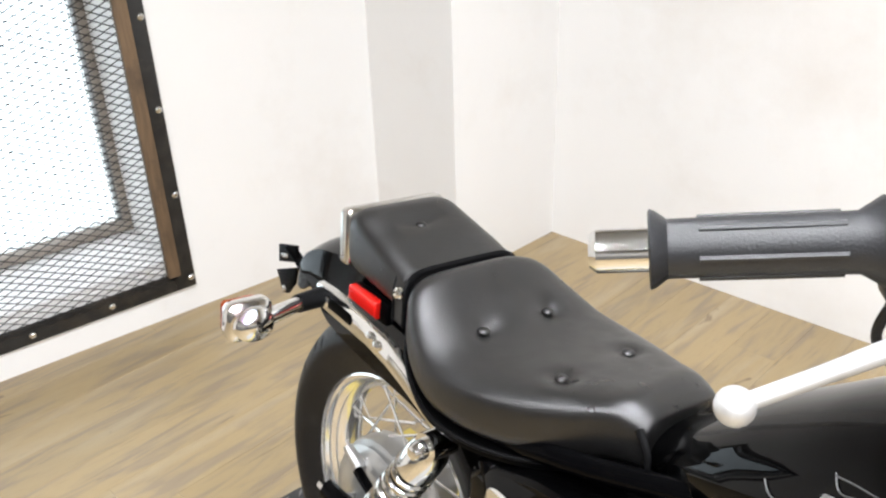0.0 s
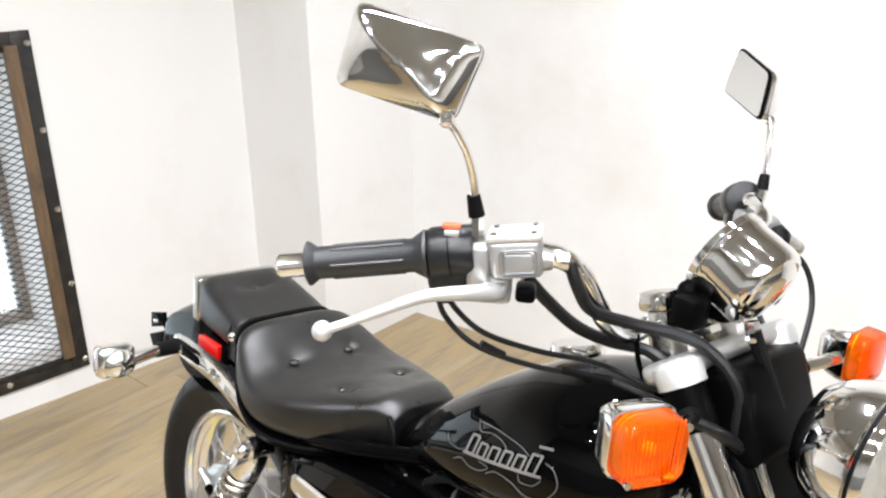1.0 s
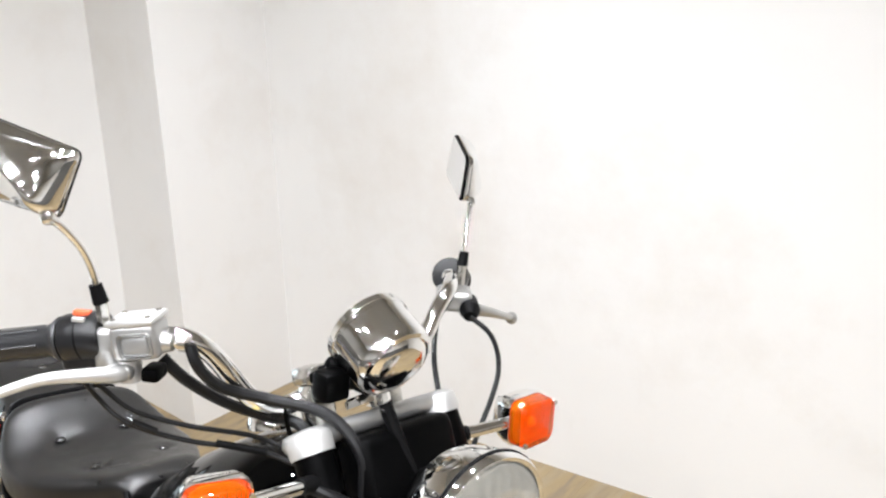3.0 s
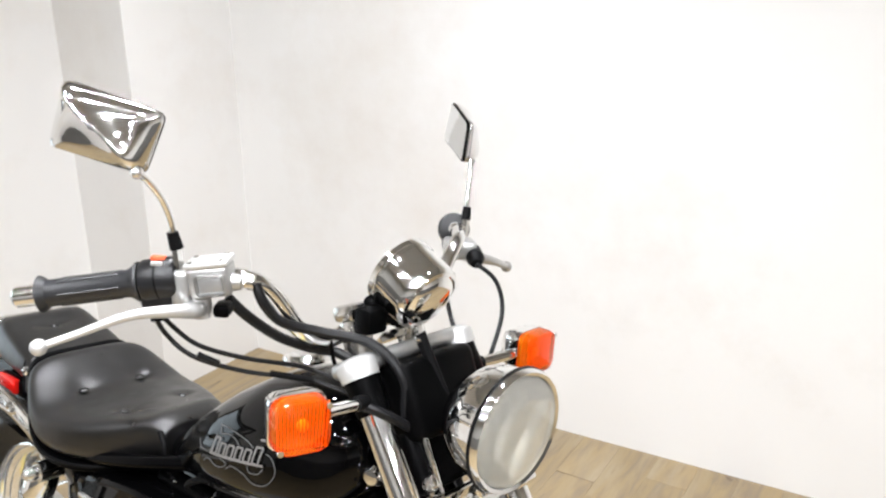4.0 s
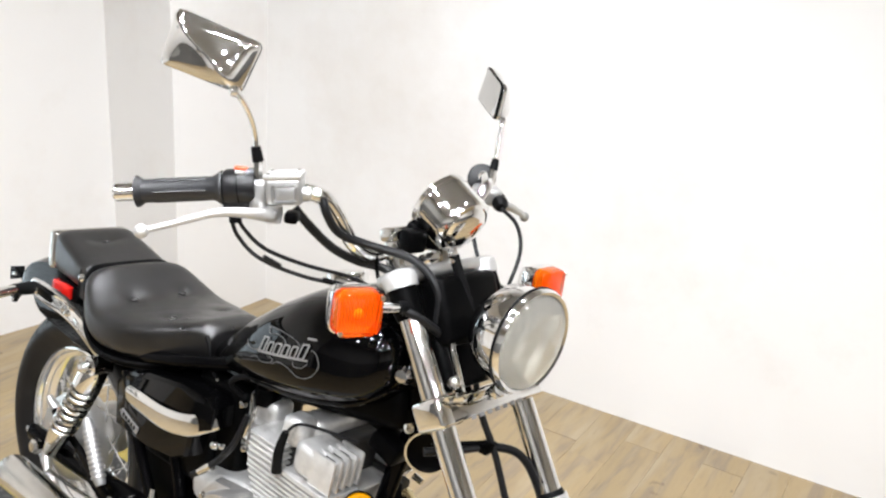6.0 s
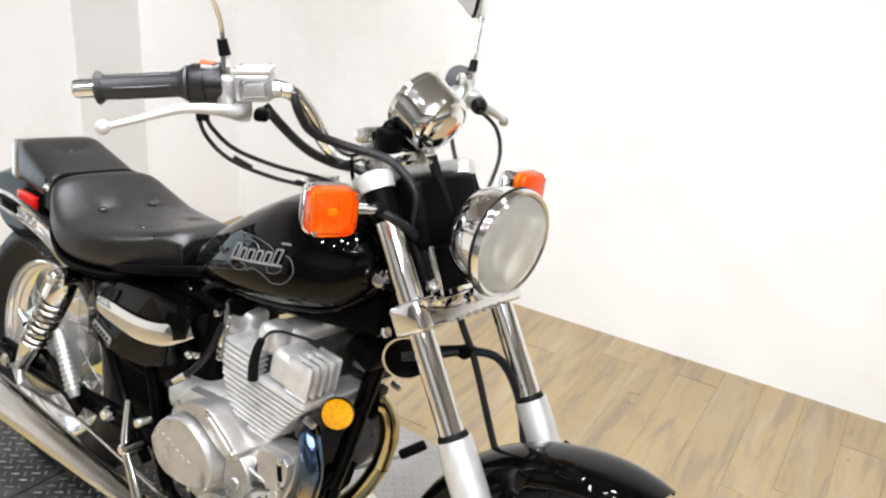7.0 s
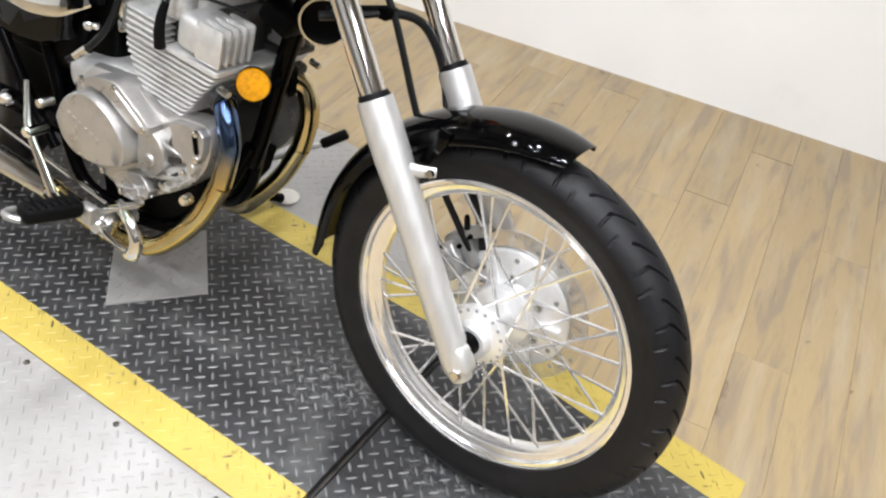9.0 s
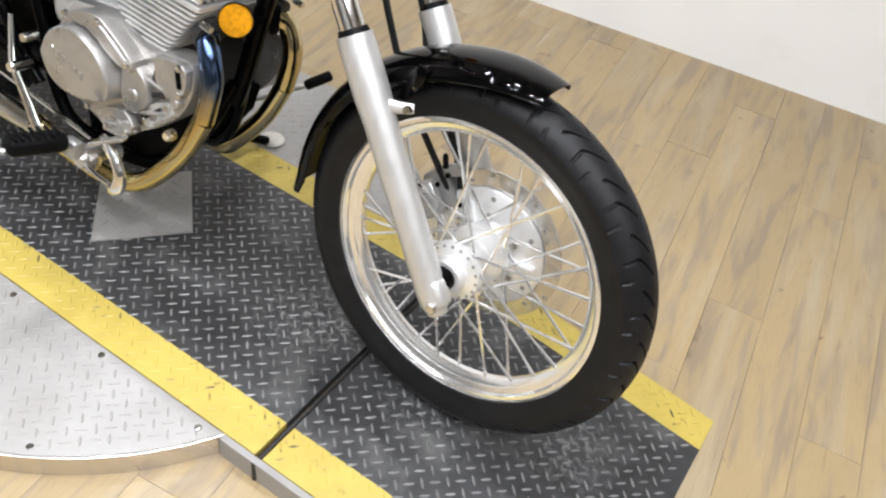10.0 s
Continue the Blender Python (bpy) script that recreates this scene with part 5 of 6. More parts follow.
# a flat strap laid over the cushion, with stitched rims
def strap_band(grow, x0, x1):
    rings = []
    for k in range(33):
        a = math.pi * k / 32
        c, q = math.cos(a), math.sin(a)
        y, z = -0.1 * math.copysign(abs(c) ** 0.32, c), 0.652 + 0.064 * q ** 0.42
        g = 1 + grow / 0.1
        lean = 0.012 * (1 - q)
        rings.append([(x0 + lean, y, z), (x1 + lean, y, z - 0.004), (x1 + lean, y * g, z - 0.004 + grow * q), (x0 + lean, y * g, z + grow * q)])
    return loft(rings)


strap = part("strap", strap_band(0.004, 0.188, 0.21), VINYL, pill, "black vinyl passenger strap")
for x0 in (0.1865, 0.2085):
    part("strap_rim", strap_band(0.0062, x0, x0 + 0.003), SOFT, strap)
part("strap_bolt", lathe([(0.0085, 0), (0.0085, 0.004), (0.006, 0.007), (0, 0.008)], 16, axis((0.21, -0.104, 0.694), (0, -1, 0))), CHROME, pill, "chrome strap bolt")
part("trim", rbox(0.026, 0.176, 0.085, 0.009, pose(0.05, 0, 0.71, 0, -2, 0), 4), DULLCHROME, pill, "chrome plate behind the pillion seat")

# ---- rear fender ----
RF = [(0.34, 0.665), (0.26, 0.682), (0.16, 0.688), (0.08, 0.688), (0.02, 0.684), (-0.035, 0.672), (-0.077, 0.65), (-0.103, 0.618), (-0.112, 0.58)]
rings = []
P, _ = spline([(x, 0, z) for x, z in RF], 0.0, 5)
for i, p in enumerate(P):
    d = (P[min(i + 1, len(P) - 1)] - P[max(i - 1, 0)]).normalized()
    up = Vector((-d.z, 0, d.x))
    up = up if up.z > 0 or abs(d.z) > 0.9 else -up
    if up.dot(p - Vector((RA.x, 0, RA.z))) < 0:
        up = -up
    f = i / (len(P) - 1)
    w, drop = 0.088 - 0.01 * f, 0.118 * (1 - f ** 2.6) + 0.02
    ring = []
    for j in range(15):
        u = -1 + 2 * j / 14
        if abs(u) < 0.6:
            ring.append(p + Vector((0, w * u / 0.6 * 0.95, 0)) - up * 0.016 * (u / 0.6) ** 2)
        else:
            e = (abs(u) - 0.6) / 0.4
            ring.append(p + Vector((0, math.copysign(w * (0.95 + 0.05 * math.sin(e * 1.57)), u), 0)) - up * (0.016 + drop * e))
    ring += [q * 1.0 - up * 0.003 - Vector((0, q.y * 0.03, 0)) for q in ring[::-1]]
    rings.append(ring)
rb = loft(rings)
bmesh.ops.recalc_face_normals(rb, faces=rb.faces)
rf = part("rear_fender", rb, BLACK, bike, "glossy black rear fender")
part("side_reflector", rbox(0.066, 0.016, 0.028, 0.003, pose(0.124, -0.095, 0.643, 0, 1, 0), 3), RED, rf, "red side reflector")
part("reflector_base", rbox(0.085, 0.014, 0.033, 0.004, pose(0.132, -0.087, 0.641, 0, 1, 0)), PLASTIC, rf)
bracket = part("plate_bracket", rbox(0.1, 0.02, 0.006, 0.002, pose(-0.15, -0.03, 0.575, 0, 20, 0)), PLASTIC, rf, "black number plate bracket")
for o in ([(-0.224, 0.588), (-0.165, 0.606), (-0.163, 0.576), (-0.222, 0.556)], [(-0.23, 0.537), (-0.163, 0.567), (-0.168, 0.535), (-0.19, 0.507), (-0.206, 0.503)]):
    part("bracket_plate", slab([(x, z) for x, z in o], 0.0, 0.005, Matrix.Translation((0, -0.03, 0)) @ Matrix.Rotation(radians(90), 4, "X"), 0.001), PLASTIC, bracket)
part("bracket_bolt", lathe([(0.006, 0), (0.006, 0.003), (0, 0.005)], 12, axis((-0.198, -0.035, 0.514), (0, -1, 0))), DULLCHROME, bracket)
part("bracket_slot", rbox(0.022, 0.003, 0.008, 0.001, pose(-0.2, -0.036, 0.576, 0, -17, 0)), DULLCHROME, bracket)
# rail along the fender's side
RAILC = [(0.045, 0.63, 0.016), (0.075, 0.629, 0.0185), (0.12, 0.627, 0.0195), (0.17, 0.624, 0.0195), (0.215, 0.615, 0.019), (0.25, 0.603, 0.0175), (0.29, 0.586, 0.016), (0.33, 0.57, 0.015), (0.362, 0.561, 0.014)]
top_edge = [(x, z + h) for x, z, h in RAILC]
low_edge = [(x, z - h) for x, z, h in RAILC][::-1]
rail = part("fender_rail", slab(top_edge + low_edge, 0.0, 0.012, Matrix.Translation((0, -0.114, 0)) @ Matrix.Rotation(radians(90), 4, "X"), 0.0035), CHROME, bike, "flat chrome fender rail")
part("rail_groove", slab([(0.062, 0.638), (0.095, 0.637), (0.135, 0.634), (0.139, 0.626), (0.135, 0.618), (0.095, 0.62), (0.062, 0.621), (0.056, 0.629)], 0.0, 0.0016, Matrix.Translation((0, -0.1256, 0)) @ Matrix.Rotation(radians(90), 4, "X"), 0.0005), PLASTIC, rail, "dark recessed slot")
part("rail_groove", slab([(0.225, 0.617), (0.255, 0.607), (0.29, 0.591), (0.32, 0.578), (0.322, 0.572), (0.315, 0.569), (0.285, 0.579), (0.25, 0.594), (0.222, 0.605)], 0.0, 0.0016, Matrix.Translation((0, -0.1256, 0)) @ Matrix.Rotation(radians(90), 4, "X"), 0.0005), DULLCHROME, rail, "dull recessed panel")
for x, z in ((0.076, 0.629), (0.185, 0.624), (0.2, 0.618)):
    part("rail_bolt", lathe([(0.0075, 0), (0.0075, 0.004), (0.004, 0.0065), (0, 0.007)], 12, axis((x, -0.126, z), (0, -1, 0))), CHROME, rail, "chrome rail bolt")
ri = part("rear_indicator", rbox(0.034, 0.066, 0.056, 0.014, pose(0.085, -0.255, 0.638, 0, 0, 0), 4), CHROME, bike, "chrome rear turn signal")
part("backshell", ball((0.102, -0.255, 0.638), 0.026, None, 20, (0.8, 1.1, 0.95)), CHROME, ri)
part("stalk", tube([(0.092, -0.23, 0.636), (0.07, -0.165, 0.634)], [0.012, 0.01], 14), CHROME, ri)
part("boot", tube([(0.072, -0.172, 0.634), (0.06, -0.118, 0.63)], [0.013, 0.015], 14), SOFT, ri, "black rubber mount")
part("lens", rbox(0.018, 0.05, 0.042, 0.006, pose(0.062, -0.255, 0.636), 3), ORANGE, ri, "orange lens")

# ---- rear shocks and swingarm ----
def shock(s):
    a, b = Vector((0.352, 0.142 * s, 0.562)), Vector((0.212, 0.142 * s, 0.322))
    d = (b - a).normalized()
    body = part("shock_absorber", tube([a + d * 0.0, a + d * 0.02, a + d * 0.06, a + d * 0.062], [0.012, 0.026, 0.0285, 0.024], 20), CHROME, bike, "chrome shock absorber")
    part("rod", tube([a, b], 0.009, 12), DULLCHROME, body)
    part("eye", lathe_y([(0.009, -0.018), (0.019, -0.018), (0.019, 0.018), (0.009, 0.018)], 20, a), CHROME, body, "chrome top eye")
    part("acorn_nut", lathe([(0.013, 0), (0.013, 0.012), (0.009, 0.02), (0, 0.023)], 12, axis(a + Vector((0, 0.018 * s, 0)), (0, s, 0))), CHROME, body)
    part("lower_body", tube([a + d * 0.2, a + d * 0.215, a + d * 0.285], [0.027, 0.026, 0.016], 20), CHROME, body)
    sp = []
    o = d.orthogonal().normalized()
    u = d.cross(o)
    for k in range(8 * 18 + 1):
        t = k / (8 * 18)
        ang = 2 * math.pi * 8 * t
        sp.append(a + d * (0.062 + 0.14 * t) + (o * math.cos(ang) + u * math.sin(ang)) * 0.0235)
    part("spring", tube(sp, 0.0056, 8), DULLCHROME, body, "chrome coil spring")
    part("inner_tube", tube([a + d * 0.05, a + d * 0.21], 0.016, 16), PLASTIC, body)


shock(-1)
shock(1)
for s in (-1, 1):
    sw = part("swingarm", tube([(0.085, 0.115 * s, 0.302), (0.14, 0.115 * s, 0.302), (0.3, 0.112 * s, 0.303), (0.61, 0.1 * s, 0.315)], [0.02, 0.023, 0.022, 0.022], 12, 3, None, 0.7), FRAME_BLACK, bike, "black swingarm")
    part("axle_nut", lathe([(0.0, 0), (0.017, 0), (0.017, 0.012), (0.012, 0.018), (0, 0.02)], 6, axis((RA.x, 0.132 * s, RA.z), (0, s, 0))), DULLCHROME, sw, "steel axle nut")
    part("chain_adjuster", lathe([(0.008, 0), (0.008, 0.02), (0, 0.02)], 6, axis((0.085, 0.115 * s, 0.302), (-1, 0, 0))), DULLCHROME, sw)

# ---- frame ----
frm = part("frame", tube([(1.05, 0, 0.78), (0.98, 0, 0.79), (0.8, 0, 0.73), (0.55, 0, 0.64), (0.4, 0, 0.61)], 0.022, 14, 4), FRAME_BLACK, bike, "black painted tubular frame")
part("steering_head", tube([(fx(0.92) - 0.055, 0, 0.9), (fx(0.77) - 0.045, 0, 0.75)], 0.032, 20), FRAME_BLACK, frm, "black steering head")
part("down_tube", tube([(1.055, 0, 0.77), (1.008, 0, 0.62), (0.968, 0, 0.42), (0.952, 0, 0.36)], 0.0155, 14, 4), FRAME_BLACK, frm)
for s in (-1, 1):
    part("cradle_tube", tube([(0.958, 0.012 * s, 0.4), (0.92, 0.04 * s, 0.29), (0.87, 0.06 * s, 0.225), (0.81, 0.08 * s, 0.2), (0.68, 0.1 * s, 0.215), (0.62, 0.1 * s, 0.28), (0.58, 0.1 * s, 0.42), (0.5, 0.1 * s, 0.58)], 0.0125, 12, 4), FRAME_BLACK, frm)
    part("seat_tube", tube([(0.72, 0.06 * s, 0.68), (0.55, 0.1 * s, 0.635), (0.4, 0.112 * s, 0.6), (0.3, 0.11 * s, 0.58)], 0.013, 12, 4), FRAME_BLACK, frm)
    part("brace_tube", tube([(0.42, 0.122 * s, 0.575), (0.47, 0.122 * s, 0.46), (0.545, 0.12 * s, 0.34), (0.6, 0.115 * s, 0.27)], 0.0105, 12, 4), FRAME_BLACK, frm)
part("head_gusset", slab([(0.92, 0.76), (1.05, 0.83), (1.06, 0.73), (0.99, 0.7)], -0.03, 0.03, Matrix.Rotation(radians(90), 4, "X")), FRAME_BLACK, frm)
part("head_bolt", lathe([(0.015, 0), (0.015, 0.012), (0.01, 0.019), (0, 0.02)], 16, axis((1.032, -0.055, 0.782), (0.2, -1, 0))), CHROME, frm, "chrome acorn bolt")
part("head_bracket", rbox(0.05, 0.1, 0.06, 0.01, pose(1.025, 0, 0.79)), FRAME_BLACK, frm)

# side cover and rear inner fender
SC = [(0.395, 0.545), (0.43, 0.578), (0.5, 0.6), (0.6, 0.615), (0.672, 0.615), (0.69, 0.6), (0.69, 0.56), (0.645, 0.535), (0.638, 0.487), (0.6, 0.464), (0.5125, 0.452), (0.402, 0.457)]
mxz = Matrix(((1, 0, 0, 0), (0, 0, -1, 0), (0, 1, 0, 0), (0, 0, 0, 1)))
for s in (-1, 1):
    rr = []
    for k, (gx, dy) in enumerate(((1.0, 0.06), (1.0, 0.115), (0.97, 0.127), (0.9, 0.132))):
        rr.append([(0.545 + (x - 0.545) * gx, s * dy, 0.525 + (z - 0.525) * gx) for x, z in SC])
    out = loft(rr if s > 0 else [r[::-1] for r in rr])
    bmesh.ops.recalc_face_normals(out, faces=out.faces)
    sc = part("side_cover", out, BLACK, bike, "glossy black side cover")
    if s < 0:
        band = [(0.398, -0.119, 0.536), (0.42, -0.1275, 0.536), (0.478, -0.1345, 0.5365), (0.563, -0.1375, 0.536), (0.63, -0.1345, 0.548), (0.672, -0.126, 0.568), (0.69, -0.118, 0.578)]
        part("trim_band", tube(band, [0.0145, 0.0165, 0.02, 0.0215, 0.02, 0.017, 0.0155], 16, 5, None, 0.13), CHROME, sc, "chrome trim band")
        part("badge", rbox(0.06, 0.003, 0.016, 0.002, pose(0.46, -0.1335, 0.486, 0, 19, 0)), WHITEPRINT, sc, "small silver badge")
        for k in range(5):
            part("badge_bar", rbox(0.006, 0.003, 0.008, 0.0005, pose(0.441 + 0.0092 * k, -0.1345, 0.4925 - 0.0032 * k, 0, 19, 0)), PLASTIC, sc)
        for x, r in ((0.692, 0.0085), (0.71, 0.0065)):
            part("cover_bolt", ball((x, -0.118, 0.532 + (x - 0.692) * 0.3), r), CHROME, sc)
part("battery_box", rbox(0.26, 0.2, 0.19, 0.02, pose(0.52, 0, 0.51), 3), PLASTIC, bike, "black battery and air filter box")
# added black filler, so the space ahead of the rear wheel stays dark
part("battery_box", rbox(0.19, 0.15, 0.27, 0.012, pose(0.515, 0, 0.44, 0, -6, 0), 3), PLASTIC, bike, "added black filler block behind the side covers")
part("inner_fender", fender(RA, 25, 95, 0.325, 0.075, 0.03), PLASTIC, bike, "black inner mudguard")

# ---- engine ----
EM = Matrix.Translation((0.85, 0, 0.446)) @ Matrix.Rotation(radians(4), 4, "Y")


def finplate(z, x0, x1, y0, y1, h=0.0034, bev=0.008, bm=None):
    r = bev
    o = []
    for cx, cy, a in ((x1 - r, y1 - r, 0), (x0 + r, y1 - r, 90), (x0 + r, y0 + r, 180), (x1 - r, y0 + r, 270)):
        for k in range(4):
            t = radians(a + 30 * k)
            o.append((cx + r * math.cos(t), cy + r * math.sin(t)))
    return slab(o, z, z + h, EM, 0.0008, bm)


# core and head get a shade-dark colour, so the gaps between fins read dark
cyl = part("cylinder_block", rbox(0.075, 0.18, 0.11, 0.01, EM @ pose(0, 0, 0.05)), SHADEGRIME, bike, "cast aluminium finned twin cylinder block")
for k in range(11):
    f = k / 10
    part("fin", finplate(0.0 + 0.0098 * k, -0.045 - 0.042 * min(1, f * 1.3), 0.035 + 0.066 * f, -0.108 - 0.008 * f, 0.108 + 0.008 * f), CAST, cyl)
headp = part("cylinder_head", rbox(0.11, 0.17, 0.075, 0.012, EM @ pose(0.005, 0, 0.135), 3), SHADEGRIME, bike, "cast aluminium cylinder head")
for k in range(5):
    part("fin", finplate(0.099 + 0.0105 * k, -0.09, -0.012, -0.116, 0.116), CAST, headp)
# the far side (s > 0) has its shade in darker materials
for s in (-1, 1):
    part("head_flange", finplate(0.108, 0.0, 0.108, min(s * 0.118, s * 0.04), max(s * 0.118, s * 0.04), 0.008), CAST if s < 0 else SHADEGRIME, headp)
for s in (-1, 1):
    part("rocker_cover", rbox(0.06, 0.072, 0.058, 0.014, EM @ pose(0.046, 0.08 * s, 0.15), 4), CAST if s < 0 else SHADEGRIME, headp, "silver rocker cover")
    # dark core paints the shade between the cover fins
    part("rocker_core", rbox(0.03, 0.066, 0.05, 0.006, EM @ pose(0.082, 0.08 * s, 0.149), 2), SHADEGRIME, headp)
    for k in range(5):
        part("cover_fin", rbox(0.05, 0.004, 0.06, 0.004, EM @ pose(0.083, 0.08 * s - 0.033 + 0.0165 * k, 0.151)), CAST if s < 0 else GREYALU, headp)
part("cam_cover", rbox(0.055, 0.15, 0.055, 0.016, EM @ pose(0.0, 0, 0.172), 4), CAST, headp, "silver cam cover")
part("cam_cover_end", rbox(0.046, 0.05, 0.05, 0.014, EM @ pose(-0.006, -0.085, 0.178), 4), CAST, headp)
part("spark_plug_cap", tube([EM @ Vector((-0.002, -0.124, 0.112)), EM @ Vector((-0.002, -0.128, 0.14)), EM @ Vector((-0.002, -0.126, 0.165)), EM @ Vector((0.0, -0.122, 0.185))], [0.009, 0.0085, 0.0075, 0.006], 12, 4), SOFT, headp, "dark rubber spark plug cap")
part("plug_lead", tube([EM @ Vector((0.0, -0.122, 0.183)), EM @ Vector((0.012, -0.11, 0.202)), EM @ Vector((0.05, -0.09, 0.205)), EM @ Vector((0.1, -0.06, 0.2))], 0.0027, 8, 5), WIRE, headp, "black spark plug lead")
part("coil_cover", rbox(0.38, 0.1, 0.08, 0.02, pose(0.84, 0, 0.685, 0, -10, 0), 3), PLASTIC, bike, "black plastic cover under the tank")
part("coil_cover", rbox(0.14, 0.16, 0.2, 0.02, pose(0.64, 0, 0.53), 3), PLASTIC, bike, "black plastic cover behind the engine")
# one more added block, closes a pale gap behind the engine
part("coil_cover", rbox(0.12, 0.15, 0.2, 0.02, pose(0.6, 0, 0.39), 3), PLASTIC, bike, "added black filler block behind the gearbox")
part("ignition_coil", rbox(0.06, 0.05, 0.035, 0.008, pose(1.0, -0.02, 0.64, 0, 20, 0), 2), PLASTIC, bike, "black ignition coil")

# coloured near black for the shade behind the covers and pipes
case = part("crankcase", rbox(0.24, 0.2, 0.15, 0.03, pose(0.78, 0, 0.372, 0, -18, 0), 4), SHADEGRIME, bike, "cast aluminium crankcase with shade and grime in its colour")
part("case_top", rbox(0.2, 0.22, 0.07, 0.025, pose(0.72, 0, 0.44, 0, -8, 0), 3), CAST, case)
CO = [(0.664, 0.373), (0.679, 0.406), (0.7, 0.429), (0.728, 0.442), (0.76, 0.441), (0.793, 0.428), (0.818, 0.404), (0.829, 0.38), (0.826, 0.354), (0.806, 0.338), (0.76, 0.324), (0.712, 0.324), (0.68, 0.342)]
front = [(0.7, 0.468), (0.785, 0.475), (0.87, 0.452), (0.92, 0.462), (0.963, 0.462), (0.968, 0.415), (0.945, 0.365), (0.895, 0.318), (0.84, 0.285), (0.8, 0.268), (0.73, 0.275), (0.678, 0.31), (0.655, 0.36), (0.662, 0.42)]


def cover_loft(o, ys, c, s=-1):
    rr = [[(c[0] + (x - c[0]) * g, s * y, c[1] + (z - c[1]) * g) for x, z in o] for g, y in ys]
    b = loft(rr)
    bmesh.ops.recalc_face_normals(b, faces=b.faces)
    return b


PF, _ = spline([(x, 0, z) for x, z in front + front[:1]], 0, 4)
PF = [(p.x, p.z) for p in PF[:-1]]
PC, _ = spline([(x, 0, z) for x, z in CO + CO[:1]], 0, 4)
PC = [(p.x, p.z) for p in PC[:-1]]
side = part("side_case", cover_loft(PF, ((1.0, 0.08), (1.0, 0.11), (0.985, 0.118), (0.93, 0.12), (0.9, 0.12)), (0.81, 0.37)), ALU, case, "brushed aluminium engine side cover")
part("clutch_cover", cover_loft(PC, ((1.03, 0.1), (1.03, 0.13), (1.0, 0.134), (0.995, 0.156), (0.975, 0.163), (0.94, 0.165), (0.6, 0.1655)), (0.747, 0.385)), ALU, case, "round brushed aluminium clutch cover")
for k in range(6):
    part("letter_bar", rbox(0.008, 0.002, 0.011, 0.0006, pose(0.7 + 0.0135 * k, -0.1658, 0.392 - 0.0042 * k, 0, 12, 0)), ALU, case)
# the stepped casting in front of the clutch cover


def block(o, y0, y1, mt, label="", edge=0.965):
    cx, cz = sum(x for x, _ in o) / len(o), sum(z for _, z in o) / len(o)
    P, _ = spline([(x, 0, z) for x, z in o + o[:1]], 0, 2)
    P = [(p.x, p.z) for p in P[:-1]]
    return part("case_step", cover_loft(P, ((1.0, y0), (1.0, y1 - 0.005), (0.985, y1 - 0.0015), (edge, y1), (0.5, y1)), (cx, cz)), mt, case, label)


block([(0.705, 0.452), (0.74, 0.47), (0.785, 0.478), (0.82, 0.462), (0.866, 0.432), (0.858, 0.412), (0.82, 0.42), (0.785, 0.44), (0.75, 0.452)], 0.09, 0.15, ALU, "sloping upper casting")
block([(0.836, 0.43), (0.868, 0.422), (0.89, 0.4), (0.892, 0.37), (0.872, 0.345), (0.845, 0.34), (0.834, 0.37)], 0.09, 0.142, ALU)
block([(0.9, 0.455), (0.955, 0.462), (0.966, 0.44), (0.958, 0.405), (0.925, 0.395), (0.9, 0.415)], 0.09, 0.134, ALU)
block([(0.772, 0.3), (0.8, 0.274), (0.845, 0.284), (0.862, 0.31), (0.84, 0.332), (0.8, 0.322)], 0.09, 0.14, ALU)
block([(0.868, 0.318), (0.9, 0.325), (0.94, 0.366), (0.935, 0.385), (0.9, 0.372), (0.87, 0.345)], 0.09, 0.13, CAST)
for x, z, r, y in ((0.905, 0.438, 0.013, 0.132), (0.862, 0.372, 0.011, 0.146), (0.893, 0.346, 0.012, 0.132), (0.942, 0.39, 0.01, 0.134), (0.83, 0.298, 0.012, 0.142), (0.79, 0.456, 0.011, 0.152)):
    part("case_boss", lathe([(r * 1.15, -0.03), (r, -0.002), (r * 0.85, 0), (0, 0)], 20, axis((x, -y, z), (0, -1, 0))), ALU, case)
for a, b, w in (((0.868, 0.41), (0.935, 0.4), 0.0035), ((0.85, 0.335), (0.925, 0.362), 0.004), ((0.81, 0.318), (0.86, 0.296), 0.0035), ((0.9, 0.33), (0.945, 0.372), 0.003)):
    part("case_rib", tube([(a[0], -0.13, a[1]), ((a[0] + b[0]) / 2, -0.1335, (a[1] + b[1]) / 2), (b[0], -0.129, b[1])], w, 10, 4), ALU, case)
part("case_window", rbox(0.011, 0.006, 0.034, 0.004, pose(0.95, -0.1335, 0.436, 0, -14, 0)), PLASTIC, case, "dark inspection slot")
# thin dark bars stand for the shade in the casting's hollows
for x, z, sx, sz, a in ((0.895, 0.35, 0.05, 0.006, -42), (0.868, 0.333, 0.014, 0.03, -10), (0.9, 0.425, 0.008, 0.03, 15), (0.905, 0.388, 0.03, 0.01, -20)):
    part("case_shade", rbox(sx, 0.004, sz, 0.0015, pose(x, -0.131, z, 0, a, 0)), SHADEGRIME, case, "dark bar painted as shade in the casting")
for pts in ([(0.79, -0.149, 0.466), (0.825, -0.151, 0.446), (0.858, -0.15, 0.424)], [(0.79, -0.139, 0.29), (0.825, -0.141, 0.3), (0.85, -0.139, 0.315)]):
    part("case_rib", tube(pts, 0.0035, 8, 4), ALU, case)
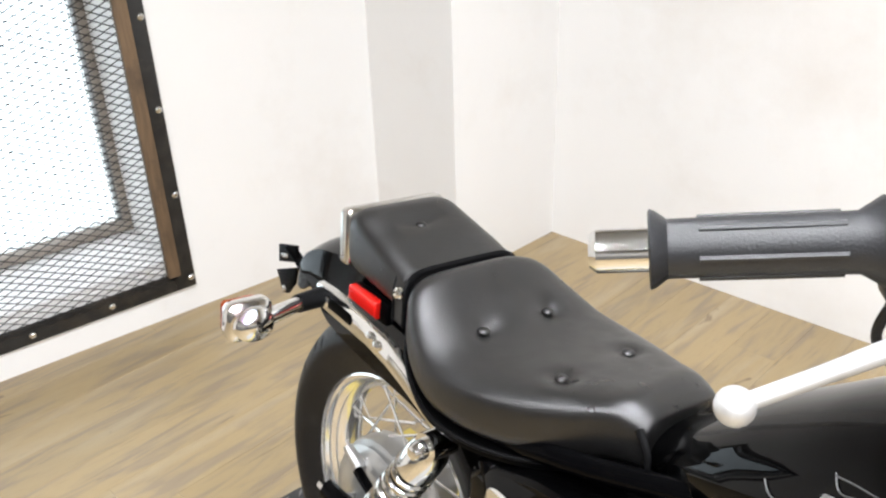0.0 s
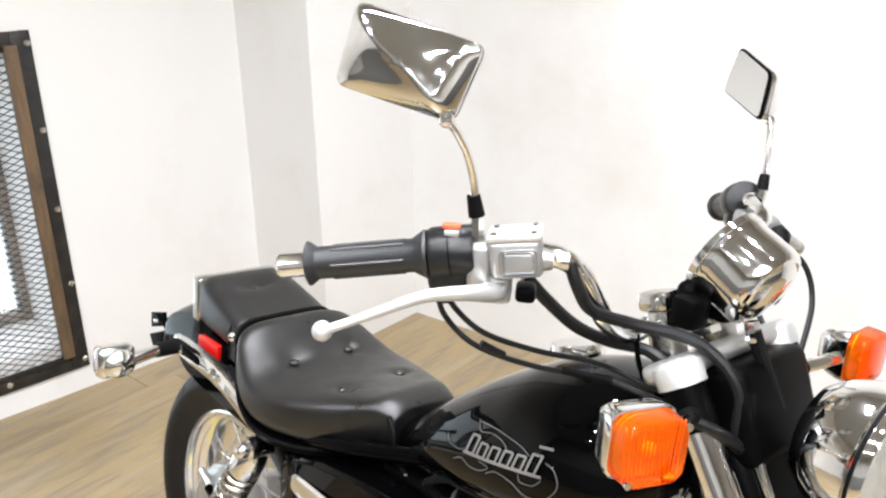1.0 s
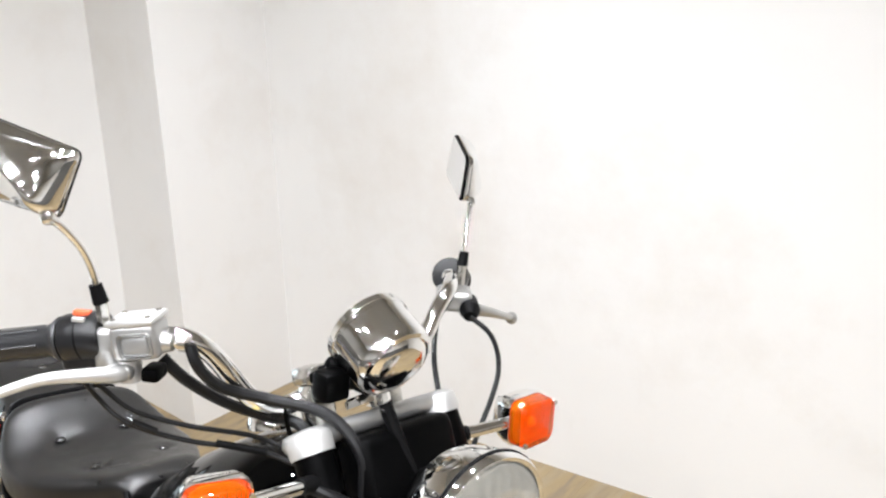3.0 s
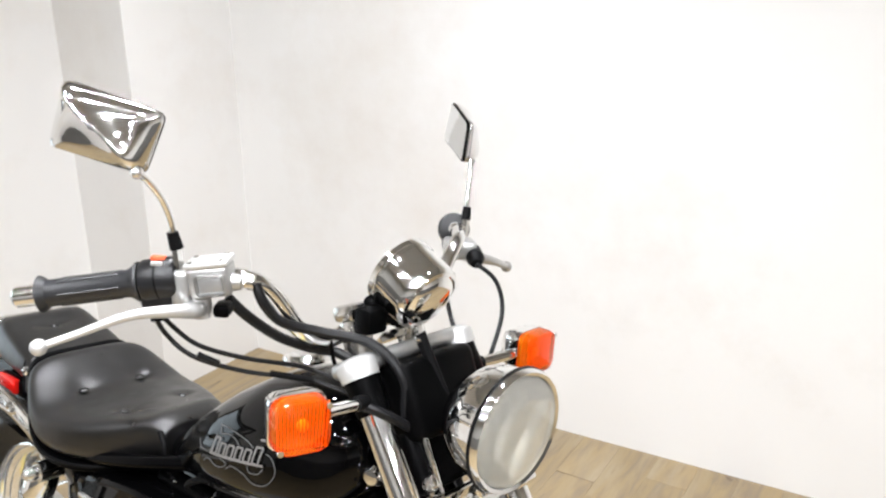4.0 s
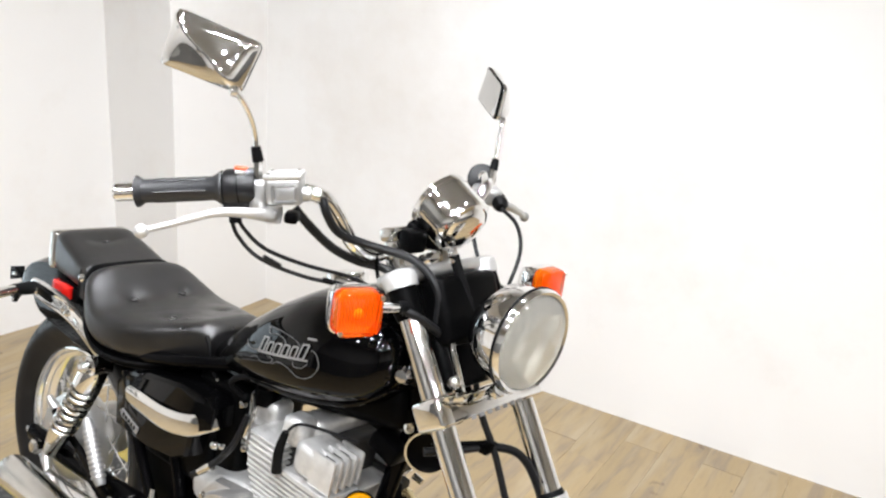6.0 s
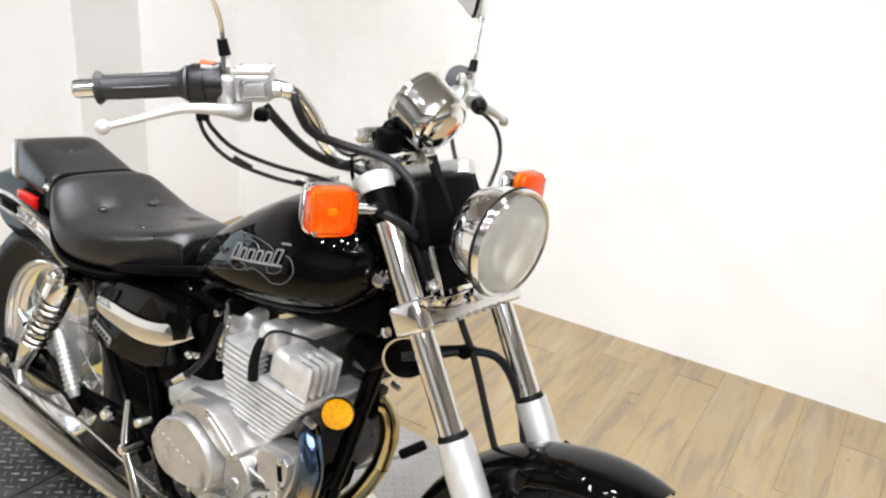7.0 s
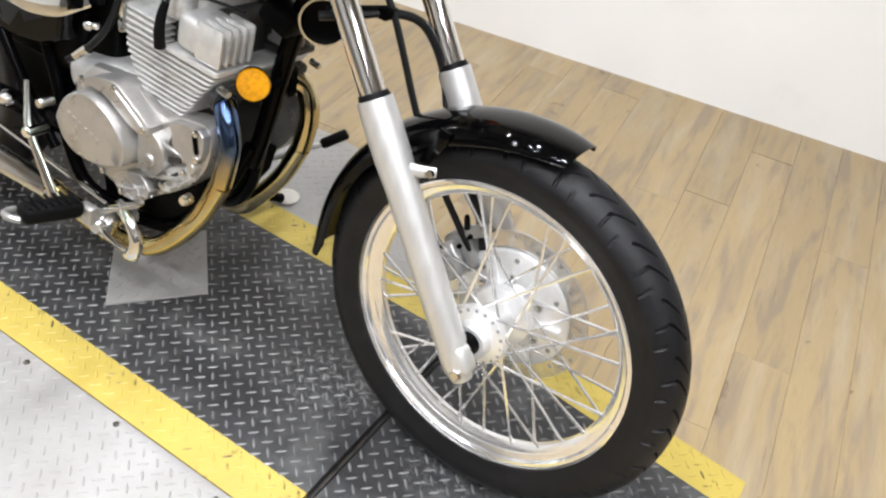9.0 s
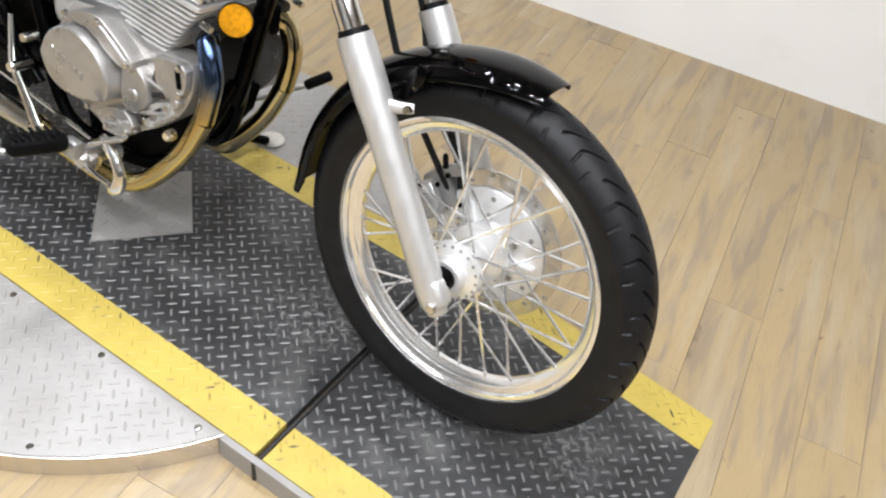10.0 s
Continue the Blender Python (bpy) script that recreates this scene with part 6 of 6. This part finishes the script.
for x, z, y in ((0.715, 0.457, 0.149), (0.79, 0.47, 0.149), (0.855, 0.425, 0.149), (0.95, 0.455, 0.132), (0.955, 0.412, 0.132), (0.928, 0.375, 0.129), (0.88, 0.33, 0.128), (0.845, 0.294, 0.138), (0.8, 0.283, 0.138), (0.73, 0.285, 0.118), (0.675, 0.32, 0.118)):
    part("case_bolt", lathe([(0.0058, 0), (0.0058, 0.006), (0.004, 0.0075), (0, 0.0075)], 10, axis((x, -y, z), (0, -1, 0))), DULLCHROME, case)
part("sump_bolt", lathe([(0.0, 0), (0.01, 0), (0.01, 0.012), (0.007, 0.018), (0, 0.018)], 10, axis((0.928, -0.115, 0.322), (0, -1, 0))), CHROME, case, "chrome case bolt")
part("left_case", cover_loft(PF, ((1.0, 0.09), (1.0, 0.122), (0.97, 0.132), (0.9, 0.136)), (0.81, 0.36), 1), ALU, case)
# sump drawn as a black fill between pipe and engine
part("sump", slab([(0.69, 0.205), (0.83, 0.212), (0.885, 0.25), (0.925, 0.31), (0.935, 0.36), (0.7, 0.36), (0.675, 0.28)], -0.085, 0.085, Matrix.Rotation(radians(90), 4, "X"), 0.012), PLASTIC, case, "sump as black fill behind the exhaust pipe")
carb = part("carburettor", rbox(0.08, 0.05, 0.075, 0.014, pose(0.735, -0.04, 0.59), 3), CAST, bike, "aluminium carburettor")
part("bowl", lathe([(0.024, -0.05), (0.026, -0.02), (0.026, 0.0), (0.02, 0.004)], 20, pose(0.735, -0.055, 0.585)), CAST, carb)
part("cap", lathe([(0.024, 0.0), (0.026, 0.01), (0.02, 0.03), (0, 0.032)], 20, pose(0.735, -0.05, 0.615)), PLASTIC, carb)
for k, (x, y, z) in enumerate(((0.73, -0.085, 0.58), (0.712, -0.08, 0.61), (0.75, -0.083, 0.555), (0.74, -0.088, 0.54))):
    part("brass_screw", lathe([(0.006, 0), (0.006, 0.01), (0, 0.012)], 8, axis((x, y, z), (0.2, -1, 0.1))), DULLCHROME, carb)
part("choke_arm", tube([(0.715, -0.075, 0.53), (0.74, -0.095, 0.565), (0.75, -0.092, 0.61), (0.73, -0.08, 0.635)], 0.005, 8, 4), DULLCHROME, carb)
part("intake_hose", tube([(0.6, -0.04, 0.585), (0.68, -0.04, 0.59), (0.7, -0.04, 0.59)], [0.03, 0.027, 0.025], 16), SOFT, carb, "black rubber intake")
part("fuel_hose", tube([(0.76, -0.08, 0.675), (0.72, -0.1, 0.668), (0.69, -0.098, 0.645), (0.695, -0.07, 0.615)], 0.0055, 8, 5), SOFT, carb, "black fuel hose")
tail = part("breather_hose", tube([(0.735, -0.09, 0.6), (0.725, -0.105, 0.545), (0.7, -0.115, 0.505), (0.672, -0.125, 0.475), (0.655, -0.13, 0.462)], 0.006, 10, 5), WIRE, bike, "black control cable into the clutch cover")
part("adjuster", tube([(0.69, -0.118, 0.492), (0.668, -0.126, 0.472)], [0.0095, 0.007], 10), DULLCHROME, tail, "steel cable adjuster")

# ---- exhausts ----
for s in (-1, 1):
    y = 0.096 * s
    dx = 0.0 if s < 0 else 0.008
    pts = [(0.94, 0.07 * s, 0.505), (0.972 - dx, y, 0.488), (0.99 - dx, 0.102 * s, 0.44), (0.981 - dx, 0.104 * s, 0.37), (0.946 - dx, 0.106 * s, 0.295), (0.893 - dx, 0.108 * s, 0.223), (0.842, 0.112 * s, 0.18), (0.78, 0.124 * s, 0.169), (0.7, 0.146 * s, 0.198), (0.64, 0.16 * s, 0.224)]
    hp = part("exhaust_header", tube(pts[3:], 0.0178, 18, 6), HEATED if s < 0 else PIPE, bike, "gold-tinted chrome exhaust pipe")
    part("header_top", tube(pts[:4], [0.0185, 0.0182, 0.018, 0.0179], 18, 6), HEATED if s < 0 else PIPE, hp, "heat-tinted exhaust bend")
    part("flange", lathe([(0.017, 0), (0.03, 0), (0.03, 0.01), (0.02, 0.014)], 18, axis((0.95, 0.078 * s, 0.505), (1, 0.1 * s, -0.3))), SHADEGRIME, hp)
    part("stud", lathe([(0.0, 0), (0.006, 0), (0.006, 0.02), (0, 0.02)], 8, axis((0.965, (0.078 + 0.03) * s, 0.53), (1, 0, -0.2))), DULLCHROME, hp)
    a, b = Vector((0.66, 0.157 * s, 0.215)), Vector((0.13, 0.185 * s, 0.25))
    mu = part("muffler", tube([a.lerp(b, t) for t in (0, 0.02, 0.16, 0.3, 0.97, 1.0)], [0.018, 0.019, 0.022, 0.025, 0.038, 0.034], 28), DULLCHROME, bike, "long chrome muffler")
    part("clamp", tube([a.lerp(b, 0.0), a.lerp(b, 0.03)], 0.021, 20), DULLCHROME, mu, "muffler clamp")
    part("tip", tube([a.lerp(b, 0.99), a.lerp(b, 1.01)], [0.032, 0.03], 24), PLASTIC, mu, "dark outlet")

# ---- foot controls ----
for s in (-1, 1):
    pg = part("foot_peg", rbox(0.04, 0.1, 0.031, 0.011, pose(0.757, 0.246 * s, 0.266, 6 * s, 0, 12 * s), 3), SOFT, bike, "black ribbed rubber foot peg")
    for k in range(7):
        part("rib", rbox(0.038, 0.005, 0.005, 0.0015, pose(0.764 - 0.0026 * k, (0.21 + 0.0125 * k) * s, 0.2805 + 0.0013 * k, 6 * s, 0, 12 * s)), SOFT, pg)
    part("peg_bracket", tube([(0.79, 0.105 * s, 0.215), (0.78, 0.16 * s, 0.232), (0.768, 0.205 * s, 0.252)], [0.014, 0.012, 0.011], 12, 4), SATIN, pg, "silver peg bracket")
    part("peg_hinge", rbox(0.034, 0.022, 0.034, 0.006, pose(0.776, 0.19 * s, 0.246), 2), SATIN, pg)
    part("peg_stop", rbox(0.022, 0.03, 0.04, 0.005, pose(0.795, 0.165 * s, 0.222, 0, 20, 0), 2), DULLCHROME, pg)
pd = part("brake_pedal", tube([(0.845, -0.185, 0.298), (0.868, -0.198, 0.3), (0.893, -0.204, 0.29), (0.906, -0.205, 0.263), (0.901, -0.204, 0.238), (0.888, -0.202, 0.226)], [0.0075, 0.0085, 0.0095, 0.0105, 0.0125, 0.0105], 16, 6, None, 1.0), CHROME, bike, "chrome hooked brake pedal")
part("pedal_arm", tube([(0.887, -0.2, 0.228), (0.84, -0.193, 0.224), (0.785, -0.182, 0.228)], [0.0055, 0.005, 0.005], 10, 3), DULLCHROME, pd)
part("pedal_pad", rbox(0.075, 0.02, 0.008, 0.0035, pose(0.866, -0.195, 0.306, 0, -28, 12), 3), DULLCHROME, pd, "flat steel pedal pad")
part("pedal_pivot", lathe_y([(0.0, -0.19), (0.012, -0.19), (0.014, -0.186), (0.014, -0.12)], 16, (0.79, 0, 0.225)), DULLCHROME, pd)
part("toe_hook", tube([(0.75, -0.296, 0.262), (0.735, -0.306, 0.264), (0.72, -0.302, 0.264), (0.714, -0.28, 0.26)], [0.006, 0.006, 0.006, 0.005], 10, 5), SATIN, pd, "silver peg hook")
gs = part("gear_pedal", tube([(0.78, 0.14, 0.24), (0.84, 0.19, 0.258), (0.9, 0.228, 0.298), (0.918, 0.242, 0.308)], 0.0055, 10, 4), SATIN, bike, "silver gear pedal")
part("toe_rubber", tube([(0.918, 0.242, 0.308), (0.921, 0.246, 0.311), (0.95, 0.275, 0.336), (0.952, 0.277, 0.338)], [0.007, 0.0105, 0.0105, 0.008], 16), SOFT, gs, "black rubber toe piece")
part("gear_link", tube([(0.78, 0.15, 0.25), (0.7, 0.14, 0.3)], 0.005, 8), DULLCHROME, gs)
# passenger peg on its chrome bracket
pp = part("passenger_bracket", tube([(0.562, -0.14, 0.392), (0.574, -0.15, 0.348), (0.589, -0.16, 0.315), (0.625, -0.165, 0.268), (0.662, -0.17, 0.22), (0.674, -0.17, 0.205)], [0.006, 0.0075, 0.009, 0.0105, 0.012, 0.0095], 14, 4, None, 0.6), DULLCHROME, bike, "chrome passenger foot bracket")
part("pivot_boss", lathe_y([(0.0, -0.172), (0.008, -0.172), (0.011, -0.168), (0.011, -0.13)], 20, (0.594, 0, 0.312)), CHROME, pp)
part("pivot_boss", lathe_y([(0.0, -0.158), (0.007, -0.158), (0.009, -0.154), (0.009, -0.13)], 20, (0.614, 0, 0.372)), DULLCHROME, pp)
part("acorn_nut", lathe([(0.014, 0), (0.014, 0.01), (0.009, 0.018), (0, 0.02)], 12, axis((0.5, -0.13, 0.332), (0, -1, 0))), CHROME, pp, "chrome acorn nut")
part("peg", tube([(0.36, -0.16, 0.455), (0.375, -0.163, 0.44), (0.43, -0.168, 0.365), (0.44, -0.168, 0.352)], [0.009, 0.0125, 0.0125, 0.009], 14), GREYALU, pp, "folded ribbed passenger peg")
for k in range(10):
    c = Vector((0.377, -0.163, 0.437)).lerp(Vector((0.43, -0.168, 0.365)), k / 9)
    part("peg_rib", lathe([(0.012, -0.0028), (0.0142, -0.0018), (0.0142, 0.0018), (0.012, 0.0028)], 14, axis(c, (0.053, -0.005, -0.072))), ALU, pp)
part("rear_bracket", rbox(0.13, 0.008, 0.035, 0.004, pose(0.36, -0.14, 0.33, 0, 28, 0)), FRAME_BLACK, pp)
part("brake_rod", tube([(0.75, -0.13, 0.23), (0.4, -0.13, 0.27), (0.16, -0.12, 0.245)], 0.004, 8), DULLCHROME, pp, "steel rear brake rod")
part("brake_arm", tube([(0.115, -0.098, 0.31), (0.14, -0.11, 0.27), (0.165, -0.12, 0.24)], [0.012, 0.009, 0.008], 10, 3), ALU, pp)
part("torque_arm", tube([(0.14, -0.1, 0.37), (0.3, -0.115, 0.325), (0.48, -0.118, 0.31)], [0.008, 0.007, 0.007], 10), FRAME_BLACK, pp)
# chain guard side and hub anchor plate
part("hub_plate", lathe_y([(0.02, -0.088), (0.06, -0.086), (0.086, -0.078), (0.094, -0.07), (0.02, -0.066)], 40, RA), SATIN, bike, "silver drum brake plate")
part("anchor_lug", tube([(0.125, -0.084, 0.36), (0.11, -0.092, 0.378), (0.1, -0.094, 0.388)], [0.013, 0.009, 0.007], 10), SATIN, bike, "silver brake anchor lug")
# side stand
st = part("side_stand", tube([(0.68, 0.13, 0.2), (0.72, 0.25, 0.11), (0.757, 0.352, 0.066)], [0.013, 0.011, 0.011], 12, 4), FRAME_BLACK, bike, "black side stand")
part("foot", lathe([(0.0, -0.006), (0.028, -0.006), (0.03, 0), (0.0, 0.006)], 20, Matrix.Translation((0.76, 0.3655, 0.067)) @ Matrix.Rotation(radians(LEAN), 4, "X")), DULLCHROME, st, "flat stand foot")

# reflectors and horn on the down tube
rfm = axis((0.99, -0.062, 0.535), (0.6, -0.8, 0.1)) @ Matrix.Scale(0.86, 4)
rp = part("front_reflector", lathe([(0.029, -0.008), (0.031, -0.004), (0.031, 0.0), (0.0285, 0.005), (0, 0.0065)], 32, rfm), AMBERDEEP, bike, "round amber reflector")
part("rim", lathe([(0.0295, -0.01), (0.0318, -0.008), (0.0318, 0.001), (0.031, 0.0015)], 32, rfm, ring=True), PLASTIC, rp)
part("stay", tube([(0.99, -0.06, 0.535), (1.01, -0.02, 0.535)], 0.006, 8), PLASTIC, rp)
rfm = axis((0.972, 0.06, 0.508), (0.75, 0.65, 0.0)) @ Matrix.Scale(0.86, 4)
rp = part("front_reflector", lathe([(0.029, -0.012), (0.034, -0.008), (0.031, 0.0), (0.0285, 0.005), (0, 0.0065)], 32, rfm), PLASTIC, bike, "round reflector seen from its black back")
part("stay", tube([(0.97, 0.058, 0.508), (0.985, 0.015, 0.51)], 0.005, 8), PLASTIC, rp)
hn = part("horn", lathe([(0.0, -0.02), (0.02, -0.018), (0.038, -0.008), (0.042, 0.0), (0.043, 0.006), (0.038, 0.007), (0.03, 0.002), (0, 0.0)], 36, axis((1.066, -0.01, 0.655), (0.55, -0.8, -0.05)) @ Matrix.Scale(0.86, 4)), PLASTIC, bike, "round black horn")
part("horn_ring", lathe([(0.04, 0.002), (0.0445, 0.004), (0.0435, 0.009), (0.0395, 0.009)], 36, axis((1.066, -0.01, 0.655), (0.55, -0.8, -0.05)) @ Matrix.Scale(0.86, 4), ring=True), DULLCHROME, hn, "chrome horn ring")
part("horn_stay", tube([(1.03, 0.005, 0.68), (1.062, 0.0, 0.66)], 0.006, 8), DULLCHROME, hn)

# ---- hoses and cables ----
def cable(pts, r, mt=None, m=FM, nm="cable", lab="black control cable"):
    return part(nm, tube(pts, r, 10, 7), mt or WIRE, bike, lab, m)


HOSE = [(0.953, -0.198, 1.046), (0.962, -0.192, 1.022), (0.96, -0.162, 0.993), (0.982, -0.12, 0.978), (1.03, -0.075, 0.965), (1.07, -0.06, 0.93), (1.08, -0.06, 0.88), (1.085, -0.05, 0.83), (1.09, -0.02, 0.77)]
bh = cable(HOSE, 0.0065, None, FM, "brake_hose", "black rubber brake hose")
cable([(0.905, -0.205, 1.02), (0.92, -0.185, 0.995), (0.925, -0.14, 0.96), (0.94, -0.1, 0.94), (0.975, -0.075, 0.935), (1.02, -0.08, 0.92), (1.04, -0.1, 0.89)], 0.0068, None, FM, "wiring_loom", "black sheathed wiring loom")
cable([(0.858, -0.27, 1.003), (0.85, -0.245, 0.975), (0.87, -0.22, 0.95), (0.9, -0.17, 0.93), (0.935, -0.11, 0.915), (0.97, -0.08, 0.9), (1.02, -0.06, 0.89), (1.04, -0.03, 0.87)], 0.0031, None, FM, "throttle_cable", "black throttle cable")
cable([(0.85, -0.272, 1.0), (0.84, -0.25, 0.965), (0.865, -0.225, 0.935), (0.9, -0.17, 0.912), (0.94, -0.11, 0.9), (0.98, -0.08, 0.888), (1.03, -0.06, 0.88), (1.05, -0.03, 0.86)], 0.0031, None, FM, "throttle_cable", "black throttle cable")
cable([(0.868, -0.222, 0.938), (0.882, -0.2, 0.925)], 0.0042, None, FM, "throttle_cable", "black cable sleeve")
cable([(0.915, -0.145, 0.908), (0.95, -0.1, 0.898)], 0.0045, SOFT, FM, "throttle_cable", "black cable sleeve")
cable([(1.05, -0.12, 0.905), (1.075, -0.1, 0.895), (1.085, -0.07, 0.875), (1.09, -0.04, 0.85)], 0.0065, None, FM, "wiring_loom", "black indicator wire")
cable([(1.056, -0.018, 0.975), (1.076, -0.008, 0.93), (1.098, 0.01, 0.872)], [0.0085, 0.0075, 0.0065], SOFT, FM, "speedometer_cable", "black speedometer cable sleeve")
cable([(0.956, 0.218, 1.01), (0.984, 0.235, 0.985), (1.004, 0.23, 0.94), (1.02, 0.185, 0.88), (1.04, 0.13, 0.83)], 0.0036, None, FM, "clutch_cable", "black clutch cable")
cable([(0.9, 0.21, 1.0), (0.96, 0.15, 0.96), (1.03, 0.11, 0.9)], 0.0036, None, FM, "wiring_loom", "black left switch wire")
cable([(0.965, -0.088, 0.955), (0.967, -0.082, 0.925), (0.97, -0.07, 0.9)], 0.003, PLASTIC, FM, "cable_tie", "black cable tie")
cable([(1.075, 0.01, 0.88), (1.13, 0.012, 0.75), (1.17, 0.02, 0.68), (1.25, 0.03, 0.52), (1.36, 0.05, 0.37)], 0.0055, None, FM, "speedometer_cable", "black speedometer cable")
cable([(1.1, -0.07, 0.685), (1.13, -0.03, 0.69), (1.16, 0.02, 0.695), (1.19, 0.06, 0.68), (1.225, 0.08, 0.62), (1.265, 0.07, 0.54), (1.35, 0.065, 0.43), (1.375, 0.06, 0.38)], 0.0068, None, FM, "brake_hose", "black rubber brake hose")
part("hose_clip", rbox(0.02, 0.03, 0.016, 0.003, pose(1.155, 0.012, 0.695)), PLASTIC, bike, "", FM)
part("hose_rod", tube([(1.105, -0.06, 0.697), (1.155, 0.01, 0.703)], 0.0035, 8), PLASTIC, bike, "", FM)
# caliper
ca = part("brake_caliper", rbox(0.05, 0.046, 0.07, 0.012, FM @ pose(1.345, 0.066, 0.362, 0, -42, 0), 3), GREYALU, bike, "grey aluminium brake caliper")
part("caliper_half", rbox(0.04, 0.02, 0.058, 0.008, FM @ pose(1.338, 0.034, 0.352, 0, -42, 0), 3), SATIN, ca, "silver caliper half")
part("caliper_cup", lathe_y([(0.0, -0.012), (0.013, -0.012), (0.016, -0.014), (0.019, -0.013), (0.021, -0.008), (0.021, 0.01)], 24, FM @ Vector((1.344, 0.026, 0.345))), GREYALU, ca)
part("caliper_lug", rbox(0.05, 0.01, 0.022, 0.004, FM @ pose(1.362, 0.05, 0.412, 0, -32, 0), 2), GREYALU, ca)
part("pin_bar", tube([FM @ Vector((1.306, 0.03, 0.356)), FM @ Vector((1.334, 0.03, 0.348))], 0.006, 10), HUBALU, ca)
for x, z in ((1.352, 0.39), (1.366, 0.415), (1.322, 0.372), (1.386, 0.358)):
    part("caliper_bolt", bolt(FM @ Vector((x, 0.024 if x < 1.38 else 0.05, z)), (0, -1, 0.1), 0.0045, 0.005), PLASTIC, ca, "dark socket bolt")
part("bleeder", lathe([(0.005, 0), (0.005, 0.018), (0.0025, 0.024), (0, 0.024)], 8, axis(FM @ Vector((1.347, 0.045, 0.41)), (-0.3, 0, 1))), SOFT, ca)

# ---- floor planks, laid square to the long wall ----
PW, PL = 0.122, 1.1
rng = random.Random(4)
stock = {}
TURN = math.atan(RW) * 0.8


def plank_mesh(ln):
    key = round(ln, 2)
    if key not in stock:
        b = rbox(PW - 0.0005, key - 0.0005, 0.012, 0.0004, None, 1)
        me = bpy.data.meshes.new("plank")
        b.to_mesh(me)
        b.free()
        me.materials.append(WOOD)
        stock[key] = me
    return stock[key]


ct, sn = math.cos(TURN), math.sin(TURN)
for i in range(-10, 52):
    u = XL + i * PW
    v = YB - 0.7 - 1.0 * rng.random()
    while v < 2.5:
        # cut to length under the walls
        v0 = max(v, (YB - 0.08 - u * sn) / ct)
        v1 = min(v + PL, (wall_y(u * ct - (v + PL) * sn) + 0.08 - u * sn) / ct)
        mid = (v0 + v1) / 2
        x, y = u * ct - mid * sn, u * sn + mid * ct
        if XL - 0.12 < x < XF + 0.1 and v1 - v0 > 0.04:
            shared("plank", plank_mesh(v1 - v0), floor, pose(x, y, FLOOR - 0.006, 0, 0, math.degrees(TURN)))
        v += PL
